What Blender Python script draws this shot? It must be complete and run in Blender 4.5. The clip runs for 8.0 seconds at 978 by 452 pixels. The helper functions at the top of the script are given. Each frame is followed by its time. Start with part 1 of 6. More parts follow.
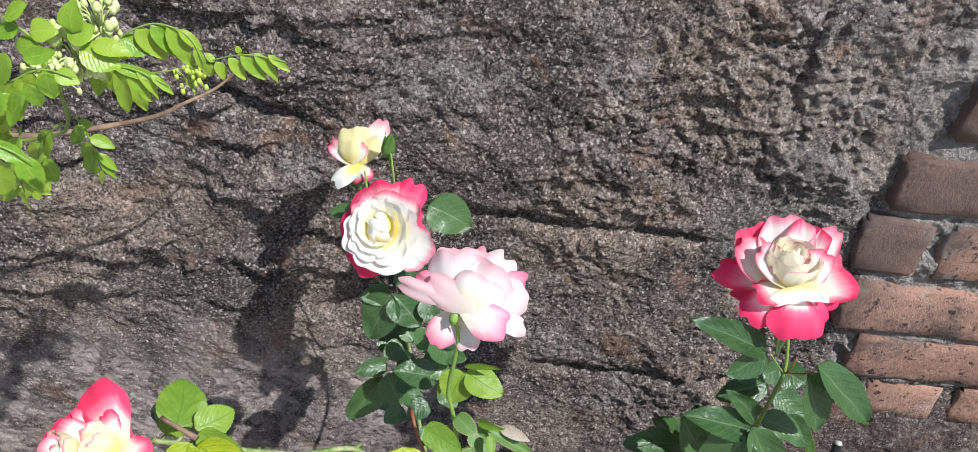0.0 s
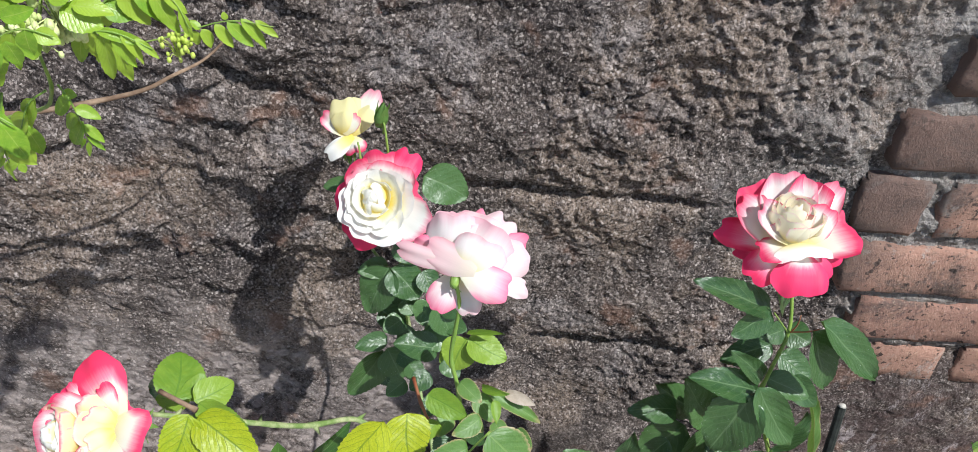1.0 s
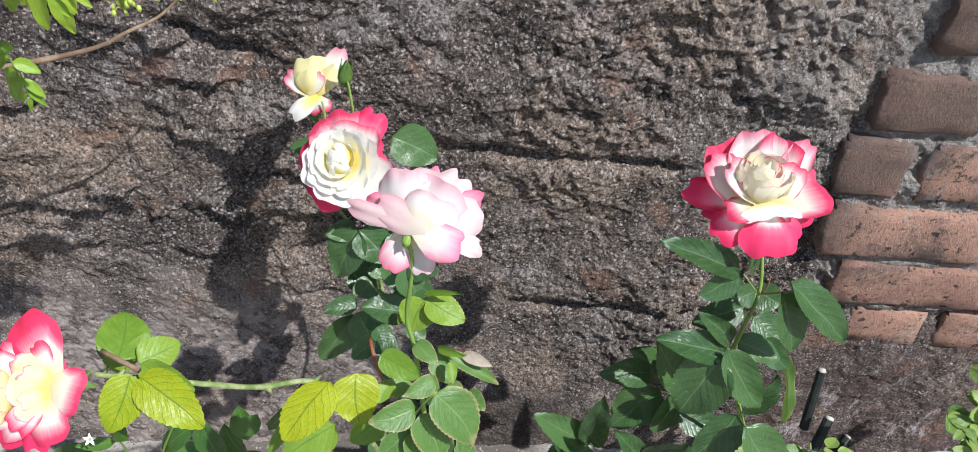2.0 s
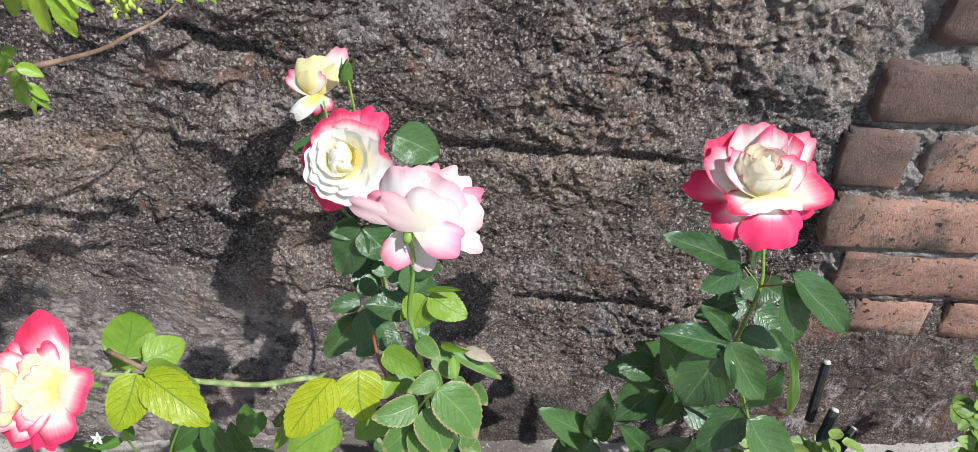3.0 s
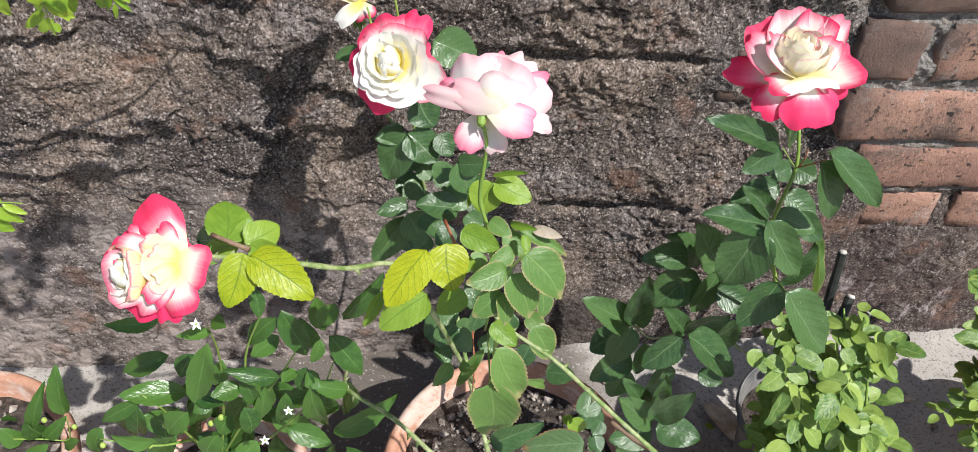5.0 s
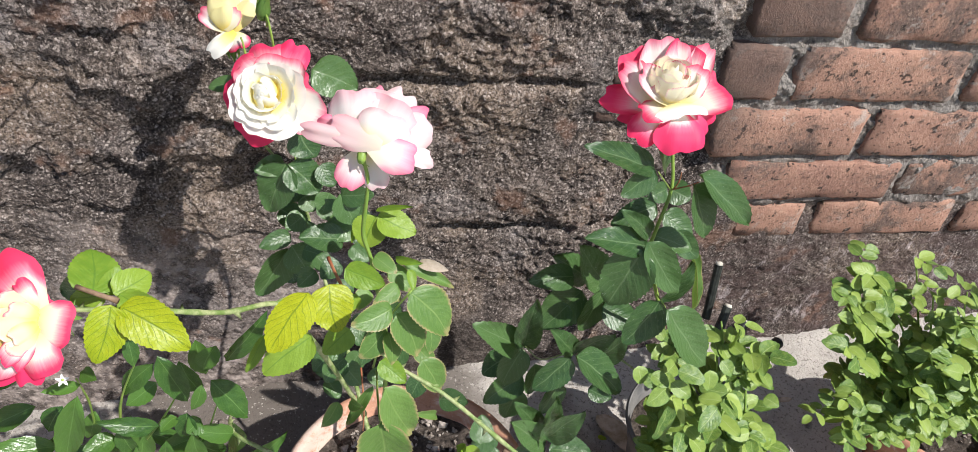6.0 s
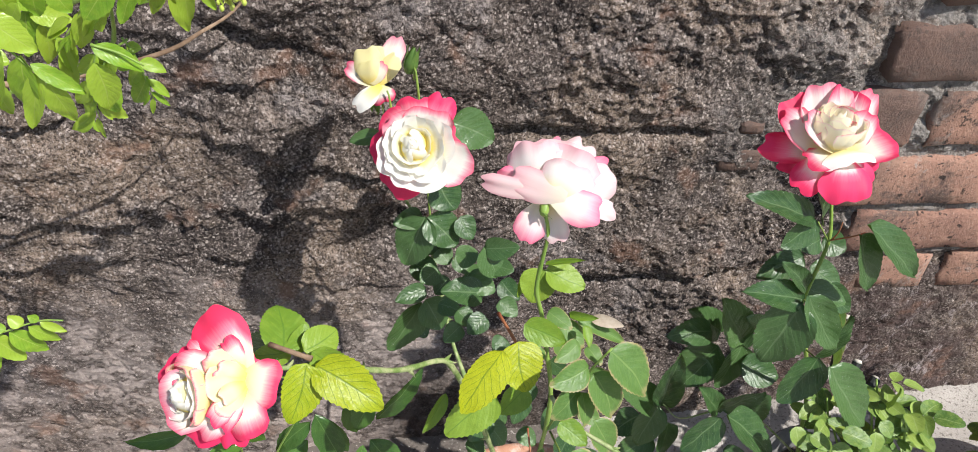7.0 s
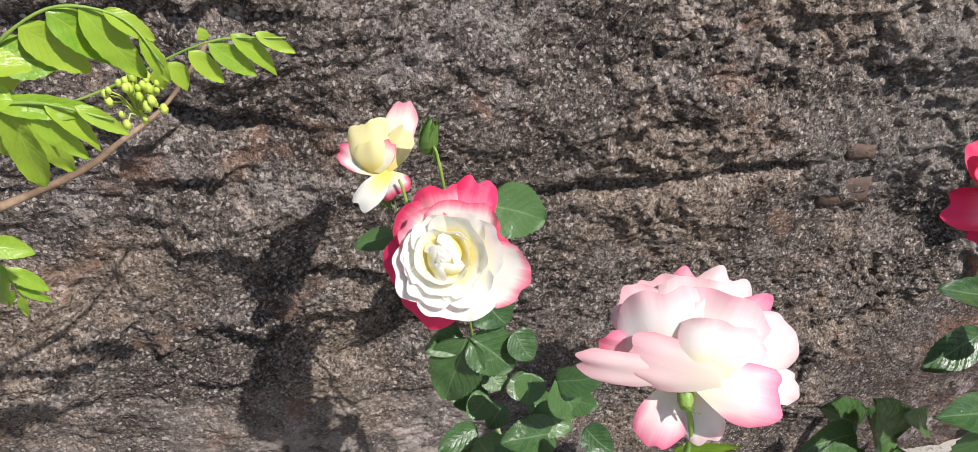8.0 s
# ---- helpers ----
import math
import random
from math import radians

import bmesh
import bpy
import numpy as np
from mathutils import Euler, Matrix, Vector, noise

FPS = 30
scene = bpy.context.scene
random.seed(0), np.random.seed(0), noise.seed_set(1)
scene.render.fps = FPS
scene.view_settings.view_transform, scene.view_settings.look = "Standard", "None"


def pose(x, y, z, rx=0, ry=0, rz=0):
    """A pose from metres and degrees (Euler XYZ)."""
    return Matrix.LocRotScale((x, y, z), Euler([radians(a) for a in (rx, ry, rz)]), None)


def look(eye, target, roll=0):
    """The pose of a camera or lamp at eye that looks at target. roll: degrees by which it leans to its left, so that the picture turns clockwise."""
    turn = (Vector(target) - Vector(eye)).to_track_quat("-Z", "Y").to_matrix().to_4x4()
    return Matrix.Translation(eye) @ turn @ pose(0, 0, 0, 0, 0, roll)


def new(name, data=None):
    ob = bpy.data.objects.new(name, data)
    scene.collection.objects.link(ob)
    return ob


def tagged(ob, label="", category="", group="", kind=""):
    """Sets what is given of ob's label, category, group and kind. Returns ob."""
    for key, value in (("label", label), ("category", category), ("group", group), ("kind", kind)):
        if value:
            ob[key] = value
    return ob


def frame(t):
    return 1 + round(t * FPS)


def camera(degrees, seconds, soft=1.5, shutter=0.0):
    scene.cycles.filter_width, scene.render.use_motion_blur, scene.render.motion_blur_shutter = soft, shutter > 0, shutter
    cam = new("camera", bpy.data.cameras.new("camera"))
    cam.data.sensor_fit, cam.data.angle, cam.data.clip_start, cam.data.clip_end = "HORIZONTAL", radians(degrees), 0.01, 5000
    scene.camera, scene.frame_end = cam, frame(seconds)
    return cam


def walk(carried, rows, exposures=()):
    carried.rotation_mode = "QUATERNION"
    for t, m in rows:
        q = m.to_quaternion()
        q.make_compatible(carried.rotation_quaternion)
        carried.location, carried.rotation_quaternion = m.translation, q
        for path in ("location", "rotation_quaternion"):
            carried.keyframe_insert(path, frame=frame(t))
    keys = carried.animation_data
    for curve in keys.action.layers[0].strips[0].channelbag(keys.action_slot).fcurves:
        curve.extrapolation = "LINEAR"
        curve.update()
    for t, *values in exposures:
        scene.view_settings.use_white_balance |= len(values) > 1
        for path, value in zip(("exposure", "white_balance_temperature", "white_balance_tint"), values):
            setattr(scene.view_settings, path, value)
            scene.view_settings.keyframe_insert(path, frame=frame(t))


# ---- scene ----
cam = camera(61.5, 8.0, soft=0.5)
PATH = [
    (0, (0.149, 0.516, 1.062), (0.173, 2.081, -0.183), 3.6),
    (0.5, (0.131, 0.517, 1.05), (0.17, 2.078, -0.199), 3.7),
    (1, (0.147, 0.515, 1.045), (0.186, 2.057, -0.229), 2.2),
    (1.5, (0.167, 0.519, 1.032), (0.204, 2.024, -0.285), 2.1),
    (3, (0.179, 0.516, 1.034), (0.2, 2.007, -0.299), 0.9),
    (3.5, (0.179, 0.51, 1.038), (0.2, 1.996, -0.3), -1.0),
    (4, (0.153, 0.49, 1.026), (0.169, 1.972, -0.317), -1.4),
    (4.2, (0.142, 0.479, 1.019), (0.134, 1.957, -0.329), -2.6),
    (5.3, (0.12, 0.471, 1.032), (0.203, 1.839, -0.425), 0.4),
    (5.5, (0.117, 0.471, 1.033), (0.214, 1.84, -0.422), 0.5),
    (5.8, (0.127, 0.478, 1.045), (0.331, 1.848, -0.398), 2.0),
    (6, (0.13, 0.482, 1.038), (0.451, 1.861, -0.375), 5.1),
    (6.5, (0.118, 0.495, 1.041), (0.424, 1.886, -0.363), 4.7),
    (6.7, (0.074, 0.507, 1.026), (0.364, 1.91, -0.37), 4.1),
    (7, (0.054, 0.507, 1.024), (0.262, 1.988, -0.304), 1.3),
    (7.4, (0.014, 0.546, 1.003), (0.224, 2.018, -0.334), -3.5),
    (7.5, (0.022, 0.559, 1.0), (0.211, 2.037, -0.335), -4.3),
    (7.6, (0.03, 0.585, 0.992), (0.208, 2.059, -0.348), -4.7),
    (8, (0.053, 0.702, 0.957), (0.232, 2.185, -0.373), -5.5),
]
TINT = [(0.0, 0.41, 6050, 8), (4.0, 0.42, 6050, 8), (5.5, 0.52, 6500, 10), (6.5, 0.52, 6500, 10), (8.0, 0.44, 6500, 10)]
walk(cam, [(t, look(eye, target, roll)) for t, eye, target, roll in PATH], TINT)

# ---- light ----
SUN_DIR = Vector((-1.05, 1.0, -1.76)).normalized()
SUN_EL = math.asin(-SUN_DIR.z)
world = bpy.data.worlds.new("sky")
scene.world = world
world.use_nodes = True
wn = world.node_tree.nodes
sky = wn.new("ShaderNodeTexSky")
sky.sky_type = "NISHITA"
sky.sun_disc = False
sky.sun_elevation = SUN_EL
sky.sun_rotation = math.atan2(-SUN_DIR.x, -SUN_DIR.y)
wn["Background"].inputs[1].default_value = 0.10
world.node_tree.links.new(sky.outputs[0], wn["Background"].inputs[0])
sun = new("sun", bpy.data.lights.new("sun", "SUN"))
sun.data.energy = 4.8
sun.data.angle = radians(0.53)
sun.data.color = (1.0, 0.97, 0.92)
sun.matrix_world = look((2, -6, 8), Vector((2, -6, 8)) + SUN_DIR)


# ---- materials ----
def material(name):
    m = bpy.data.materials.new(name)
    m.use_nodes = True
    return m, m.node_tree.nodes, m.node_tree.links, m.node_tree.nodes["Principled BSDF"]


class Net:
    """Short ways to add shader nodes."""

    def __init__(self, name):
        self.mat, self.n, self.l, self.bsdf = material(name)

    def plug(self, a, b):
        if hasattr(a, "is_output"):
            self.l.new(a, b)
        else:
            b.default_value = a

    def coord(self, kind="Object"):
        return self.n.new("ShaderNodeTexCoord").outputs[kind]

    def position(self):
        return self.n.new("ShaderNodeNewGeometry").outputs["Position"]

    def stretch(self, vec, scale, turn=(0, 0, 0)):
        m = self.n.new("ShaderNodeMapping")
        m.inputs["Scale"].default_value = scale
        m.inputs["Rotation"].default_value = [radians(a) for a in turn]
        self.l.new(vec, m.inputs["Vector"])
        return m.outputs[0]

    def noise(self, vec, scale, detail=4, rough=0.6, distort=0.0):
        t = self.n.new("ShaderNodeTexNoise")
        t.inputs["Scale"].default_value, t.inputs["Detail"].default_value = scale, detail
        t.inputs["Roughness"].default_value, t.inputs["Distortion"].default_value = rough, distort
        self.l.new(vec, t.inputs["Vector"])
        return t.outputs["Fac"]

    def voronoi(self, vec, scale, out="Distance", feature="F1"):
        t = self.n.new("ShaderNodeTexVoronoi")
        t.feature = feature
        t.inputs["Scale"].default_value = scale
        self.l.new(vec, t.inputs["Vector"])
        return t.outputs[out]

    def span(self, v, a, b, c=0.0, d=1.0):
        m = self.n.new("ShaderNodeMapRange")
        m.interpolation_type = "SMOOTHSTEP"
        self.l.new(v, m.inputs[0])
        for i, x in enumerate((a, b, c, d)):
            m.inputs[i + 1].default_value = x
        return m.outputs[0]

    def math(self, op, a, b=0.0):
        m = self.n.new("ShaderNodeMath")
        m.operation = op
        self.plug(a, m.inputs[0])
        self.plug(b, m.inputs[1])
        return m.outputs[0]

    def mix(self, f, a, b, blend="MIX"):
        m = self.n.new("ShaderNodeMix")
        m.data_type, m.blend_type = "RGBA", blend
        self.plug(f, m.inputs[0])
        for v, s in ((a, m.inputs[6]), (b, m.inputs[7])):
            self.plug(v if hasattr(v, "is_output") else (*v, 1), s)
        return m.outputs[2]

    def ramp(self, v, *stops):
        r = self.n.new("ShaderNodeValToRGB").color_ramp
        while len(r.elements) < len(stops):
            r.elements.new(0.5)
        for e, (p, c) in zip(r.elements, stops):
            e.position, e.color = p, (*c, 1)
        node = self.n[-1]
        self.l.new(v, node.inputs[0])
        return node.outputs[0]

    def axes(self, vec):
        s = self.n.new("ShaderNodeSeparateXYZ")
        self.l.new(vec, s.inputs[0])
        return s.outputs

    def chance(self):
        return self.n.new("ShaderNodeObjectInfo").outputs["Random"]

    def bump(self, height, strength=0.5, distance=0.01):
        b = self.n.new("ShaderNodeBump")
        b.inputs["Strength"].default_value, b.inputs["Distance"].default_value = strength, distance
        self.l.new(height, b.inputs["Height"])
        self.l.new(b.outputs[0], self.bsdf.inputs["Normal"])

    def done(self, colour, rough=0.8, translucent=0.0, glow_colour=None, spec=0.4):
        self.plug(colour if hasattr(colour, "is_output") else (*colour, 1), self.bsdf.inputs["Base Color"])
        self.plug(rough, self.bsdf.inputs["Roughness"])
        self.bsdf.inputs["Specular IOR Level"].default_value = spec
        if translucent:
            t, m = self.n.new("ShaderNodeBsdfTranslucent"), self.n.new("ShaderNodeMixShader")
            tint = glow_colour if glow_colour is not None else colour
            self.plug(tint if hasattr(tint, "is_output") else (*tint, 1), t.inputs[0])
            m.inputs[0].default_value = translucent
            self.l.new(self.bsdf.outputs[0], m.inputs[1])
            self.l.new(t.outputs[0], m.inputs[2])
            self.l.new(m.outputs[0], self.n["Material Output"].inputs[0])
        return self.mat


def wall_material():
    k = Net("old_cement_render")
    p = k.position()
    x, y, z = k.axes(p)
    big = k.noise(p, 4.5, 5, 0.6, 0.4)
    mid = k.noise(p, 26.0, 9, 0.78)
    grit = k.noise(p, 120.0, 4, 0.7)
    fine = k.noise(p, 320.0, 3, 0.75)
    sand = k.voronoi(p, 420.0, "Color")
    c = k.ramp(mid, (0.36, (0.0316, 0.0249, 0.0229)), (0.50, (0.107, 0.0855, 0.0745)), (0.64, (0.2719, 0.2224, 0.1965)))
    c = k.mix(k.span(big, 0.50, 0.62, 0.0, 0.66), c, (0.0702, 0.0589, 0.0568))
    c = k.mix(k.span(k.noise(p, 6.0, 5, 0.65), 0.50, 0.62, 0.0, 0.60), c, (0.30, 0.225, 0.170))
    c = k.mix(k.span(k.noise(p, 8.5, 6, 0.7, 0.3), 0.56, 0.66, 0.0, 0.55), c, (0.3333, 0.2946, 0.2838))
    c = k.mix(k.span(k.noise(p, 15.0, 8, 0.75, 0.5), 0.57, 0.62, 0.0, 0.45), c, (0.0482, 0.0415, 0.0407))
    c = k.mix(k.span(grit, 0.54, 0.66, 0.0, 0.26), c, (0.3246, 0.2697, 0.2372))
    c = k.mix(k.span(grit, 0.47, 0.36, 0.0, 0.55), c, (0.0263, 0.0216, 0.0203))
    c = k.mix(k.span(fine, 0.52, 0.64, 0.0, 0.52), c, (0.4504, 0.3818, 0.3489))
    c = k.mix(k.span(fine, 0.48, 0.37, 0.0, 0.80), c, (0.0263, 0.0224, 0.0212))
    c = k.mix(k.math("MULTIPLY", k.span(k.axes(sand)[0], 0.90, 0.93), 0.55), c, (0.563, 0.4883, 0.444))
    c = k.mix(k.math("MULTIPLY", k.span(k.axes(sand)[1], 0.84, 0.87), 0.45), c, (0.022, 0.019, 0.018))
    low = k.math("ADD", z, k.math("MULTIPLY", k.noise(p, 9.0, 7, 0.65), 0.46))
    pale = k.math("MULTIPLY", k.span(low, 0.62, 0.44), k.span(k.math("ADD", x, k.math("MULTIPLY", big, 0.4)), 0.45, 0.20, 0.10, 0.92))
    pale = k.math("MULTIPLY", pale, k.span(k.noise(p, 34.0, 7, 0.7), 0.40, 0.50, 0.35, 1.0))
    c = k.mix(k.math("MULTIPLY", pale, k.span(k.noise(p, 11.0, 6, 0.7, 0.6), 0.36, 0.56, 0.25, 0.80)), c, (0.38, 0.321, 0.293))
    damp = k.math("MULTIPLY", k.span(k.math("ADD", z, k.math("MULTIPLY", k.noise(p, 16.0, 6, 0.7), 0.16)), 0.42, 0.26), k.span(x, 0.42, 0.62))
    c = k.mix(k.math("MULTIPLY", damp, k.span(k.noise(k.stretch(p, (14, 14, 34)), 1.0, 7, 0.78), 0.42, 0.60, 0.1, 0.8)), c, (0.0965, 0.0664, 0.0627))
    c = k.mix(k.math("MULTIPLY", damp, k.span(k.noise(k.stretch(p, (30, 30, 12)), 1.0, 7, 0.78), 0.55, 0.62, 0.0, 0.6)), c, (0.488, 0.4261, 0.4259))
    c = k.mix(k.math("MULTIPLY", k.span(k.noise(p, 14.0, 4), 0.58, 0.68), 0.4), c, (0.2632, 0.1411, 0.0932))
    mortar = k.math("MULTIPLY", k.math("MULTIPLY", k.span(x, 0.56, 0.60), k.span(x, 1.45, 1.25)), k.span(k.math("ADD", z, k.math("MULTIPLY", x, 0.075)), 0.34, 0.37))
    c = k.mix(k.math("MULTIPLY", mortar, k.span(k.noise(p, 48.0, 6, 0.7), 0.36, 0.56, 0.15, 0.75)), c, (0.33, 0.30, 0.275))
    lichen = k.math("MULTIPLY", k.math("MULTIPLY", k.span(x, 0.80, 0.66), k.span(k.math("ADD", x, k.math("MULTIPLY", big, 0.25)), 0.50, 0.62)), k.span(k.math("ADD", z, k.math("MULTIPLY", mid, 0.12)), 0.46, 0.60))
    c = k.mix(k.math("MULTIPLY", lichen, k.span(k.noise(p, 70.0, 6, 0.75), 0.40, 0.60, 0.05, 0.36)), c, (0.38, 0.355, 0.33))
    # Shade on the wall foot behind the big pot, put into the colour.
    foot_shade = k.math("MULTIPLY", k.span(k.math("ADD", z, k.math("MULTIPLY", k.noise(p, 12.0, 6, 0.7), 0.14)), 0.26, 0.14), k.math("MULTIPLY", k.span(x, 0.38, 0.28), k.span(x, -0.06, 0.06)))
    c = k.mix(k.math("MULTIPLY", foot_shade, 0.65), c, (0.060, 0.050, 0.045))
    flat = k.math("SUBTRACT", 1.0, k.math("MULTIPLY", pale, 0.7))
    k.bump(k.math("MULTIPLY", flat, k.math("ADD", k.math("ADD", k.math("MULTIPLY", grit, 0.55), k.math("MULTIPLY", fine, 0.42)), k.math("MULTIPLY", k.noise(p, 62.0, 3, 0.6, 0.4), 0.22))), 1.0, 0.0125)
    return k.done(c, 0.95, spec=0.12)


def brick_material():
    k = Net("worn_red_brick")
    p = k.position()
    r = k.chance()
    c = k.mix(r, (0.37, 0.21, 0.155), (0.27, 0.15, 0.115))
    c = k.mix(k.span(k.noise(p, 30.0, 6, 0.7), 0.45, 0.65, 0.0, 0.7), c, (0.40, 0.235, 0.17))
    c = k.mix(k.span(k.noise(p, 11.0, 7, 0.75, 0.3), 0.48, 0.60, 0.0, 0.8), c, (0.095, 0.076, 0.068))
    c = k.mix(k.span(k.noise(p, 85.0, 3, 0.6), 0.60, 0.66, 0.0, 0.9), c, (0.030, 0.024, 0.022))
    c = k.mix(k.span(k.noise(p, 19.0, 7, 0.75, 0.4), 0.56, 0.64, 0.0, 0.7), c, (0.36, 0.32, 0.29))
    c = k.mix(k.span(k.noise(p, 150.0, 5, 0.85), 0.55, 0.63, 0.0, 0.75), c, (0.05, 0.038, 0.034))
    c = k.mix(k.span(k.noise(p, 330.0, 4, 0.85), 0.56, 0.64, 0.0, 0.5), c, (0.50, 0.36, 0.28))
    x, y, z = k.axes(p)
    sooty = k.math("ADD", k.math("SUBTRACT", k.math("MULTIPLY", z, 0.9), x), k.math("MULTIPLY", k.noise(p, 9.0, 4, 0.6), 0.22))
    c = k.mix(k.span(sooty, -0.10, -0.01, 0.0, 0.80), c, (0.115, 0.082, 0.070))
    k.bump(k.math("ADD", k.noise(p, 60.0, 6, 0.75), k.math("MULTIPLY", k.noise(p, 330.0, 4, 0.85), 0.4)), 0.8, 0.006)
    return k.done(c, 0.92, spec=0.2)


def ground_material():
    k = Net("cement_floor")
    p = k.position()
    c = k.ramp(k.noise(p, 7.0, 6, 0.65), (0.32, (0.30, 0.275, 0.25)), (0.6, (0.46, 0.425, 0.39)), (0.8, (0.52, 0.49, 0.45)))
    c = k.mix(k.span(k.noise(p, 120.0, 5, 0.7), 0.60, 0.75, 0.0, 0.55), c, (0.16, 0.13, 0.11))
    c = k.mix(k.span(k.noise(p, 3.2, 5, 0.7, 0.5), 0.55, 0.68, 0.0, 0.6), c, (0.20, 0.165, 0.14))
    x, y, z = k.axes(p)
    dx, dy = k.math("SUBTRACT", x, 0.05), k.math("SUBTRACT", y, 1.06)
    away = k.math("SQRT", k.math("ADD", k.math("MULTIPLY", dx, dx), k.math("MULTIPLY", dy, dy)))
    # Dark soil, with the shade behind the big pot painted in as well.
    soil = k.math("MULTIPLY", k.span(x, 0.42, 0.22, 0.12, 1.0), k.span(k.math("ADD", k.span(away, 0.16, 0.36, 0.32, -0.10), k.noise(p, 5.0, 7, 0.72, 0.3)), 0.42, 0.60, 0.0, 0.85))
    c = k.mix(soil, c, (0.10, 0.082, 0.070))
    c = k.mix(k.span(k.noise(p, 200.0, 3, 0.7), 0.54, 0.64, 0.0, 0.6), c, (0.085, 0.072, 0.063))
    c = k.mix(k.span(k.noise(p, 170.0, 2, 0.6), 0.62, 0.68, 0.0, 0.6), c, (0.50, 0.46, 0.42))
    k.bump(k.noise(p, 300.0, 4, 0.7), 0.7, 0.004)
    return k.done(c, 0.9, spec=0.2)


def terracotta_material():
    k = Net("terracotta")
    p = k.position()
    c = k.ramp(k.noise(p, 22.0, 6, 0.7), (0.3, (0.32, 0.15, 0.09)), (0.6, (0.45, 0.24, 0.16)), (0.8, (0.55, 0.38, 0.29)))
    c = k.mix(k.span(k.noise(p, 70.0, 5, 0.7), 0.58, 0.72, 0.0, 0.5), c, (0.55, 0.47, 0.40))
    c = k.mix(k.span(k.noise(p, 13.0, 7, 0.72, 0.4), 0.50, 0.60, 0.0, 0.7), c, (0.56, 0.47, 0.41))
    c = k.mix(k.span(k.noise(p, 34.0, 6, 0.75), 0.60, 0.68, 0.0, 0.6), c, (0.16, 0.085, 0.06))
    k.bump(k.noise(p, 200.0, 4), 0.4, 0.002)
    return k.done(c, 0.85, spec=0.2)


def plain_material(name, a, b, scale, rough, spec=0.35, bump=0.3):
    k = Net(name)
    p = k.position()
    c = k.mix(k.span(k.noise(p, scale, 5, 0.65), 0.35, 0.7), a, b)
    k.bump(k.noise(p, scale * 6, 4, 0.7), bump, 0.002)
    return k.done(c, rough, spec=spec)


def leaf_material(name, dark, light, vein, edge=None, gloss=0.42, spots=0.0, veins=7.0, sheer=0.28, dry=0.0, mesh=0.12, rib_tone=0.24):
    """Leaf blade: u runs -1 to 1 across it, v from its foot to its tip."""
    k = Net(name)
    u0, v, _ = k.axes(k.coord("UV"))
    u = k.math("ABSOLUTE", k.math("SUBTRACT", k.math("MULTIPLY", u0, 2.0), 1.0))
    o = k.coord("Object")
    c = k.mix(k.chance(), dark, light)
    c = k.mix(k.span(k.noise(o, 5.0, 3), 0.4, 0.7, 0.0, 0.5), c, light)
    rib = k.math("FRACT", k.math("ADD", k.math("SUBTRACT", k.math("MULTIPLY", v, veins), k.math("MULTIPLY", u, 2.5)), k.math("MULTIPLY", k.noise(o, 4.0, 2), 0.9)))
    side = k.span(k.math("ABSOLUTE", k.math("SUBTRACT", rib, 0.5)), 0.0, 0.075, 1.0, 0.0)
    net = k.span(k.voronoi(k.stretch(k.coord("UV"), (14, 18, 1)), 1.0, "Distance", "DISTANCE_TO_EDGE"), 0.0, 0.12, 1.0, 0.0)
    c = k.mix(k.math("MULTIPLY", net, mesh), c, vein)
    c = k.mix(k.math("MULTIPLY", side, rib_tone), c, vein)
    c = k.mix(k.span(u, 0.02, 0.06, 0.6, 0.0), c, vein)
    if edge:
        c = k.mix(k.math("MULTIPLY", k.span(k.math("ADD", k.math("MAXIMUM", u, v), k.math("MULTIPLY", k.noise(o, 4.0), 0.35)), 1.02, 1.2), 0.8), c, edge)
    if dry:
        c = k.mix(k.span(k.noise(o, 3.0, 4), 0.5, 0.62, 0.0, dry), c, (0.45, 0.30, 0.16))
    if spots:
        s = k.math("MULTIPLY", k.span(k.voronoi(o, 22.0), 0.06, 0.13, 1.0, 0.0), k.span(k.noise(o, 4.0, 4), 0.46, 0.58))
        s = k.math("MAXIMUM", s, k.span(k.noise(o, 13.0, 6, 0.8), 0.63, 0.70))
        c = k.mix(k.math("MULTIPLY", s, spots), c, (0.62, 0.66, 0.62))
    pillow = k.math("SINE", k.math("MULTIPLY", rib, 3.1416))
    k.bump(k.math("ADD", k.math("MULTIPLY", pillow, 0.16), k.math("ADD", k.math("MULTIPLY", k.math("MAXIMUM", side, k.span(u, 0.0, 0.08, 1.0, 0.0)), -0.35), k.math("ADD", k.math("MULTIPLY", k.noise(o, 5.0, 3), 1.3), k.math("MULTIPLY", net, -0.04)))), 0.14, 0.015)
    return k.done(c, gloss, sheer, k.mix(0.4, c, (0.26, 0.40, 0.02)))


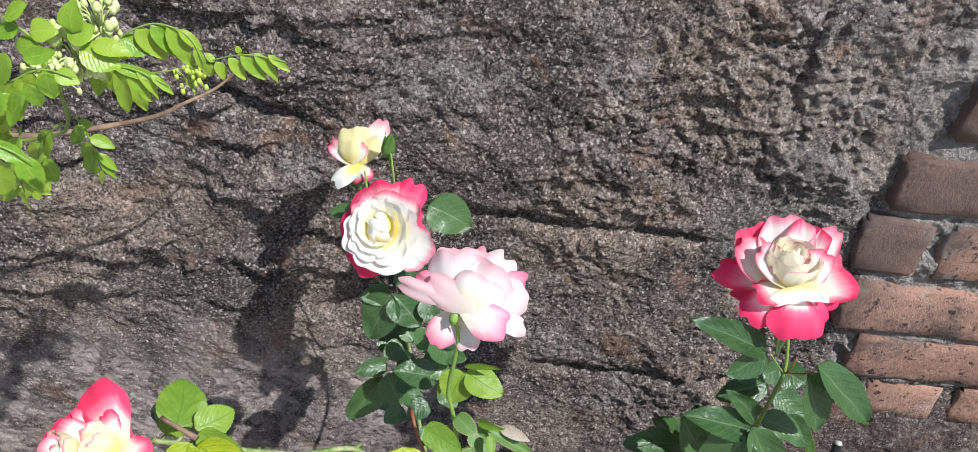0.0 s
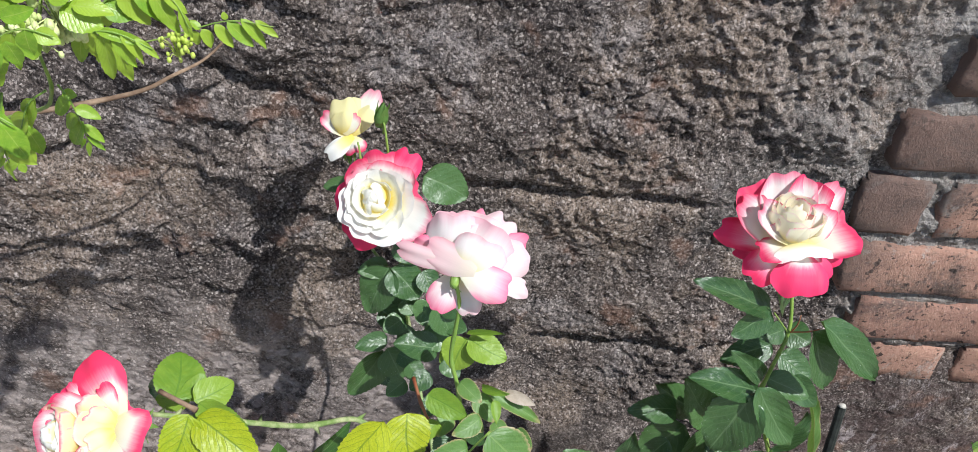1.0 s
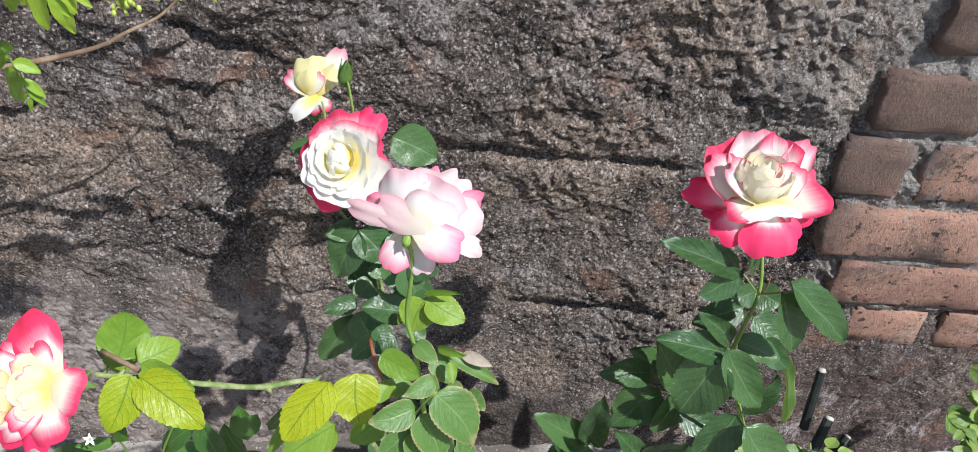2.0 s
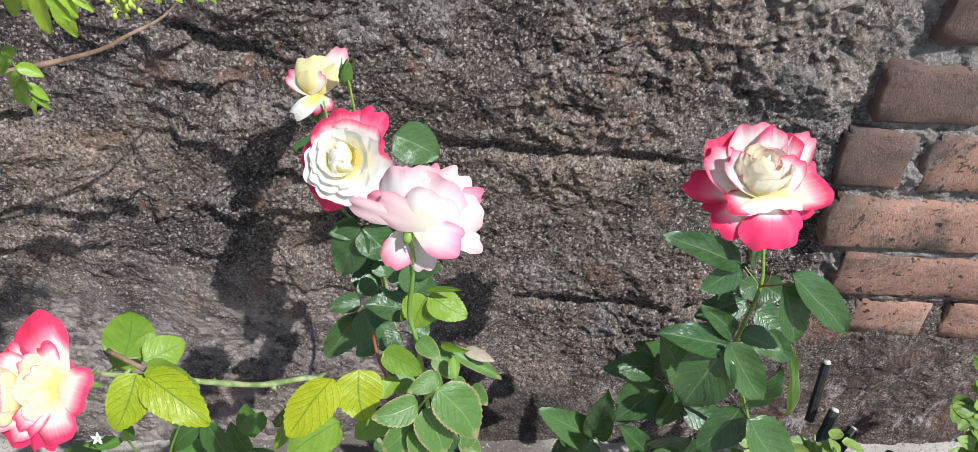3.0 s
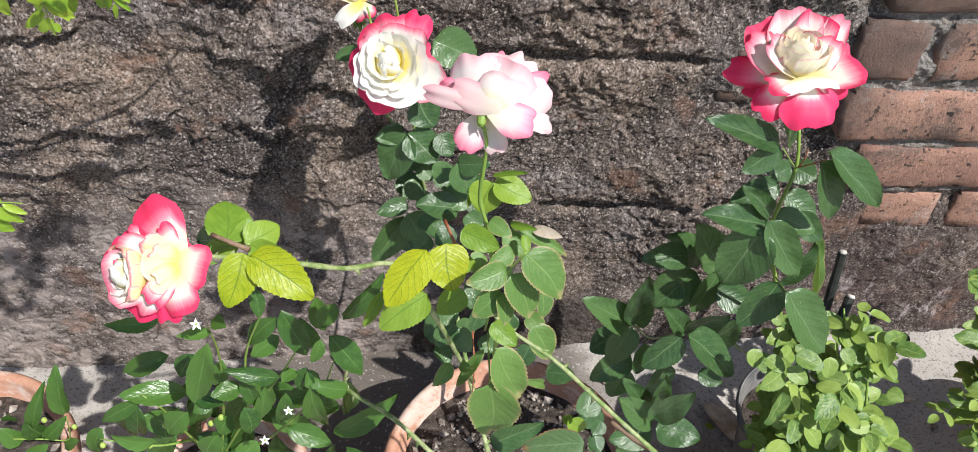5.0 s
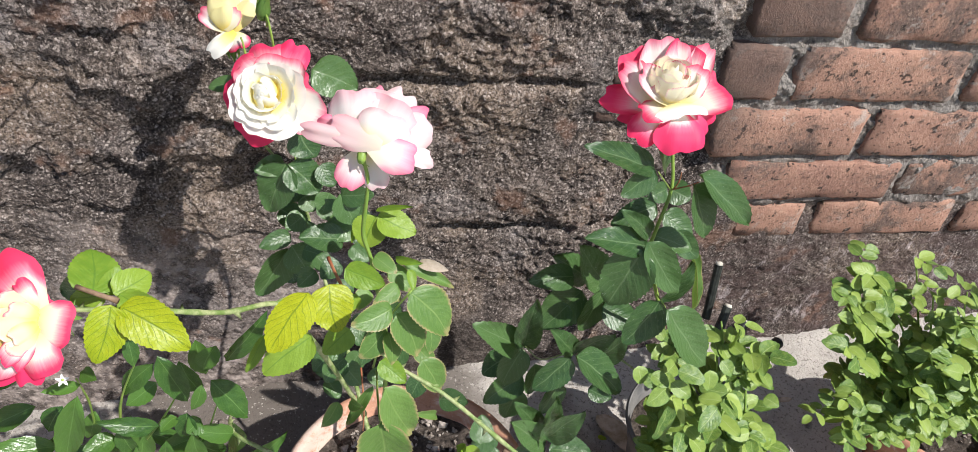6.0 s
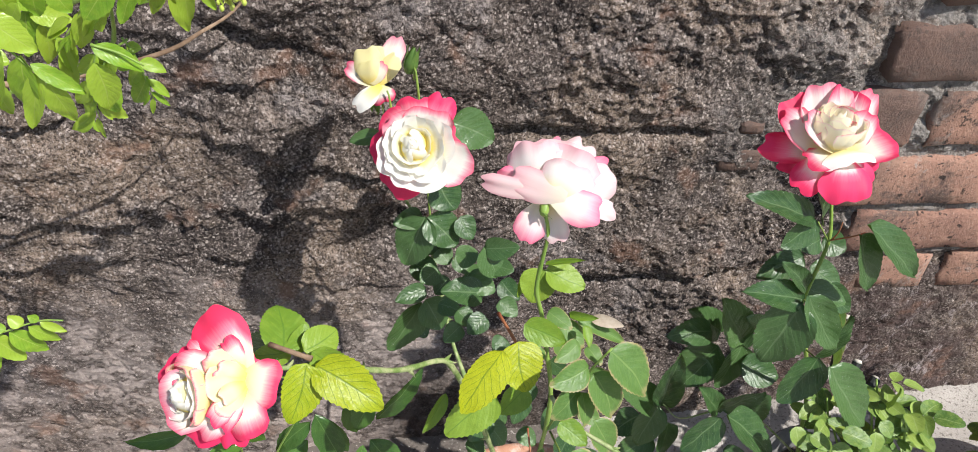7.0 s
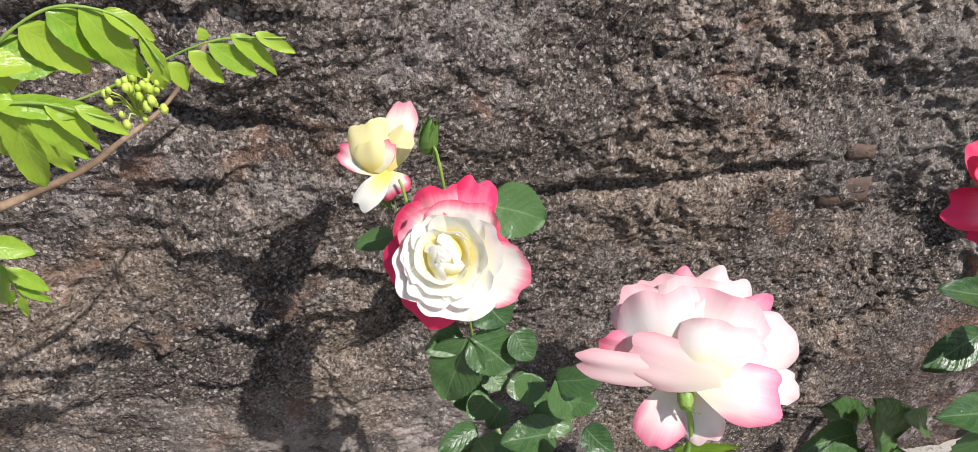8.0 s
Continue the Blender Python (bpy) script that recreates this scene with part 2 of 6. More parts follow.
def petal_material(name, foot, heart, blush, rim, start, width, ruddy=0.0, sheer=0.3):
    """Rose petal: the margin's colour sets in at `start` of the way out and is full `width` later."""
    k = Net(name)
    u0, v, _ = k.axes(k.coord("UV"))
    u = k.math("ABSOLUTE", k.math("SUBTRACT", k.math("MULTIPLY", u0, 2.0), 1.0))
    o = k.coord("Object")
    streak = k.noise(k.stretch(k.coord("UV"), (26.0, 1.6, 1.0)), 1.0, 4, 0.6)
    w = k.math("ADD", k.math("MAXIMUM", v, k.math("MULTIPLY", u, k.span(v, 0.1, 0.6, 0.45, 0.97))), k.math("MULTIPLY", k.math("SUBTRACT", streak, 0.5), 0.15))
    w = k.math("ADD", w, k.math("MULTIPLY", k.math("SUBTRACT", k.chance(), 0.5), 0.16 + ruddy))
    c = k.mix(k.span(v, 0.05, 0.55), foot, heart)
    c = k.mix(k.span(w, start, start + width * 0.7), c, blush)
    c = k.mix(k.span(w, start + width * 0.5, start + width * 1.25), c, rim)
    k.bump(k.math("ADD", streak, k.math("MULTIPLY", k.noise(o, 60.0, 2), 0.3)), 0.07, 0.003)
    return k.done(c, 0.5, sheer, c, spec=0.25)


def soil_material():
    k = Net("gritty_soil")
    p = k.position()
    c = k.ramp(k.noise(p, 90.0, 5, 0.75), (0.35, (0.022, 0.017, 0.014)), (0.56, (0.11, 0.088, 0.074)), (0.75, (0.27, 0.225, 0.19)))
    k.bump(k.noise(p, 160.0, 5, 0.75), 1.0, 0.01)
    return k.done(c, 0.9, spec=0.3)


M_WALL, M_BRICK, M_GROUND, M_POT = wall_material(), brick_material(), ground_material(), terracotta_material()
M_SOIL = soil_material()
M_GRIT = plain_material("grit", (0.10, 0.082, 0.068), (0.38, 0.33, 0.29), 60.0, 0.7)
M_GREYPOT = plain_material("grey_plastic", (0.10, 0.10, 0.10), (0.20, 0.19, 0.18), 25.0, 0.5)
M_CANE = plain_material("green_cane", (0.13, 0.20, 0.05), (0.36, 0.38, 0.20), 110.0, 0.5)
M_STALK = plain_material("flower_stalk", (0.14, 0.24, 0.04), (0.24, 0.33, 0.07), 40.0, 0.45)
M_WOOD = plain_material("brown_bark", (0.13, 0.08, 0.05), (0.30, 0.21, 0.14), 50.0, 0.8)
M_REDWOOD = plain_material("red_brown_twig", (0.25, 0.07, 0.03), (0.35, 0.16, 0.08), 50.0, 0.6)
M_STAKE = plain_material("black_stake", (0.010, 0.012, 0.010), (0.035, 0.04, 0.035), 90.0, 0.55)
M_CUT = plain_material("pale_cut_end", (0.20, 0.18, 0.15), (0.55, 0.52, 0.46), 40.0, 0.7)
M_LEAF = leaf_material("rose_leaf_green", (0.022, 0.060, 0.020), (0.066, 0.132, 0.040), (0.13, 0.20, 0.09), spots=0.6, gloss=0.31, sheer=0.16, rib_tone=0.4)
M_YELLOW = leaf_material("rose_leaf_yellow", (0.25, 0.335, 0.008), (0.37, 0.40, 0.010), (0.06, 0.13, 0.008), gloss=0.42, spots=0.0, mesh=0.22, rib_tone=0.7)
M_LIME = leaf_material("rose_leaf_lime", (0.13, 0.24, 0.025), (0.23, 0.34, 0.04), (0.08, 0.18, 0.025), spots=0.35)
M_MID = leaf_material("rose_leaf_mid_green", (0.072, 0.155, 0.036), (0.130, 0.235, 0.056), (0.20, 0.30, 0.09), edge=(0.42, 0.30, 0.16), spots=0.2)
M_RUSTY = leaf_material("rose_leaf_rust_edged", (0.07, 0.13, 0.05), (0.12, 0.20, 0.08), (0.16, 0.24, 0.11), edge=(0.30, 0.12, 0.07), spots=0.5)
M_CHILLI = leaf_material("chilli_leaf", (0.022, 0.068, 0.016), (0.075, 0.165, 0.030), (0.13, 0.24, 0.06), gloss=0.26, veins=6.0)
M_BUSH = leaf_material("bush_leaf", (0.055, 0.130, 0.024), (0.265, 0.355, 0.070), (0.32, 0.40, 0.16), edge=(0.10, 0.20, 0.05), spots=0.18, gloss=0.42, sheer=0.18, mesh=0.2)
M_CURRY = leaf_material("curry_leaf", (0.15, 0.31, 0.02), (0.33, 0.46, 0.045), (0.36, 0.46, 0.10), gloss=0.3, sheer=0.36, veins=9.0)
M_DRY = plain_material("dry_leaf", (0.26, 0.20, 0.13), (0.50, 0.42, 0.34), 40.0, 0.8)
M_SEPAL = leaf_material("sepal", (0.10, 0.20, 0.04), (0.15, 0.26, 0.06), (0.12, 0.22, 0.05))
M_CREAM = plain_material("cream_blossom", (0.42, 0.50, 0.16), (0.62, 0.66, 0.34), 80.0, 0.6)
M_WHITE = plain_material("white_blossom", (0.75, 0.75, 0.70), (0.82, 0.82, 0.80), 80.0, 0.5)
P_CREAM = petal_material("petal_cream", (0.86, 0.72, 0.14), (0.88, 0.83, 0.52), (0.88, 0.86, 0.76), (0.88, 0.87, 0.82), 0.42, 0.34, sheer=0.42)
P_WHITE = petal_material("petal_white_red_rim", (0.86, 0.78, 0.36), (0.88, 0.87, 0.82), (0.87, 0.68, 0.70), (0.80, 0.12, 0.24), 0.97, 0.22, sheer=0.42)
P_BLUSH = petal_material("petal_cream_fine_red_rim", (0.88, 0.76, 0.34), (0.90, 0.86, 0.68), (0.89, 0.74, 0.68), (0.78, 0.12, 0.22), 0.90, 0.16, sheer=0.42)
P_TIPPED = petal_material("petal_white_crimson_rim", (0.791, 0.705, 0.344), (0.8, 0.783, 0.731), (0.757, 0.31, 0.387), (0.76, 0.045, 0.14), 0.72, 0.26, sheer=0.42)
P_HALF = petal_material("petal_cream_half_crimson", (0.8, 0.722, 0.344), (0.8, 0.757, 0.654), (0.757, 0.292, 0.361), (0.76, 0.05, 0.14), 0.52, 0.30, sheer=0.42)
P_RED = petal_material("petal_crimson", (0.791, 0.74, 0.568), (0.774, 0.533, 0.55), (0.82, 0.17, 0.27), (0.75, 0.035, 0.12), 0.36, 0.34, sheer=0.25)
P_PINK = petal_material("petal_pale_pink", (0.82, 0.76, 0.42), (0.83, 0.77, 0.74), (0.81, 0.58, 0.60), (0.76, 0.34, 0.42), 0.66, 0.42, sheer=0.42)
P_ROSY = petal_material("petal_rosy", (0.82, 0.78, 0.60), (0.82, 0.66, 0.65), (0.80, 0.36, 0.44), (0.76, 0.12, 0.24), 0.56, 0.46, sheer=0.28)
P_CRIMSON = petal_material("petal_crimson_pale_foot", (0.791, 0.757, 0.671), (0.774, 0.516, 0.533), (0.8, 0.1, 0.2), (0.76, 0.04, 0.13), 0.20, 0.30, sheer=0.25)
P_STREAK = petal_material("petal_crimson_cream_foot", (0.8, 0.722, 0.447), (0.791, 0.688, 0.568), (0.84, 0.2, 0.28), (0.78, 0.04, 0.11), 0.42, 0.30, sheer=0.25)
P_SALMON = petal_material("petal_salmon", (0.8, 0.74, 0.43), (0.791, 0.636, 0.533), (0.774, 0.482, 0.464), (0.78, 0.1, 0.2), 0.60, 0.42, sheer=0.42)
P_DUSKY = petal_material("petal_dusky_pink", (0.80, 0.70, 0.60), (0.80, 0.60, 0.59), (0.79, 0.48, 0.51), (0.78, 0.22, 0.32), 0.52, 0.6, sheer=0.36)
P_WRAP = petal_material("petal_butter_pink_rim", (0.84, 0.68, 0.16), (0.84, 0.76, 0.42), (0.82, 0.62, 0.50), (0.76, 0.20, 0.26), 0.84, 0.16, sheer=0.32)
P_YELLOW = petal_material("petal_pale_yellow", (0.791, 0.654, 0.189), (0.8, 0.74, 0.396), (0.8, 0.774, 0.619), (0.8, 0.24, 0.32), 0.97, 0.25, sheer=0.42)
P_YTIP = petal_material("petal_cream_pink_tip", (0.791, 0.722, 0.43), (0.8, 0.783, 0.688), (0.774, 0.43, 0.482), (0.76, 0.1, 0.2), 0.68, 0.30, sheer=0.42)


# ---- mesh helpers ----
def mesh_of(name, verts, faces, mat, uvs=None, smooth=True):
    me = bpy.data.meshes.new(name)
    me.from_pydata([tuple(v) for v in verts], [], faces)
    if uvs is not None:
        layer = me.uv_layers.new(name="UVMap")
        idx = np.empty(len(me.loops), int)
        me.loops.foreach_get("vertex_index", idx)
        layer.data.foreach_set("uv", np.asarray(uvs, float)[idx].ravel())
    me.polygons.foreach_set("use_smooth", [smooth] * len(me.polygons))
    me.materials.append(mat)
    return me


def part(name, me, parent, label="", m=None):
    ob = new(name, me)
    ob.parent = parent
    if m is not None:
        ob.matrix_basis = m
    if label:
        ob["label"] = label
    return ob


def thing(name, at, label, category, group="", kind=""):
    ob = new(name)
    ob.location = at
    ob.empty_display_size = 0.05
    return tagged(ob, label, category, group, kind)


def sheet(nu, nv):
    return [(j * nu + i, j * nu + i + 1, (j + 1) * nu + i + 1, (j + 1) * nu + i) for j in range(nv - 1) for i in range(nu - 1)]


def fade(t):
    return t * t * (3 - 2 * t)


def value_noise(x, z, cell, seed):
    """Smooth noise of 0 to 1 over a plane."""
    rng = np.random.RandomState(seed)
    table = rng.rand(256, 256)
    gx, gz = x / cell, z / cell
    ix, iz = np.floor(gx).astype(int), np.floor(gz).astype(int)
    fx, fz = fade(gx - ix), fade(gz - iz)
    a, b = table[ix % 256, iz % 256], table[(ix + 1) % 256, iz % 256]
    c, d = table[ix % 256, (iz + 1) % 256], table[(ix + 1) % 256, (iz + 1) % 256]
    return (a * (1 - fx) + b * fx) * (1 - fz) + (c * (1 - fx) + d * fx) * fz


def fbm(x, z, cell, seed, octaves=4, gain=0.5):
    total, amp, norm = 0, 1.0, 0
    for k in range(octaves):
        total = total + amp * value_noise(x + 7.3 * k, z + 3.1 * k, cell / 2 ** k, seed + k)
        norm += amp
        amp *= gain
    return total / norm


def tube(points, radii, sides=8, cap=True):
    """Vertices and faces of a bent, tapering rod."""
    pts = [Vector(p) for p in points]
    verts, faces = [], []
    side = None
    for i, p in enumerate(pts):
        d = (pts[min(i + 1, len(pts) - 1)] - pts[max(i - 1, 0)]).normalized()
        if side is None:
            side = d.orthogonal().normalized()
        side = (side - d * side.dot(d)).normalized()
        other = d.cross(side)
        r = radii[i] if isinstance(radii, (list, tuple)) else radii
        for s in range(sides):
            a = 2 * math.pi * s / sides
            verts.append(p + r * (math.cos(a) * side + math.sin(a) * other))
    for i in range(len(pts) - 1):
        for s in range(sides):
            a, b = i * sides + s, i * sides + (s + 1) % sides
            faces.append((a, b, b + sides, a + sides))
    if cap:
        faces += [tuple(range(sides - 1, -1, -1)), tuple(range(len(verts) - sides, len(verts)))]
    return verts, faces


def smooth_line(points, steps=5):
    """A bent line through all the points."""
    p = [Vector(q) for q in points]
    p = [2 * p[0] - p[1], *p, 2 * p[-1] - p[-2]]
    out = []
    for i in range(1, len(p) - 2):
        for s in range(steps):
            t = s / steps
            out.append(0.5 * (2 * p[i] + (p[i + 1] - p[i - 1]) * t + (2 * p[i - 1] - 5 * p[i] + 4 * p[i + 1] - p[i + 2]) * t * t
                              + (3 * p[i] - p[i - 1] - 3 * p[i + 1] + p[i + 2]) * t ** 3))
    return [*out, p[-2]]


def cane(parent, name, points, r0, r1, mat, label="", knots=True, seed=1, thorns=0.0):
    thorns = 0.45 if mat == M_CANE else thorns
    line = smooth_line(points)
    n = len(line)
    rng = random.Random(seed)
    radii = [r0 + (r1 - r0) * i / (n - 1) for i in range(n)]
    if knots:
        radii = [r * (1.22 if rng.random() < 0.16 else rng.uniform(0.95, 1.05)) for r in radii]
    base = Vector(parent.matrix_basis.translation)
    v, f = tube([q - base for q in line], radii)
    if thorns:
        for i in range(1, n - 1):
            if rng.random() < thorns:
                d = (line[i + 1] - line[i - 1]).normalized()
                out = d.cross(Vector((rng.gauss(0, 1), rng.gauss(0, 1), rng.gauss(0, 1)))).normalized()
                c, o = line[i] - base, len(v)
                r = radii[i]
                v += [c + out * r * 0.5 + d * r * 1.6, c + out * r * 0.5 - d * r * 1.2, c + d.cross(out) * r * 0.5 + out * r * 0.6, c - d.cross(out) * r * 0.5 + out * r * 0.6, c + out * (r + 0.0045) - d * 0.002]
                f += [(o, o + 2, o + 4), (o + 2, o + 1, o + 4), (o + 1, o + 3, o + 4), (o + 3, o, o + 4)]
    return part(name, mesh_of(name, v, f, mat), parent, label)


# ---- leaves ----
def blade(mat, width, seed, teeth=13, fold=0.24, curl=0.30, blunt=0.44, round_=0.74):
    """A leaf one unit long along +y that faces +z, with a toothed edge and a folded midrib."""
    rng = random.Random(seed)
    nv, cols = 2 * teeth + 1, (-1.0, -0.55, 0.0, 0.55, 1.0)
    bend, twist, ph = curl * rng.uniform(0.2, 1.4), rng.uniform(-0.2, 0.2), rng.uniform(0, 6)
    sway = rng.uniform(-0.05, 0.05)
    best = blunt / (blunt + round_)
    top = best ** blunt * (1 - best) ** round_
    verts, uvs = [], []
    for j in range(nv):
        v = j / (nv - 1)
        w = width * 0.5 * v ** blunt * (1 - v) ** round_ / top + 0.004 * (1 - v)
        for u in cols:
            edge = abs(u) > 0.9
            x = u * w * (1.0 if not edge or j % 2 else 0.945) + sway * math.sin(math.pi * v)
            yy = v + (0.014 if edge and j % 2 else 0.0)
            z = fold * abs(u * w) - bend * v * v * 0.5 + 0.022 * math.sin(6 * v + ph + 2 * u) * abs(u) + 0.012 * math.sin(13 * v + 3 * u + ph)
            a = twist * v
            verts.append((x * math.cos(a) - z * math.sin(a), yy, x * math.sin(a) + z * math.cos(a)))
            uvs.append((u * 0.5 + 0.5, v))
    return mesh_of("leaf", verts, sheet(5, nv), mat, uvs)


BLADES = {}


def blade_kind(key, mat, width, n=4, **more):
    BLADES[key] = [blade(mat, width, 31 * i + len(BLADES) * 7 + 1, **more) for i in range(n)]


blade_kind("green", M_LEAF, 0.74)
blade_kind("yellow", M_YELLOW, 0.70)
blade_kind("lime", M_LIME, 0.74)
blade_kind("mid", M_MID, 0.74)
blade_kind("rusty", M_RUSTY, 0.70)
blade_kind("dry", M_DRY, 0.35, curl=0.6)
blade_kind("chilli", M_CHILLI, 0.44, teeth=6, blunt=0.75, round_=0.95, curl=0.5, fold=0.3)
blade_kind("bush", M_BUSH, 0.66, teeth=8, blunt=0.48, round_=0.70, n=6, curl=0.3)
blade_kind("curry", M_CURRY, 0.36, teeth=7, blunt=0.6, fold=0.3, round_=0.85, curl=0.35)
WIDE = {"green": 0.74, "yellow": 0.70, "lime": 0.74, "mid": 0.74, "rusty": 0.70, "dry": 0.35, "chilli": 0.44, "bush": 0.66, "curry": 0.36}
PICK = random.Random(5)


def leaf(parent, kind, foot, tip, wide=0.0, face=(0.18, -0.70, 0.70), tilt=0.0, label=""):
    """One leaf from its foot to its tip; wide: its width in metres; face: about where its upper side looks."""
    a, b = Vector(foot), Vector(tip)
    y = (b - a) * 1.03
    wide *= {"curry": 1.12, "chilli": 1.0}.get(kind, 1.14)
    size = y.length
    y.normalize()
    j = PICK.uniform
    z = Vector(face) + Vector((j(-1, 1), j(-1, 1), j(-1, 1))) * (0.34 if kind == "chilli" else 0.26)
    z = (z - y * z.dot(y)).normalized()
    x = y.cross(z)
    m = Matrix((x, y, z)).transposed().to_4x4() @ pose(0, 0, 0, 0, tilt, 0)
    s = (wide / WIDE[kind]) if wide else size
    m = Matrix.Translation(a - parent.matrix_basis.translation) @ m @ Matrix.Diagonal((s, size, size, 1))
    return part("leaf", PICK.choice(BLADES[kind]), parent, label, m)


# ---- rose flowers ----
def sail(mat, foot, tip, half, face, belly, cup, roll, frill, seed, nu=19, nv=15):
    """A petal from foot to tip, `half` wide to each side. face: where its near side looks; belly: how far the middle swells that way;
    cup: how far its sides bend back (radians); roll: how far the rim turns over to the near side."""
    rng = random.Random(seed)
    ph, notch, lop = rng.uniform(0, 6), rng.uniform(-0.4, 0.4), rng.uniform(-0.10, 0.10)
    a, d = Vector(foot), Vector(tip) - Vector(foot)
    size = d.length
    y = d / size
    n = (Vector(face) - y * y.dot(Vector(face))).normalized()
    x = y.cross(n)
    verts, uvs = [], []
    for j in range(nv):
        v = j / (nv - 1)
        w = half * (0.32 + 0.68 * math.sin(min(v / 0.68, 1.0) * math.pi / 2))
        for i in range(nu):
            u = 2 * i / (nu - 1) - 1
            e = v * (1 - (0.28 + lop * u) * abs(u) ** 2.6 * v) * (1 - 0.08 * v ** 4 * math.exp(-14 * (u - notch) ** 2))
            e *= 1 + v ** 3 * (0.030 * math.sin(4.2 * u + 2 * ph) + 0.012 * math.sin(9.5 * u + 5 * ph))
            c = cup * (0.55 + 0.45 * v)
            c = c if abs(c) > 0.05 else 0.05
            wave = frill * half * v * v * (0.6 * math.sin(3.1 * u + ph) + 0.4 * math.sin(7.3 * u + 2 * ph) * abs(u) + 0.14 * math.sin(12 * u + 3 * ph) * v ** 3) + 0.05 * half * v * math.sin(5.2 * u + ph) * math.sin(2.2 * v + ph)
            lift = belly * size * 4 * e * (1 - e) - w * (1 - math.cos(u * c)) / c + roll * size * max(0.0, (e - 0.66) / 0.34) ** 2 + wave
            verts.append(a + y * (size * e - abs(roll) * 0.35 * size * max(0.0, (e - 0.8) / 0.2) ** 2 * 0.4) + x * (w * math.sin(u * c) / c) + n * lift)
            uvs.append((u * 0.5 + 0.5, v))
    return mesh_of("petal", verts, sheet(nu, nv), mat, uvs)


class Rose:
    """A rose head in a frame of its own: x to the right, y up and z towards whoever looks into the head; lengths in `unit` metres."""

    def __init__(self, parent, name, at, turn, unit, hub, axis, seed, label):
        self.seed, self.count, self.unit, self.hub = seed, 0, unit, Vector(hub)
        self.axis, self.rng = Vector(axis).normalized(), random.Random(seed)
        q = self.axis.to_track_quat("Z", "Y").to_matrix()
        v, f = lathe([(0.0005, -0.0085), (0.0018, -0.0078), (0.0030, -0.005), (0.0029, -0.002), (0.0022, 0.002), (0.0004, 0.004)], 12)
        me = mesh_of("hip", [q @ Vector(p) + self.hub * unit for p in v], f, M_STALK)
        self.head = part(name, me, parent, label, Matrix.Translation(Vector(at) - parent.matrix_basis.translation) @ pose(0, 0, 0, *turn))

    def petal(self, mat, foot, tip, half, belly=0.10, cup=0.7, roll=0.0, face=(0, 0, 1), frill=0.13):
        self.count += 1
        k = self.unit
        me = sail(mat, Vector(foot) * k, Vector(tip) * k, half * k, face, belly, cup, roll, frill, self.seed * 100 + self.count)
        part("petal", me, self.head)

    def ring(self, mat, middle, n, first, r0, r1, low, high, half, cup=1.0, roll=0.06, frill=0.12, stray=0.08):
        """Petals that stand round the axis, cupped inwards."""
        j = self.rng.uniform
        side = (Vector((1, 0, 0)) - self.axis * self.axis.x).normalized()
        other = self.axis.cross(side)
        for i in range(n):
            t = radians(first + 360 * i / n + j(-12, 12))
            out = side * math.cos(t) + other * math.sin(t)
            c = Vector(middle)
            self.petal(mat, c + out * r0 + self.axis * low, c + out * r1 * (1 + j(-stray, stray)) + self.axis * high * (1 + j(-stray, stray)), half * (1 + j(-0.12, 0.12)), 0.12, cup, roll, out, frill)

    def heart(self, mat, middle, n, radius, low, high, half, first=0):
        """Inner petals that lean in over the middle and close it."""
        j = self.rng.uniform
        side = (Vector((1, 0, 0)) - self.axis * self.axis.x).normalized()
        other = self.axis.cross(side)
        for i in range(n):
            t = radians(first + 360 * i / n + j(-22, 22))
            out = side * math.cos(t) + other * math.sin(t)
            turn = side * math.cos(t + 1.2) + other * math.sin(t + 1.2)
            c = Vector(middle)
            self.petal(mat, c + out * radius + self.axis * low, c + out * radius * j(-0.05, 0.30) + turn * radius * 0.25 + self.axis * high * j(0.85, 1.1), half * j(0.85, 1.2), 0.10, j(0.6, 1.1), -0.10, self.axis + out * 0.6, 0.20)

    def sepals(self, first=20, lean=-60, length=0.020, count=5):
        q = self.axis.to_track_quat("Z", "Y").to_matrix().to_4x4()
        for i in range(count):
            me = blade(M_SEPAL, 0.30, self.seed + i, teeth=4, blunt=0.5, round_=0.9, curl=0.6)
            part("sepal", me, self.head, "", Matrix.Translation(self.hub * self.unit) @ q @ pose(0, 0, -0.002, 0, 0, i * 72 + first) @ pose(0, 0.003, 0, lean - 15 * self.rng.random(), 0, 0) @ Matrix.Diagonal((length, length, length, 1)))


def lathe(profile, sides=48, wobble=0.0, seed=1):
    v, f = [], []
    for r, h in profile:
        for i in range(sides):
            a = 2 * math.pi * i / sides
            q = r * (1 + wobble * math.sin(3 * a + seed))
            v.append((q * math.cos(a), q * math.sin(a), h))
    for j in range(len(profile) - 1):
        for i in range(sides):
            f.append((j * sides + i, j * sides + (i + 1) % sides, (j + 1) * sides + (i + 1) % sides, (j + 1) * sides + i))
    f.append(tuple(range(sides - 1, -1, -1)))
    f.append(tuple(range((len(profile) - 1) * sides, len(profile) * sides)))
    return v, f


# ---- the wall, the floor ----


def edge_of_plaster(z):
    """Where the old plaster ends and bare brick begins."""
    return 0.575 + 0.05 * (fbm(z * 0 + 3.0, z, 0.09, 77, 4) - 0.5) * 2 + 0.03 * np.clip((z - 0.56) / 0.1, 0, 1)


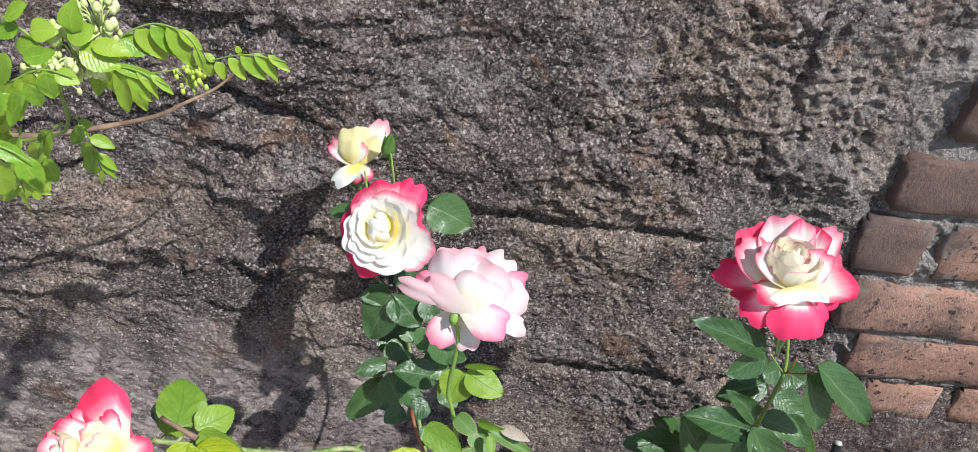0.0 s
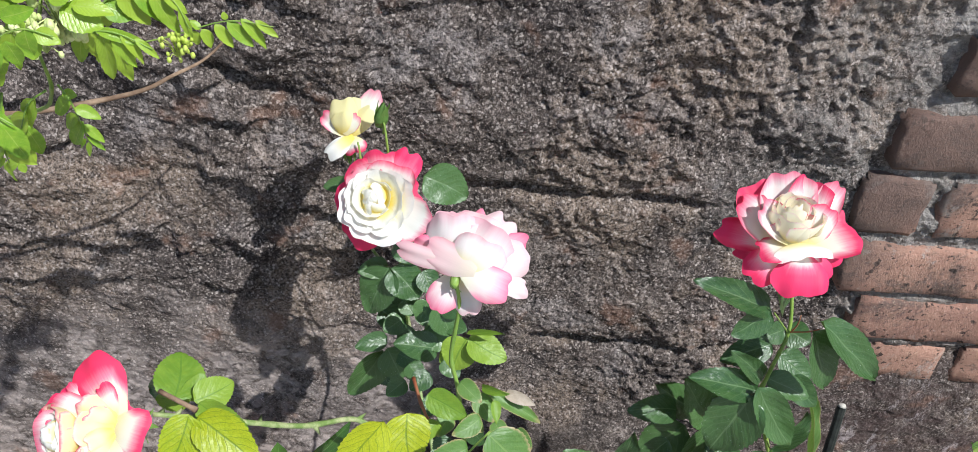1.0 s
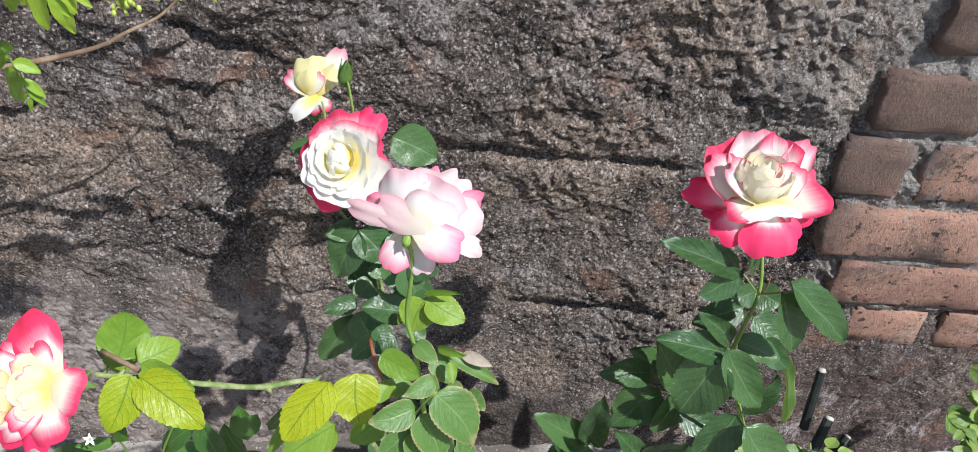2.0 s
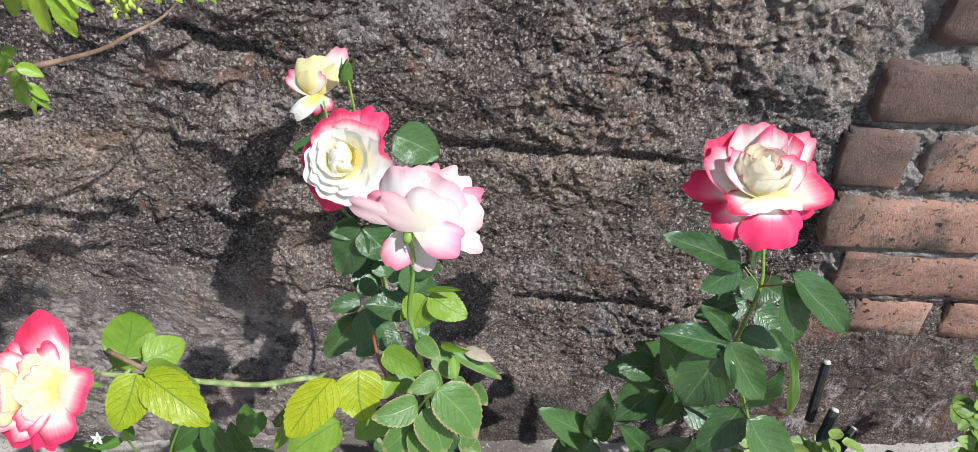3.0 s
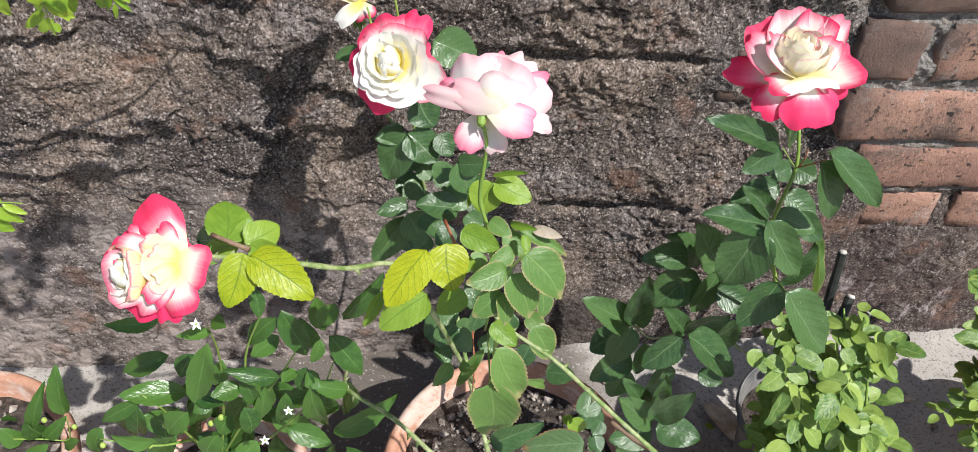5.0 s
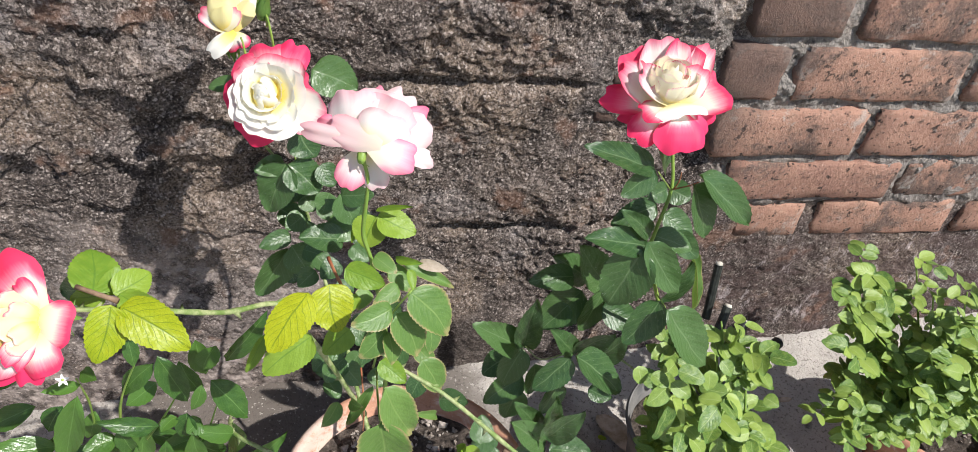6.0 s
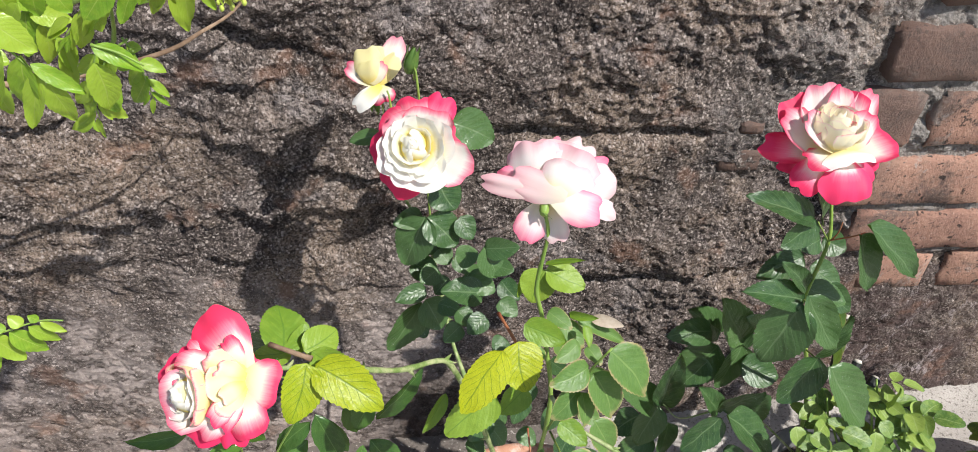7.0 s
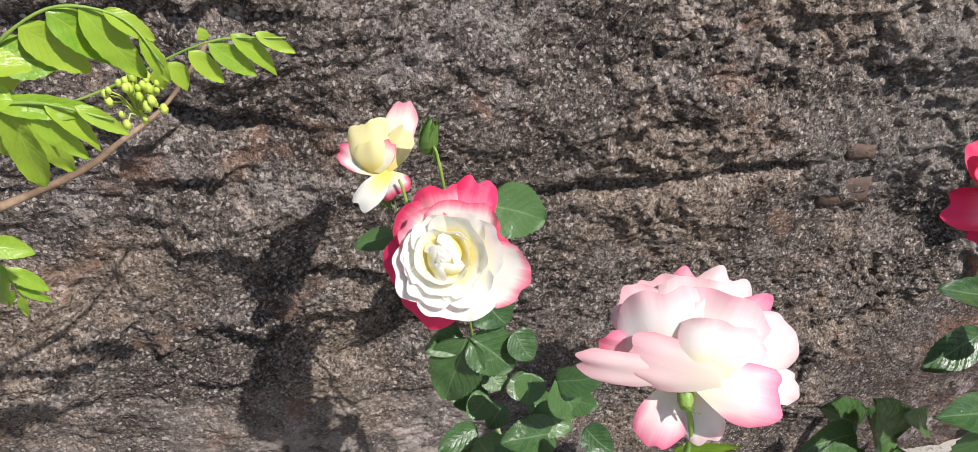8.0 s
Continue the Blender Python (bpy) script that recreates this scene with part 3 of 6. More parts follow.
def wall_relief(x, z):
    """How far the wall's face stands out towards the viewer."""
    a = radians(-12)
    wx, wz = x + 0.07 * (fbm(x, z, 0.13, 9, 5, 0.6) - 0.5), z + 0.07 * (fbm(x, z, 0.13, 19, 5, 0.6) - 0.5)
    zs = -x * math.sin(a) * 0.8 + wz
    step = zs / 0.085 + 2.4 * fbm(x * 0.45, z, 0.11, 29, 6, 0.6)
    ledge = 1 - (step - np.floor(step))
    ledge = np.where(ledge > 0.9, (1 - ledge) / 0.1, ledge / 0.9)
    torn = np.clip((fbm(x, z, 0.10, 51, 4, 0.6) - 0.40) / 0.2, 0, 1)
    lumps = fbm(wx * 0.7, wz, 0.085, 41, 7, 0.58)
    cleft = np.abs(2 * fbm(wx * 0.6 + 4.0, wz, 0.10, 63, 6, 0.58) - 1)
    chips = np.abs(2 * fbm(wx * 0.75 + 9.0, wz, 0.034, 65, 5, 0.62) - 1)
    crumb = np.abs(2 * fbm(wx * 0.9 + 5.0, wz, 0.0135, 69, 3, 0.7) - 1)
    pits = np.clip((fbm(wx + 7.0, wz, 0.030, 47, 4, 0.6) - 0.60) / 0.10, 0, 1)
    left = np.clip((0.20 - x) / 0.25, 0, 1)
    grain = fbm(x + 2.0, z, 0.0075, 35, 2, 0.75) - 0.5
    rough = np.clip((fbm(x + 1.0, z, 0.16, 67, 3) - 0.36) / 0.25, 0.15, 1)
    p = (0.017 * ledge * torn * np.clip((z - 0.22) / 0.15, 0, 1) + 0.016 * lumps + 0.010 * cleft + 0.006 * chips + 0.003 * crumb + 0.0040 * grain - 0.003 * pits) * left
    p += (0.026 * lumps + (0.018 * cleft + 0.012 * chips + 0.009 * crumb - 0.008 * pits) * rough + 0.0056 * grain) * (1 - left)
    p += 0.026 * (fbm(x, z, 0.24, 60, 3) - 0.5) - 0.018
    gap = np.exp(-((z - 0.513 + 0.075 * (x - 0.3) - 0.012 * (fbm(x, z, 0.07, 3, 3) - 0.5)) / 0.008) ** 2) * np.clip((x - 0.13) / 0.05, 0, 1) * np.clip((0.44 - x) / 0.03, 0, 1)
    gap2 = np.exp(-((z - 0.285 - 0.03 * (fbm(x, z, 0.07, 4, 3) - 0.5)) / 0.009) ** 2) * np.clip((x - 0.2) / 0.05, 0, 1) * np.clip((0.5 - x) / 0.05, 0, 1)
    p -= 0.018 * gap * np.clip((fbm(x, z, 0.05, 87, 3) - 0.32) / 0.14, 0.25, 1) + 0.015 * gap2
    hole = np.exp(-(((x + 0.075) * 0.9 + (z - 0.648) * 0.5) / 0.035) ** 2 - (((z - 0.648) - (x + 0.075) * -0.35) / 0.010) ** 2)
    p -= 0.022 * hole
    seam = np.exp(-((x - 0.445 - 0.012 * (fbm(x * 0, z, 0.05, 8, 3) - 0.5)) / 0.006) ** 2) * np.clip((z - 0.42) / 0.06, 0, 1)
    p -= 0.010 * seam * np.clip((fbm(x, z, 0.06, 83, 3) - 0.42) / 0.15, 0, 1)
    foot = np.clip((0.13 - z + 0.05 * (fbm(x, z, 0.15, 13, 3) - 0.5)) / 0.08, 0, 1)
    tilt = z + 0.075 * (x - 0.6)
    bare = np.clip((x - edge_of_plaster(z)) / 0.012, 0, 1) * np.clip((tilt - 0.305 + 0.03 * (fbm(x, z, 0.1, 15, 3) - 0.5)) / 0.02, 0, 1)
    smooth = 0.016 * (fbm(x, z, 0.10, 71, 6, 0.6) - 0.5) + 0.006 * (fbm(x, z, 0.012, 73, 3, 0.7) - 0.5)
    right = np.clip((x - 0.45) / 0.15, 0, 1) * np.clip((0.33 - z) / 0.08, 0, 1)
    plaster = np.clip((0.40 - z + 0.16 * (fbm(x, z, 0.12, 17, 4) - 0.5)) / 0.08, 0, 1) * left * 0.6
    calm = np.maximum(np.maximum(foot, right), plaster)
    p = p * (1 - calm) + smooth * calm
    bed = 0.002 + 0.020 * (fbm(x, z, 0.026, 91, 5, 0.65) - 0.5)
    return p * (1 - bare) + bed * bare


WALL_Y = 1.202


def build_wall():
    x = np.concatenate([np.arange(-1.0, -0.6, 0.006), np.arange(-0.6, 1.0, 0.0017), np.arange(1.0, 1.6005, 0.006)])
    z = np.concatenate([np.arange(-0.01, 0.86, 0.0017), np.arange(0.86, 1.3005, 0.006)])
    gx, gz = np.meshgrid(x, z)
    gy = WALL_Y - wall_relief(gx, gz)
    verts = np.stack([gx, gy, gz], -1).reshape(-1, 3)
    n, faces = len(verts), None
    nu, nv = len(x), len(z)
    i = (np.arange(nv - 1)[:, None] * nu + np.arange(nu - 1)[None]).ravel()
    faces = np.stack([i, i + 1, i + nu + 1, i + nu], 1).tolist()
    x0, x1, z0, z1, y0, y1 = -1.0, 1.6, -0.05, 1.3, WALL_Y + 0.05, WALL_Y + 0.25
    box = [(x0, y0, z0), (x1, y0, z0), (x1, y1, z0), (x0, y1, z0), (x0, y0, z1), (x1, y0, z1), (x1, y1, z1), (x0, y1, z1)]
    bf = [(0, 1, 5, 4), (1, 2, 6, 5), (2, 3, 7, 6), (3, 0, 4, 7), (4, 5, 6, 7), (0, 3, 2, 1)]
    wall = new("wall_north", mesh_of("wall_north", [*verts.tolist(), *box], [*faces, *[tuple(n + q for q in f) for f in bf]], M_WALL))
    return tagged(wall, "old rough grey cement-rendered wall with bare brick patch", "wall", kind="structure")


def plain_box(name, lo, hi, mat, label, category):
    (x0, y0, z0), (x1, y1, z1) = lo, hi
    v = [(x0, y0, z0), (x1, y0, z0), (x1, y1, z0), (x0, y1, z0), (x0, y0, z1), (x1, y0, z1), (x1, y1, z1), (x0, y1, z1)]
    f = [(0, 1, 5, 4), (1, 2, 6, 5), (2, 3, 7, 6), (3, 0, 4, 7), (4, 5, 6, 7), (0, 3, 2, 1)]
    return tagged(new(name, mesh_of(name, v, f, mat, smooth=False)), label, category, kind="structure")


wall = build_wall()
plain_box("wall_west", (-9, WALL_Y - 0.01, -0.05), (-1.0, WALL_Y + 0.25, 1.9), M_WALL, "old grey cement-rendered garden wall", "wall")
plain_box("wall_east", (1.6, WALL_Y - 0.01, -0.05), (9, WALL_Y + 0.25, 1.9), M_WALL, "old grey cement-rendered garden wall", "wall")
plain_box("wall_top", (-1.0, WALL_Y - 0.01, 1.3), (1.6, WALL_Y + 0.25, 1.9), M_WALL, "old grey cement-rendered wall top", "wall")


def build_ground():
    x, y = np.arange(-1.0, 1.6, 0.02), np.arange(-0.2, 1.25, 0.02)
    gx, gy = np.meshgrid(x, y)
    gz = 0.008 * (fbm(gx, gy, 0.25, 5, 3) - 0.5) + 0.004 * (fbm(gx, gy, 0.05, 6, 3) - 0.5)
    edge = np.minimum(np.minimum(gx + 1.0, 1.58 - gx), gy + 0.2)
    gz = gz * np.clip(edge / 0.1, 0, 1)
    verts = np.stack([gx, gy, gz], -1).reshape(-1, 3).tolist()
    nu, nv = len(x), len(y)
    i = (np.arange(nv - 1)[:, None] * nu + np.arange(nu - 1)[None]).ravel()
    faces = np.stack([i, i + 1, i + nu + 1, i + nu], 1).tolist()
    n, far = len(verts), 400.0
    xa, xb, ya, yb = x[0], x[-1], y[0], y[-1]
    verts += [(-far, -far, 0), (far, -far, 0), (far, far, 0), (-far, far, 0), (xa, ya, 0), (xb, ya, 0), (xb, yb, 0), (xa, yb, 0)]
    faces += [(n, n + 1, n + 5, n + 4), (n + 1, n + 2, n + 6, n + 5), (n + 2, n + 3, n + 7, n + 6), (n + 3, n, n + 4, n + 7)]
    return tagged(new("ground", mesh_of("ground", verts, faces, M_GROUND)), "pale worn cement floor strewn with grit", "ground", kind="structure")


ground = build_ground()


# ---- pots ----
def pot(at, r, h, mat, label, name="flower_pot", soil=0.035, band=0.035, lip=0.014, grit=120, seed=3):
    p = thing(name, (at[0], at[1], 0.0), label, "pot", "pots along the wall")
    b = 0.66 * r
    q = r - lip
    prof = [(b * 0.9, 0.004), (b, 0.0), (b + (q - b) * 0.5, h * 0.5), (r - 0.008, h - band), (r, h - band + 0.006), (r, h - 0.006), (r - 0.004, h), (q + 0.004, h), (q, h - 0.006), (q - 0.004, h - soil - 0.01), (q * 0.6, h - soil - 0.015)]
    v, f = lathe(prof, 56, 0.006, seed)
    part("pot_body", mesh_of("pot_body", v, f, mat), p)
    rng = random.Random(seed)
    verts, faces, n = [(0, 0, h - soil + 0.012)], [], 28
    for ring in range(1, 9):
        for i in range(n):
            a = 2 * math.pi * i / n
            rr = (q - 0.003) * ring / 8
            verts.append((rr * math.cos(a), rr * math.sin(a), h - soil + 0.012 * (1 - ring / 8) + rng.uniform(-0.003, 0.003)))
    faces += [(0, 1 + i, 1 + (i + 1) % n) for i in range(n)]
    for ring in range(7):
        for i in range(n):
            a = 1 + ring * n
            faces.append((a + i, a + n + i, a + n + (i + 1) % n, a + (i + 1) % n))
    part("soil", mesh_of("soil", verts, faces, M_SOIL), p, "dark gritty soil")
    if grit:
        gv, gf = [], []
        for _ in range(grit):
            a, rr, s = rng.uniform(0, 6.283), (q - 0.012) * math.sqrt(rng.random()), rng.choice((0.0015, 0.002, 0.0025, 0.003, 0.004, 0.006))
            c = Vector((rr * math.cos(a), rr * math.sin(a), h - soil + 0.012 * (1 - rr / q) + s * 0.3))
            o = len(gv)
            tw = Euler((rng.uniform(0, 3), rng.uniform(0, 3), rng.uniform(0, 3))).to_matrix()
            for d in ((1, 0, 0), (0, 1.2, 0), (-1, 0.2, 0), (0, -1, 0.2), (0.1, 0, 0.7), (0, 0, -0.7)):
                gv.append(c + tw @ (Vector(d) * s * rng.uniform(0.7, 1.2)))
            gf += [(o, o + 1, o + 4), (o + 1, o + 2, o + 4), (o + 2, o + 3, o + 4), (o + 3, o, o + 4), (o + 1, o, o + 5), (o + 2, o + 1, o + 5), (o + 3, o + 2, o + 5), (o, o + 3, o + 5)]
        tagged(part("grit", mesh_of("grit", gv, gf, M_GRIT, smooth=False), p, "loose grey grit and stones"), kind="stuff")
    return p


pot((0.162, 0.897), 0.138, 0.22, M_POT, "round terracotta pot with a pale worn rim, filled with gritty soil", grit=700, seed=3)
pot((-0.453, 0.906), 0.145, 0.22, M_POT, "terracotta pot with a thick rim against the wall", grit=200, seed=5)
pot((-0.155, 0.90), 0.10, 0.20, M_POT, "terracotta pot hidden under a chilli plant", grit=80, seed=7)

# ---- small flowers and buds ----
M_CREAMBUD = plain_material("green_bud", (0.26, 0.36, 0.06), (0.40, 0.50, 0.14), 80.0, 0.5)
M_BUDS = plain_material("yellow_green_buds", (0.34, 0.44, 0.05), (0.52, 0.60, 0.14), 80.0, 0.5)


def ball(c, r, squash=1.0, n=6, m=4):
    v, f = [], []
    for j in range(m + 1):
        a = math.pi * j / m
        for i in range(n):
            b = 2 * math.pi * i / n
            v.append((c[0] + r * math.sin(a) * math.cos(b), c[1] + r * math.sin(a) * math.sin(b), c[2] + r * squash * math.cos(a)))
    for j in range(m):
        for i in range(n):
            f.append((j * n + i, j * n + (i + 1) % n, (j + 1) * n + (i + 1) % n, (j + 1) * n + i))
    return v, f


def bud(parent, at, r, mat):
    v, f = ball((0, 0, 0), r, 1.3, 8, 6)
    return part("flower_bud", mesh_of("flower_bud", v, f, mat), parent, "", Matrix.Translation(Vector(at) - parent.matrix_basis.translation))


def flower_head(parent, at, r, count, seed, mat):
    """A rounded head of tiny buds on short stalks."""
    rng = random.Random(seed)
    v, f = [], []
    for _ in range(count):
        d = Vector((rng.gauss(0, 1), rng.gauss(0, 1), rng.gauss(0.4, 1))).normalized() * r * rng.uniform(0.6, 1.0)
        bv, bf = ball(d, r * rng.uniform(0.10, 0.17), 1.4)
        f += [tuple(len(v) + q for q in face) for face in bf]
        v += bv
        tv, tf = tube([(0, 0, -r * 0.6), d * 0.5, d], r * 0.025, 4)
        f += [tuple(len(v) + q for q in face) for face in tf]
        v += tv
    return part("flower_head", mesh_of("flower_head", v, f, mat), parent, "cluster of tiny flower buds", Matrix.Translation(Vector(at) - parent.matrix_basis.translation))


def star_flower(parent, at, r):
    """A nodding white flower with five pointed petals."""
    head = bud(parent, at, r * 0.22, M_CREAMBUD)
    head.name = "chilli_flower"
    head["label"] = "small white star flower"
    for i in range(5):
        me = blade(M_WHITE, 0.5, i + 3, teeth=4, blunt=0.5, round_=0.9, curl=-0.4)
        part("petal", me, head, "", pose(0, 0, 0, 60, 0, 0) @ pose(0, 0, 0, 0, 0, 72 * i) @ pose(0, r * 0.1, 0) @ Matrix.Diagonal((r, r, r, 1)))
    return head


# ---- the big rose bush ----
bush = thing("rose_bush", (0.162, 0.897, 0.19), "potted rose bush, bicoloured open roses, some leaves yellowing", "rose bush", "rose bushes")
cane(bush, "cane", [(0.141, 0.910, 0.211), (0.124, 0.970, 0.268), (0.110, 1.020, 0.337), (0.096, 1.060, 0.374), (0.087, 1.090, 0.420), (0.077, 1.090, 0.490), (0.055, 1.060, 0.573)], 0.00275, 0.0014, M_CANE, "green rose cane")
cane(bush, "cane", [(0.138, 0.860, 0.395), (0.146, 0.840, 0.548), (0.142, 0.850, 0.606), (0.139, 0.858, 0.629), (0.135, 0.862, 0.650), (0.138, 0.863, 0.677), (0.140, 0.864, 0.694), (0.138, 0.868, 0.709)], 0.00175, 0.0011, M_STALK, "smooth flower stalk")
cane(bush, "cane", [(0.126, 0.900, 0.375), (0.099, 0.870, 0.512), (0.081, 0.850, 0.591), (0.071, 0.845, 0.608), (0.047, 0.825, 0.627), (0.022, 0.805, 0.656), (-0.003, 0.795, 0.673), (-0.022, 0.790, 0.682)], 0.00225, 0.0014, M_CANE, "slanting green cane")
cane(bush, "cane", [(0.094, 0.800, 0.419), (0.059, 0.830, 0.433), (0.020, 0.860, 0.432), (0.013, 0.900, 0.406)], 0.002, 0.0015, M_CANE, "bent thorny cane")
cane(bush, "cane", [(0.247, 0.740, 0.523), (0.213, 0.760, 0.551), (0.178, 0.775, 0.587), (0.147, 0.790, 0.605), (0.135, 0.800, 0.621)], 0.0016, 0.0012, M_CANE, "pale arching cane")
cane(bush, "twig", [(0.249, 0.745, 0.513), (0.237, 0.760, 0.507), (0.222, 0.770, 0.515)], 0.00175, 0.0015, M_WOOD, "brown broken twig")
cane(bush, "twig", [(-0.020, 0.800, 0.689), (0.002, 0.790, 0.686)], 0.00125, 0.0015, M_WOOD, "brown cut twig")
cane(bush, "twig", [(0.111, 0.860, 0.632), (0.117, 0.840, 0.632), (0.124, 0.830, 0.621)], 0.0011, 0.001, M_REDWOOD, "red-brown twig")
cane(bush, "stalk", [(0.083, 1.090, 0.439), (0.074, 1.085, 0.662), (0.071, 1.088, 0.668)], 0.001, 0.0008, M_STALK)
cane(bush, "stalk", [(0.055, 1.070, 0.576), (0.051, 1.085, 0.646), (0.049, 1.090, 0.658)], 0.001, 0.0008, M_STALK)
cane(bush, "stalk", [(0.158, 0.775, 0.692), (0.146, 0.775, 0.671), (0.140, 0.780, 0.645), (0.135, 0.800, 0.588)], 0.0006, 0.0008, M_STALK)
cane(bush, "stalk", [(0.137, 0.800, 0.584), (0.136, 0.765, 0.609), (0.136, 0.750, 0.604)], 0.0007, 0.0005, M_STALK)
cane(bush, "stalk", [(0.127, 0.820, 0.561), (0.127, 0.800, 0.544), (0.125, 0.800, 0.512)], 0.0006, 0.0005, M_REDWOOD)
leaf(bush, "mid", (0.136, 0.840, 0.619), (0.128, 0.828, 0.616), 0.011)
leaf(bush, "mid", (0.146, 0.840, 0.621), (0.155, 0.828, 0.622), 0.011)
leaf(bush, "mid", (0.163, 0.830, 0.628), (0.170, 0.818, 0.625), 0.010)
leaf(bush, "green", (0.134, 0.870, 0.556), (0.125, 0.858, 0.548), 0.015)
leaf(bush, "mid", (0.159, 0.810, 0.626), (0.172, 0.798, 0.627), 0.012)
leaf(bush, "green", (0.161, 0.870, 0.513), (0.148, 0.858, 0.499), 0.014)
leaf(bush, "mid", (0.168, 0.840, 0.551), (0.179, 0.828, 0.546), 0.013)
leaf(bush, "green", (0.138, 0.880, 0.511), (0.127, 0.868, 0.497), 0.014)
leaf(bush, "mid", (0.174, 0.810, 0.646), (0.183, 0.798, 0.647), 0.009)
leaf(bush, "green", (0.095, 0.950, 0.521), (0.081, 0.938, 0.518), 0.015)
leaf(bush, "green", (0.130, 0.970, 0.549), (0.143, 0.958, 0.537), 0.016)
leaf(bush, "green", (0.083, 1.050, 0.489), (0.067, 1.038, 0.485), 0.019)
leaf(bush, "green", (0.093, 1.050, 0.476), (0.080, 1.038, 0.468), 0.018)
leaf(bush, "green", (0.125, 1.000, 0.539), (0.142, 0.988, 0.541), 0.016)
leaf(bush, "green", (0.084, 1.070, 0.510), (0.070, 1.058, 0.503), 0.019)
leaf(bush, "green", (0.099, 1.050, 0.503), (0.114, 1.038, 0.493), 0.018)
leaf(bush, "green", (0.081, 1.020, 0.474), (0.100, 1.008, 0.474), 0.017)
leaf(bush, "green", (0.057, 1.040, 0.439), (0.069, 1.028, 0.420), 0.020)
leaf(bush, "green", (0.115, 0.950, 0.530), (0.100, 0.938, 0.525), 0.016)
leaf(bush, "green", (0.122, 0.900, 0.561), (0.114, 0.888, 0.558), 0.013)
leaf(bush, "lime", (0.128, 0.830, 0.627), (0.120, 0.818, 0.625), 0.010)
leaf(bush, "green", (0.148, 0.860, 0.579), (0.157, 0.848, 0.580), 0.012)
leaf(bush, "green", (0.114, 0.900, 0.488), (0.098, 0.888, 0.482), 0.017)
leaf(bush, "green", (0.134, 0.880, 0.471), (0.145, 0.868, 0.466), 0.014)
leaf(bush, "green", (0.176, 0.880, 0.457), (0.165, 0.868, 0.442), 0.016)
leaf(bush, "green", (0.088, 0.940, 0.419), (0.099, 0.928, 0.396), 0.019)
leaf(bush, "green", (0.074, 1.050, 0.554), (0.052, 1.038, 0.508), 0.033)
leaf(bush, "green", (0.076, 1.050, 0.553), (0.100, 1.038, 0.528), 0.030)
leaf(bush, "green", (0.105, 1.050, 0.551), (0.114, 1.038, 0.534), 0.019)
leaf(bush, "green", (0.072, 1.060, 0.546), (0.048, 1.048, 0.550), 0.018)
leaf(bush, "green", (0.088, 1.060, 0.582), (0.100, 1.048, 0.561), 0.028)
leaf(bush, "green", (0.110, 1.020, 0.543), (0.102, 1.008, 0.529), 0.018)
leaf(bush, "green", (0.119, 1.000, 0.559), (0.131, 0.988, 0.535), 0.026)
leaf(bush, "green", (0.120, 1.000, 0.557), (0.145, 0.988, 0.566), 0.018)
leaf(bush, "green", (0.060, 1.070, 0.481), (0.084, 1.058, 0.468), 0.023)
leaf(bush, "green", (0.085, 1.060, 0.504), (0.094, 1.048, 0.496), 0.018)
leaf(bush, "green", (0.100, 1.080, 0.510), (0.083, 1.068, 0.502), 0.018)
leaf(bush, "green", (0.108, 1.030, 0.504), (0.124, 1.018, 0.501), 0.017)
leaf(bush, "green", (0.071, 1.030, 0.484), (0.044, 1.018, 0.484), 0.016)
leaf(bush, "green", (0.066, 1.030, 0.467), (0.034, 1.018, 0.416), 0.031)
leaf(bush, "green", (0.070, 1.030, 0.470), (0.084, 1.018, 0.441), 0.028)
leaf(bush, "green", (0.119, 1.000, 0.504), (0.085, 0.988, 0.524), 0.024)
leaf(bush, "green", (0.106, 1.010, 0.516), (0.129, 0.998, 0.507), 0.021)
leaf(bush, "green", (0.126, 0.950, 0.547), (0.138, 0.938, 0.541), 0.015)
leaf(bush, "green", (0.095, 0.980, 0.507), (0.108, 0.968, 0.500), 0.017)
leaf(bush, "lime", (0.145, 0.885, 0.643), (0.135, 0.873, 0.625), 0.022)
leaf(bush, "lime", (0.146, 0.885, 0.643), (0.170, 0.873, 0.638), 0.019)
leaf(bush, "lime", (0.145, 0.885, 0.648), (0.167, 0.873, 0.661), 0.004)
leaf(bush, "lime", (0.134, 0.890, 0.639), (0.127, 0.878, 0.626), 0.005)
leaf(bush, "lime", (0.122, 0.830, 0.653), (0.145, 0.818, 0.648), 0.015)
leaf(bush, "mid", (0.141, 0.850, 0.641), (0.154, 0.838, 0.638), 0.011)
leaf(bush, "lime", (0.155, 0.850, 0.637), (0.168, 0.838, 0.644), 0.005)
leaf(bush, "dry", (0.170, 0.850, 0.631), (0.187, 0.838, 0.635), 0.007)
leaf(bush, "mid", (0.160, 0.850, 0.632), (0.193, 0.838, 0.617), 0.009)
leaf(bush, "mid", (0.151, 0.850, 0.629), (0.164, 0.838, 0.618), 0.013)
leaf(bush, "mid", (0.168, 0.860, 0.616), (0.157, 0.848, 0.610), 0.009)
leaf(bush, "lime", (0.163, 0.840, 0.636), (0.165, 0.828, 0.630), 0.006)
leaf(bush, "mid", (0.157, 0.775, 0.690), (0.180, 0.763, 0.666), 0.022)
leaf(bush, "mid", (0.149, 0.772, 0.676), (0.162, 0.760, 0.651), 0.018)
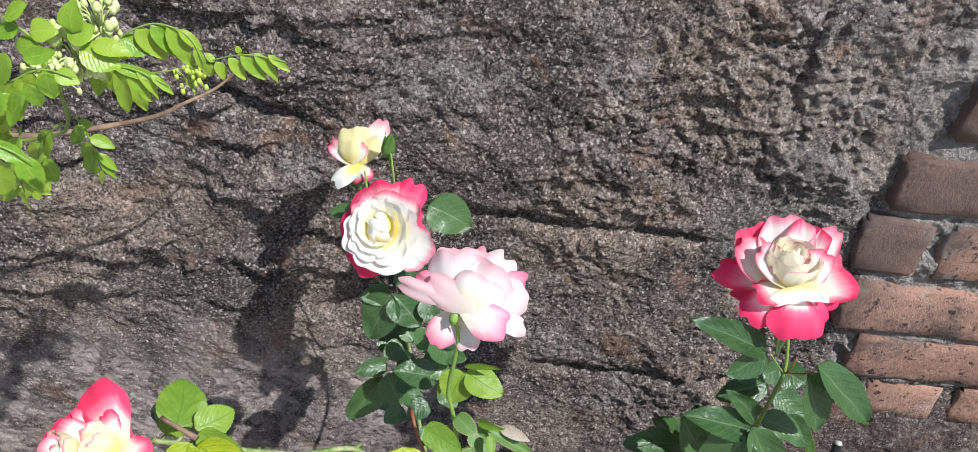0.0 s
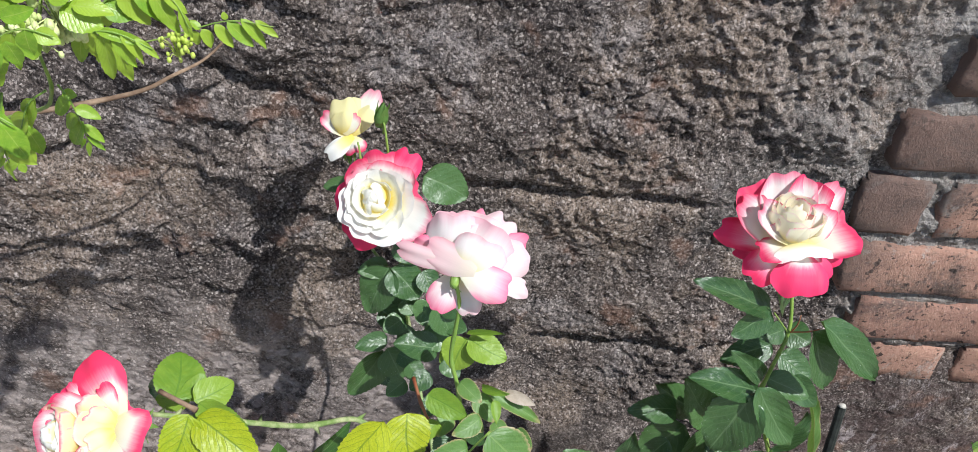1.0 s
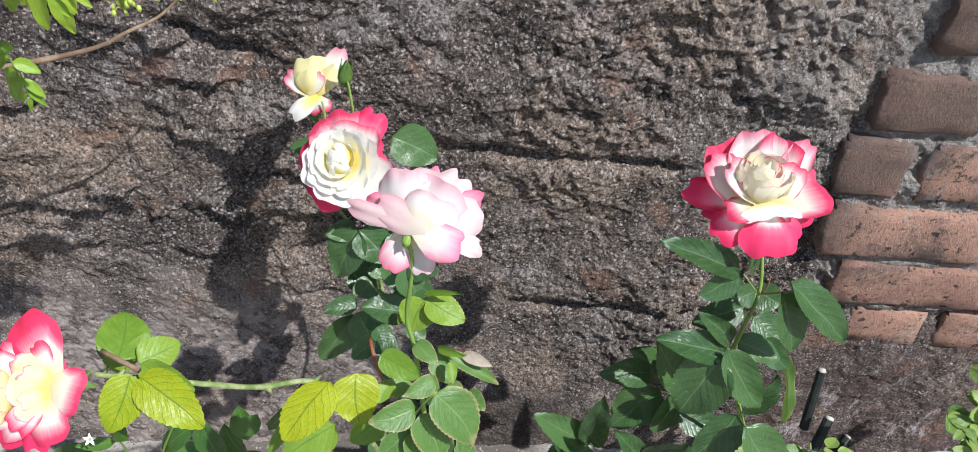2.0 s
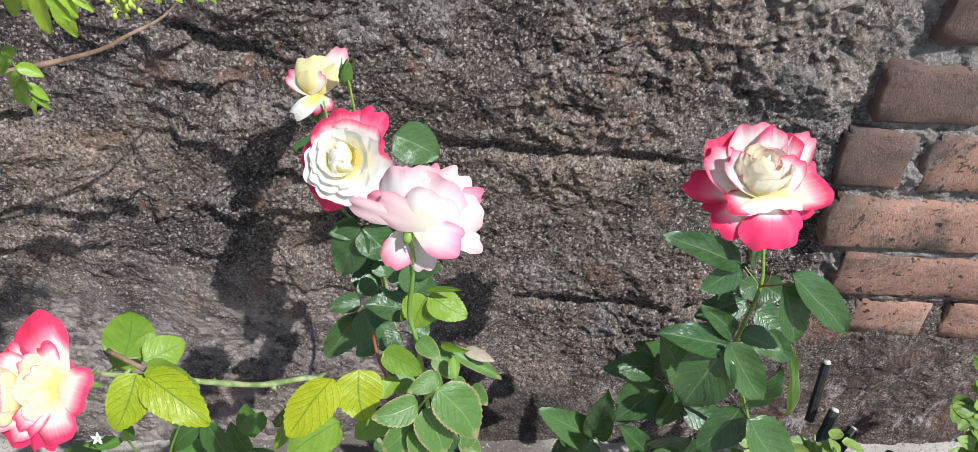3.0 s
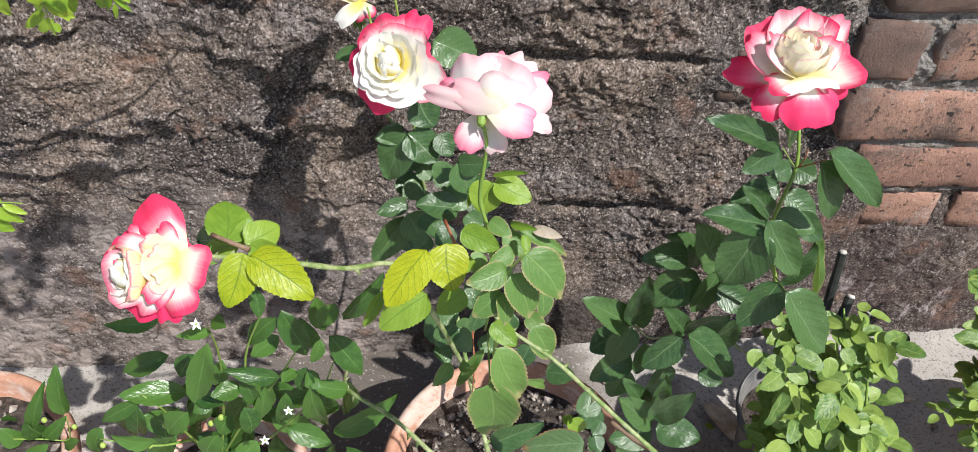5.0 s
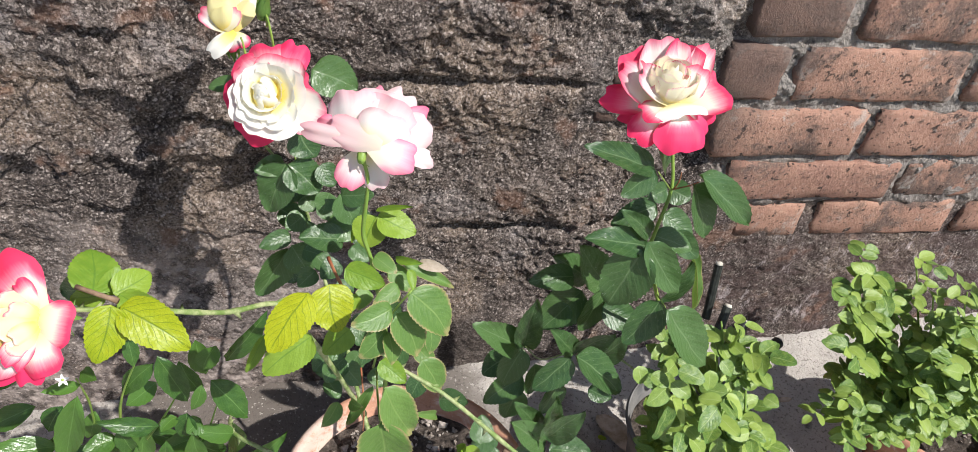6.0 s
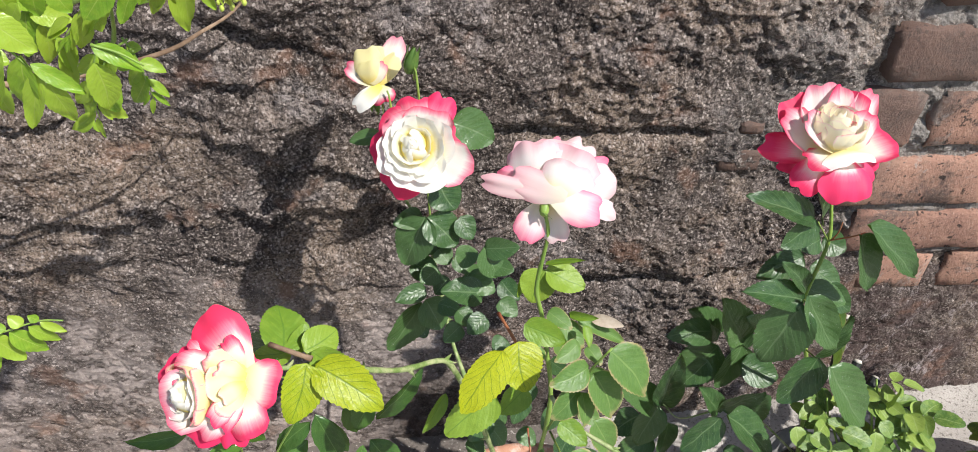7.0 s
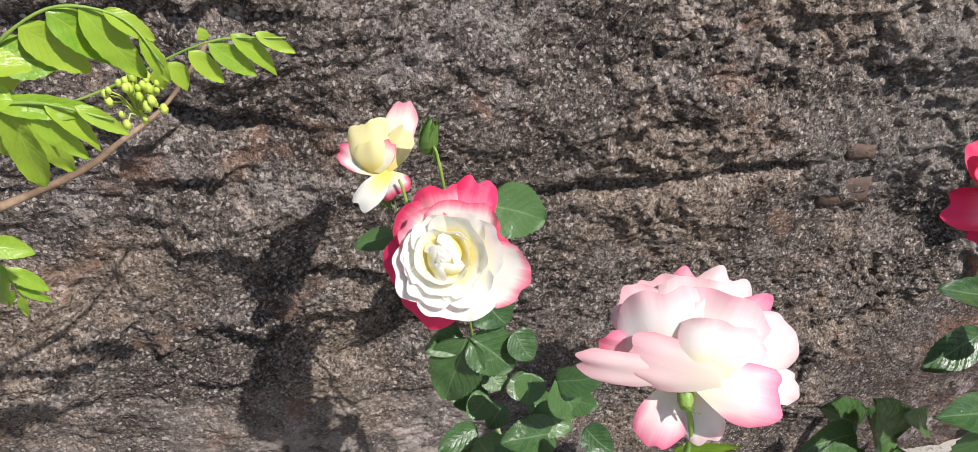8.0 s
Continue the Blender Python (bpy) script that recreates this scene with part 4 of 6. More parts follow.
leaf(bush, "mid", (0.147, 0.775, 0.678), (0.126, 0.763, 0.681), 0.014)
leaf(bush, "mid", (0.143, 0.775, 0.660), (0.128, 0.763, 0.650), 0.014)
leaf(bush, "mid", (0.144, 0.772, 0.660), (0.147, 0.760, 0.645), 0.012)
leaf(bush, "mid", (0.172, 0.800, 0.626), (0.172, 0.788, 0.613), 0.011)
leaf(bush, "lime", (0.139, 0.790, 0.608), (0.154, 0.778, 0.600), 0.013)
leaf(bush, "mid", (0.168, 0.810, 0.577), (0.181, 0.798, 0.552), 0.018)
leaf(bush, "green", (0.113, 0.900, 0.464), (0.096, 0.888, 0.450), 0.019)
leaf(bush, "green", (0.111, 0.900, 0.457), (0.125, 0.888, 0.439), 0.018)
leaf(bush, "green", (0.103, 0.930, 0.439), (0.085, 0.918, 0.423), 0.020)
leaf(bush, "green", (0.126, 0.920, 0.445), (0.112, 0.908, 0.429), 0.017)
leaf(bush, "green", (0.096, 0.900, 0.436), (0.106, 0.888, 0.424), 0.015)
leaf(bush, "lime", (0.122, 0.810, 0.618), (0.106, 0.798, 0.609), 0.017)
leaf(bush, "green", (0.129, 0.840, 0.584), (0.126, 0.828, 0.576), 0.013)
leaf(bush, "mid", (0.154, 0.820, 0.644), (0.139, 0.808, 0.644), 0.011)
leaf(bush, "mid", (0.140, 0.760, 0.622), (0.159, 0.748, 0.582), 0.021)
leaf(bush, "mid", (0.136, 0.750, 0.601), (0.136, 0.738, 0.553), 0.030)
leaf(bush, "mid", (0.110, 0.800, 0.552), (0.099, 0.788, 0.540), 0.011)
leaf(bush, "mid", (0.134, 0.800, 0.567), (0.113, 0.788, 0.535), 0.007)
leaf(bush, "mid", (0.118, 0.800, 0.551), (0.123, 0.788, 0.562), 0.008)
leaf(bush, "yellow", (0.102, 0.785, 0.686), (0.080, 0.763, 0.662), 0.022)
leaf(bush, "yellow", (0.113, 0.800, 0.674), (0.116, 0.780, 0.655), 0.024)
leaf(bush, "lime", (0.100, 0.790, 0.640), (0.071, 0.775, 0.626), 0.021)
leaf(bush, "lime", (0.072, 0.800, 0.633), (0.058, 0.788, 0.609), 0.007)
leaf(bush, "green", (0.135, 0.720, 0.582), (0.165, 0.720, 0.599), 0.014)
leaf(bush, "rusty", (0.181, 0.680, 0.650), (0.150, 0.680, 0.645), 0.017)
leaf(bush, "green", (0.225, 0.850, 0.386), (0.231, 0.870, 0.399), 0.021)
leaf(bush, "lime", (0.202, 0.820, 0.433), (0.220, 0.820, 0.413), 0.013)
leaf(bush, "green", (0.198, 0.920, 0.355), (0.223, 0.908, 0.364), 0.020)
leaf(bush, "green", (0.230, 0.820, 0.432), (0.222, 0.808, 0.429), 0.014)
leaf(bush, "lime", (0.200, 0.830, 0.423), (0.208, 0.818, 0.434), 0.008)
leaf(bush, "mid", (0.182, 0.830, 0.473), (0.168, 0.818, 0.496), 0.007)
leaf(bush, "green", (0.221, 0.800, 0.443), (0.224, 0.788, 0.437), 0.013)
leaf(bush, "green", (0.220, 0.800, 0.440), (0.216, 0.788, 0.441), 0.009)
leaf(bush, "green", (0.102, 1.110, 0.610), (0.141, 1.110, 0.587), 0.034)
leaf(bush, "green", (0.040, 1.100, 0.608), (0.013, 1.100, 0.603), 0.013)
leaf(bush, "yellow", (0.000, 0.785, 0.689), (-0.009, 0.762, 0.670), 0.020)
leaf(bush, "yellow", (0.004, 0.785, 0.687), (0.036, 0.765, 0.672), 0.022)
leaf(bush, "lime", (-0.014, 0.800, 0.681), (-0.016, 0.830, 0.689), 0.025)
leaf(bush, "lime", (-0.010, 0.805, 0.676), (-0.001, 0.815, 0.685), 0.011)
leaf(bush, "lime", (-0.003, 0.800, 0.681), (0.015, 0.815, 0.680), 0.017)
leaf(bush, "lime", (0.002, 0.795, 0.686), (0.025, 0.790, 0.665), 0.016)
leaf(bush, "green", (-0.014, 0.820, 0.668), (-0.044, 0.830, 0.652), 0.020)
leaf(bush, "lime", (-0.012, 0.815, 0.664), (-0.036, 0.818, 0.660), 0.012)

# ---- the upright rose bush ----
upright = thing("rose_bush", (0.46, 0.93, 0.17), "upright rose bush, one crimson-edged rose over dark leaves", "rose bush", "rose bushes")
cane(upright, "cane", [(0.475, 0.930, 0.135), (0.452, 0.950, 0.268), (0.430, 0.950, 0.382), (0.405, 0.945, 0.456), (0.385, 0.945, 0.508), (0.388, 0.950, 0.536), (0.397, 0.960, 0.576), (0.395, 0.972, 0.608)], 0.0025, 0.0014, M_STALK, "green flower stalk")
cane(upright, "stalk", [(0.397, 0.960, 0.575), (0.378, 0.955, 0.602)], 0.0006, 0.0005, M_STALK)
cane(upright, "stalk", [(0.398, 0.960, 0.576), (0.397, 0.935, 0.603), (0.402, 0.930, 0.611)], 0.0006, 0.0005, M_REDWOOD)
cane(upright, "stalk", [(0.384, 0.945, 0.524), (0.371, 0.925, 0.544)], 0.0006, 0.0005, M_STALK)
cane(upright, "stalk", [(0.398, 0.958, 0.578), (0.399, 0.955, 0.590), (0.399, 0.955, 0.600)], 0.0007, 0.0004, M_REDWOOD)
cane(upright, "cane", [(0.452, 0.950, 0.268), (0.405, 0.970, 0.314), (0.334, 0.930, 0.396), (0.302, 0.940, 0.375), (0.286, 0.950, 0.386)], 0.00125, 0.0006, M_CANE)
cane(upright, "stalk", [(0.405, 0.945, 0.456), (0.391, 0.900, 0.492)], 0.0007, 0.0005, M_STALK)
leaf(upright, "green", (0.374, 0.955, 0.605), (0.315, 0.943, 0.645), 0.021)
leaf(upright, "green", (0.372, 0.950, 0.609), (0.344, 0.938, 0.594), 0.021)
leaf(upright, "green", (0.395, 0.975, 0.587), (0.381, 0.963, 0.625), 0.021)
leaf(upright, "green", (0.406, 0.980, 0.558), (0.422, 0.968, 0.555), 0.021)
leaf(upright, "green", (0.404, 0.980, 0.558), (0.383, 0.968, 0.560), 0.017)
leaf(upright, "green", (0.401, 0.930, 0.619), (0.457, 0.918, 0.571), 0.024)
leaf(upright, "green", (0.398, 0.930, 0.609), (0.421, 0.918, 0.558), 0.027)
leaf(upright, "green", (0.409, 1.000, 0.519), (0.365, 0.988, 0.510), 0.023)
leaf(upright, "green", (0.419, 1.000, 0.506), (0.448, 0.988, 0.488), 0.025)
leaf(upright, "green", (0.379, 0.940, 0.544), (0.345, 0.928, 0.585), 0.015)
leaf(upright, "green", (0.372, 0.930, 0.541), (0.317, 0.918, 0.570), 0.023)
leaf(upright, "green", (0.365, 0.920, 0.547), (0.340, 0.908, 0.490), 0.039)
leaf(upright, "green", (0.368, 0.920, 0.556), (0.404, 0.908, 0.500), 0.025)
leaf(upright, "green", (0.393, 0.960, 0.521), (0.428, 0.948, 0.512), 0.020)
leaf(upright, "green", (0.419, 0.970, 0.512), (0.443, 0.958, 0.487), 0.020)
leaf(upright, "green", (0.405, 0.930, 0.462), (0.415, 0.918, 0.524), 0.027)
leaf(upright, "green", (0.384, 0.900, 0.502), (0.356, 0.888, 0.462), 0.031)
leaf(upright, "green", (0.385, 0.885, 0.508), (0.434, 0.873, 0.437), 0.033)
leaf(upright, "green", (0.343, 1.000, 0.426), (0.295, 0.988, 0.438), 0.024)
leaf(upright, "green", (0.378, 1.000, 0.409), (0.341, 0.988, 0.480), 0.033)
leaf(upright, "green", (0.354, 1.000, 0.403), (0.314, 0.988, 0.367), 0.039)
leaf(upright, "green", (0.373, 0.990, 0.414), (0.353, 0.978, 0.365), 0.031)
leaf(upright, "green", (0.371, 0.980, 0.399), (0.407, 0.968, 0.385), 0.029)
leaf(upright, "green", (0.396, 1.020, 0.365), (0.366, 1.008, 0.428), 0.027)
leaf(upright, "green", (0.330, 0.970, 0.420), (0.304, 0.958, 0.399), 0.023)
leaf(upright, "green", (0.370, 1.030, 0.387), (0.330, 1.018, 0.435), 0.029)
leaf(upright, "green", (0.400, 1.000, 0.418), (0.373, 0.988, 0.454), 0.019)
leaf(upright, "green", (0.286, 0.955, 0.379), (0.289, 0.943, 0.459), 0.023)
leaf(upright, "green", (0.283, 0.955, 0.379), (0.239, 0.943, 0.432), 0.027)
leaf(upright, "green", (0.286, 0.955, 0.374), (0.266, 0.943, 0.331), 0.026)
leaf(upright, "green", (0.280, 0.980, 0.328), (0.251, 0.968, 0.319), 0.027)
leaf(upright, "green", (0.299, 0.980, 0.288), (0.256, 0.968, 0.263), 0.028)
leaf(upright, "green", (0.307, 0.970, 0.325), (0.302, 0.958, 0.287), 0.024)
leaf(upright, "green", (0.295, 0.980, 0.264), (0.282, 0.968, 0.222), 0.028)
leaf(upright, "green", (0.309, 0.890, 0.446), (0.278, 0.878, 0.416), 0.028)
leaf(upright, "green", (0.314, 0.890, 0.448), (0.361, 0.878, 0.402), 0.031)
leaf(upright, "green", (0.325, 0.920, 0.409), (0.299, 0.908, 0.460), 0.019)
leaf(upright, "green", (0.327, 0.920, 0.413), (0.355, 0.908, 0.446), 0.023)
leaf(upright, "green", (0.361, 0.950, 0.353), (0.383, 0.938, 0.396), 0.027)
leaf(upright, "green", (0.364, 0.950, 0.298), (0.387, 0.938, 0.293), 0.017)
leaf(upright, "green", (0.330, 0.950, 0.316), (0.312, 0.938, 0.278), 0.023)
leaf(upright, "green", (0.290, 0.860, 0.364), (0.315, 0.848, 0.418), 0.023)
leaf(upright, "green", (0.295, 0.860, 0.344), (0.334, 0.848, 0.343), 0.027)
leaf(upright, "green", (0.293, 0.870, 0.338), (0.257, 0.858, 0.399), 0.024)
leaf(upright, "green", (0.296, 0.870, 0.323), (0.256, 0.858, 0.329), 0.027)
leaf(upright, "green", (0.289, 0.880, 0.347), (0.261, 0.868, 0.412), 0.018)
leaf(upright, "green", (0.298, 0.880, 0.347), (0.297, 0.868, 0.413), 0.017)
leaf(upright, "green", (0.243, 0.870, 0.368), (0.220, 0.858, 0.360), 0.023)
leaf(upright, "green", (0.283, 0.880, 0.301), (0.271, 0.868, 0.274), 0.022)
leaf(upright, "mid", (0.477, 0.990, 0.365), (0.470, 0.990, 0.458), 0.017)

# ---- the chilli plant ----
chilli = thing("chilli_plant", (-0.155, 0.89, 0.17), "bushy chilli plant with small white flowers", "chilli plant")
cane(chilli, "stem", [(-0.136, 0.900, 0.253), (-0.103, 0.885, 0.372), (-0.075, 0.860, 0.486), (-0.064, 0.840, 0.553)], 0.0014, 0.0006, M_STALK)
cane(chilli, "stem", [(-0.136, 0.900, 0.253), (-0.080, 0.880, 0.368), (-0.033, 0.860, 0.456), (-0.005, 0.860, 0.506)], 0.0014, 0.0006, M_STALK)
cane(chilli, "stem", [(-0.136, 0.900, 0.253), (-0.141, 0.880, 0.328), (-0.141, 0.860, 0.416), (-0.151, 0.860, 0.437)], 0.0014, 0.0006, M_STALK)
cane(chilli, "stem", [(-0.136, 0.900, 0.253), (-0.068, 0.870, 0.339), (-0.007, 0.860, 0.425), (0.016, 0.860, 0.479)], 0.0014, 0.0006, M_STALK)
cane(chilli, "stem", [(-0.080, 0.880, 0.368), (-0.055, 0.860, 0.484), (-0.024, 0.850, 0.559)], 0.0014, 0.0006, M_STALK)
cane(chilli, "stem", [(-0.141, 0.880, 0.328), (-0.164, 0.860, 0.354), (-0.209, 0.860, 0.370)], 0.0014, 0.0006, M_STALK)
leaf(chilli, "chilli", (-0.094, 0.840, 0.563), (-0.129, 0.828, 0.570), 0.012)
leaf(chilli, "chilli", (-0.070, 0.840, 0.531), (-0.093, 0.828, 0.469), 0.021)
leaf(chilli, "chilli", (-0.029, 0.850, 0.469), (-0.059, 0.838, 0.496), 0.015)
leaf(chilli, "chilli", (-0.118, 0.870, 0.424), (-0.167, 0.858, 0.442), 0.022)
leaf(chilli, "chilli", (-0.155, 0.860, 0.429), (-0.193, 0.848, 0.411), 0.015)
leaf(chilli, "chilli", (-0.168, 0.870, 0.404), (-0.183, 0.858, 0.365), 0.023)
leaf(chilli, "chilli", (-0.062, 0.850, 0.458), (-0.082, 0.838, 0.466), 0.017)
leaf(chilli, "chilli", (-0.059, 0.850, 0.469), (-0.053, 0.838, 0.439), 0.015)
leaf(chilli, "chilli", (-0.043, 0.850, 0.456), (-0.051, 0.838, 0.419), 0.015)
leaf(chilli, "chilli", (-0.029, 0.850, 0.446), (-0.039, 0.838, 0.403), 0.015)
leaf(chilli, "chilli", (-0.007, 0.850, 0.456), (-0.005, 0.838, 0.382), 0.019)
leaf(chilli, "chilli", (0.021, 0.860, 0.431), (0.000, 0.848, 0.459), 0.016)
leaf(chilli, "chilli", (0.021, 0.840, 0.535), (0.043, 0.828, 0.502), 0.021)
leaf(chilli, "chilli", (0.017, 0.830, 0.545), (0.010, 0.818, 0.530), 0.010)
leaf(chilli, "chilli", (-0.016, 0.860, 0.542), (-0.002, 0.848, 0.500), 0.020)
leaf(chilli, "chilli", (-0.020, 0.860, 0.535), (-0.048, 0.848, 0.512), 0.016)
leaf(chilli, "chilli", (-0.027, 0.870, 0.498), (-0.049, 0.858, 0.488), 0.016)
leaf(chilli, "chilli", (0.024, 0.880, 0.504), (0.059, 0.868, 0.546), 0.018)
leaf(chilli, "chilli", (0.023, 0.870, 0.536), (0.011, 0.858, 0.518), 0.017)
leaf(chilli, "chilli", (0.007, 0.880, 0.532), (0.010, 0.868, 0.499), 0.017)
leaf(chilli, "chilli", (-0.058, 0.830, 0.559), (-0.075, 0.818, 0.572), 0.009)
leaf(chilli, "chilli", (-0.054, 0.830, 0.573), (-0.042, 0.818, 0.580), 0.011)
leaf(chilli, "chilli", (-0.026, 0.850, 0.581), (-0.024, 0.838, 0.563), 0.011)
leaf(chilli, "chilli", (-0.013, 0.890, 0.495), (-0.002, 0.878, 0.458), 0.018)
leaf(chilli, "chilli", (-0.010, 0.860, 0.467), (-0.017, 0.848, 0.449), 0.018)
leaf(chilli, "chilli", (-0.018, 0.860, 0.463), (-0.026, 0.848, 0.469), 0.012)
leaf(chilli, "chilli", (-0.062, 0.840, 0.443), (-0.057, 0.828, 0.416), 0.018)
leaf(chilli, "chilli", (-0.086, 0.830, 0.420), (-0.101, 0.818, 0.399), 0.021)
leaf(chilli, "chilli", (-0.057, 0.830, 0.406), (-0.076, 0.818, 0.394), 0.021)
leaf(chilli, "chilli", (-0.034, 0.840, 0.407), (0.002, 0.828, 0.395), 0.020)
leaf(chilli, "chilli", (-0.146, 0.860, 0.369), (-0.121, 0.848, 0.425), 0.017)
leaf(chilli, "chilli", (-0.114, 0.850, 0.424), (-0.137, 0.838, 0.405), 0.021)
leaf(chilli, "chilli", (-0.001, 0.860, 0.364), (0.051, 0.848, 0.413), 0.022)
leaf(chilli, "chilli", (-0.109, 0.860, 0.434), (-0.083, 0.848, 0.437), 0.015)
leaf(chilli, "chilli", (-0.095, 0.860, 0.428), (-0.109, 0.848, 0.425), 0.015)
leaf(chilli, "chilli", (-0.105, 0.880, 0.464), (-0.120, 0.868, 0.447), 0.019)
leaf(chilli, "chilli", (-0.079, 0.870, 0.468), (-0.091, 0.858, 0.441), 0.015)
leaf(chilli, "chilli", (-0.086, 0.860, 0.397), (-0.097, 0.848, 0.387), 0.019)
leaf(chilli, "chilli", (-0.161, 0.860, 0.361), (-0.190, 0.848, 0.381), 0.017)
leaf(chilli, "chilli", (-0.059, 0.880, 0.382), (-0.058, 0.868, 0.432), 0.017)
leaf(chilli, "chilli", (-0.001, 0.860, 0.457), (-0.010, 0.848, 0.458), 0.018)
leaf(chilli, "chilli", (-0.218, 0.880, 0.355), (-0.239, 0.868, 0.332), 0.020)
leaf(chilli, "chilli", (-0.123, 0.934, 0.256), (-0.176, 0.934, 0.208), 0.024)
leaf(chilli, "chilli", (-0.165, 0.891, 0.288), (-0.182, 0.891, 0.193), 0.024)
leaf(chilli, "chilli", (-0.125, 0.933, 0.329), (-0.154, 0.933, 0.248), 0.026)
leaf(chilli, "chilli", (-0.085, 0.939, 0.328), (-0.045, 0.939, 0.290), 0.018)
leaf(chilli, "chilli", (-0.034, 0.924, 0.325), (-0.009, 0.924, 0.281), 0.026)
leaf(chilli, "chilli", (-0.184, 0.893, 0.353), (-0.151, 0.893, 0.322), 0.026)
leaf(chilli, "chilli", (-0.008, 0.896, 0.382), (-0.057, 0.896, 0.357), 0.020)
leaf(chilli, "chilli", (-0.098, 0.913, 0.304), (-0.127, 0.913, 0.220), 0.029)
leaf(chilli, "chilli", (-0.082, 0.891, 0.378), (-0.112, 0.891, 0.326), 0.026)
leaf(chilli, "chilli", (-0.093, 0.911, 0.327), (-0.059, 0.911, 0.306), 0.017)
leaf(chilli, "chilli", (-0.072, 0.903, 0.322), (-0.037, 0.903, 0.288), 0.024)
leaf(chilli, "chilli", (0.013, 0.892, 0.397), (0.010, 0.892, 0.320), 0.019)
leaf(chilli, "chilli", (-0.121, 0.896, 0.384), (-0.145, 0.896, 0.321), 0.024)
leaf(chilli, "chilli", (-0.180, 0.886, 0.373), (-0.216, 0.886, 0.320), 0.025)
leaf(chilli, "chilli", (-0.162, 0.890, 0.321), (-0.199, 0.890, 0.282), 0.026)
leaf(chilli, "chilli", (-0.067, 0.890, 0.310), (-0.065, 0.890, 0.246), 0.026)
leaf(chilli, "chilli", (-0.130, 0.899, 0.385), (-0.138, 0.899, 0.316), 0.026)
leaf(chilli, "chilli", (-0.162, 0.939, 0.384), (-0.214, 0.939, 0.356), 0.022)
leaf(chilli, "chilli", (-0.015, 0.929, 0.210), (0.013, 0.929, 0.126), 0.027)
leaf(chilli, "chilli", (-0.160, 0.919, 0.269), (-0.119, 0.919, 0.231), 0.029)
leaf(chilli, "chilli", (-0.025, 0.922, 0.229), (-0.041, 0.922, 0.160), 0.021)
leaf(chilli, "chilli", (-0.160, 0.936, 0.269), (-0.183, 0.936, 0.185), 0.026)
leaf(chilli, "chilli", (-0.126, 0.925, 0.360), (-0.169, 0.925, 0.321), 0.021)
leaf(chilli, "chilli", (-0.170, 0.925, 0.312), (-0.208, 0.925, 0.270), 0.029)
chilli2 = thing("chilli_plant", (-0.453, 0.906, 0.17), "low chilli plant with green buds in a terracotta pot", "chilli plant")
leaf(chilli2, "chilli", (-0.278, 0.920, 0.318), (-0.270, 0.920, 0.380), 0.023)
leaf(chilli2, "chilli", (-0.328, 0.930, 0.279), (-0.301, 0.930, 0.334), 0.015)
leaf(chilli2, "chilli", (-0.324, 0.930, 0.256), (-0.297, 0.930, 0.286), 0.016)
leaf(chilli2, "chilli", (-0.330, 0.930, 0.292), (-0.323, 0.930, 0.251), 0.023)
leaf(chilli2, "chilli", (-0.341, 0.930, 0.307), (-0.345, 0.930, 0.281), 0.015)
leaf(chilli2, "chilli", (-0.291, 0.930, 0.250), (-0.317, 0.930, 0.234), 0.014)
leaf(chilli2, "chilli", (-0.361, 0.930, 0.214), (-0.335, 0.930, 0.237), 0.019)
leaf(chilli2, "chilli", (-0.354, 0.930, 0.246), (-0.362, 0.930, 0.272), 0.023)
cane(chilli2, "stem", [(-0.355, 0.930, 0.259), (-0.324, 0.930, 0.256), (-0.300, 0.930, 0.254), (-0.278, 0.920, 0.312)], 0.001, 0.0006, M_STALK)
star_flower(chilli, (-0.050, 0.800, 0.607), 0.004)
star_flower(chilli, (-0.036, 0.800, 0.459), 0.004)
star_flower(chilli, (-0.027, 0.840, 0.435), 0.004)
bud(chilli, (-0.095, 0.860, 0.397), 0.0028, M_CREAMBUD)
bud(chilli, (-0.169, 0.860, 0.355), 0.0028, M_CREAMBUD)
bud(chilli, (-0.146, 0.860, 0.388), 0.0028, M_CREAMBUD)
bud(chilli2, (-0.277, 0.920, 0.294), 0.0028, M_CREAMBUD)
bud(chilli2, (-0.301, 0.920, 0.309), 0.0028, M_CREAMBUD)
bud(chilli, (-0.106, 0.860, 0.388), 0.0028, M_CREAMBUD)
bud(chilli, (-0.210, 0.860, 0.359), 0.0028, M_CREAMBUD)

# ---- the curry-leaf tree ----
curry = thing("curry_tree", (-0.42, 1.08, 0.0), "bright green curry-leaf tree with small cream flower heads", "tree")
cane(curry, "trunk", [(-0.601, 1.080, 0.392), (-0.412, 1.060, 0.605), (-0.282, 1.030, 0.695), (-0.222, 1.020, 0.722), (-0.184, 1.030, 0.716), (-0.110, 1.050, 0.723), (-0.079, 1.060, 0.734), (-0.058, 1.080, 0.739), (-0.032, 1.090, 0.763)], 0.0035, 0.0008, M_WOOD, "thin grey-brown branch")
cane(curry, "shoot", [(-0.282, 1.030, 0.695), (-0.177, 0.960, 0.778), (-0.119, 0.920, 0.821), (-0.081, 0.900, 0.844), (-0.042, 0.900, 0.873)], 0.00175, 0.0008, M_STALK, "green shoot")
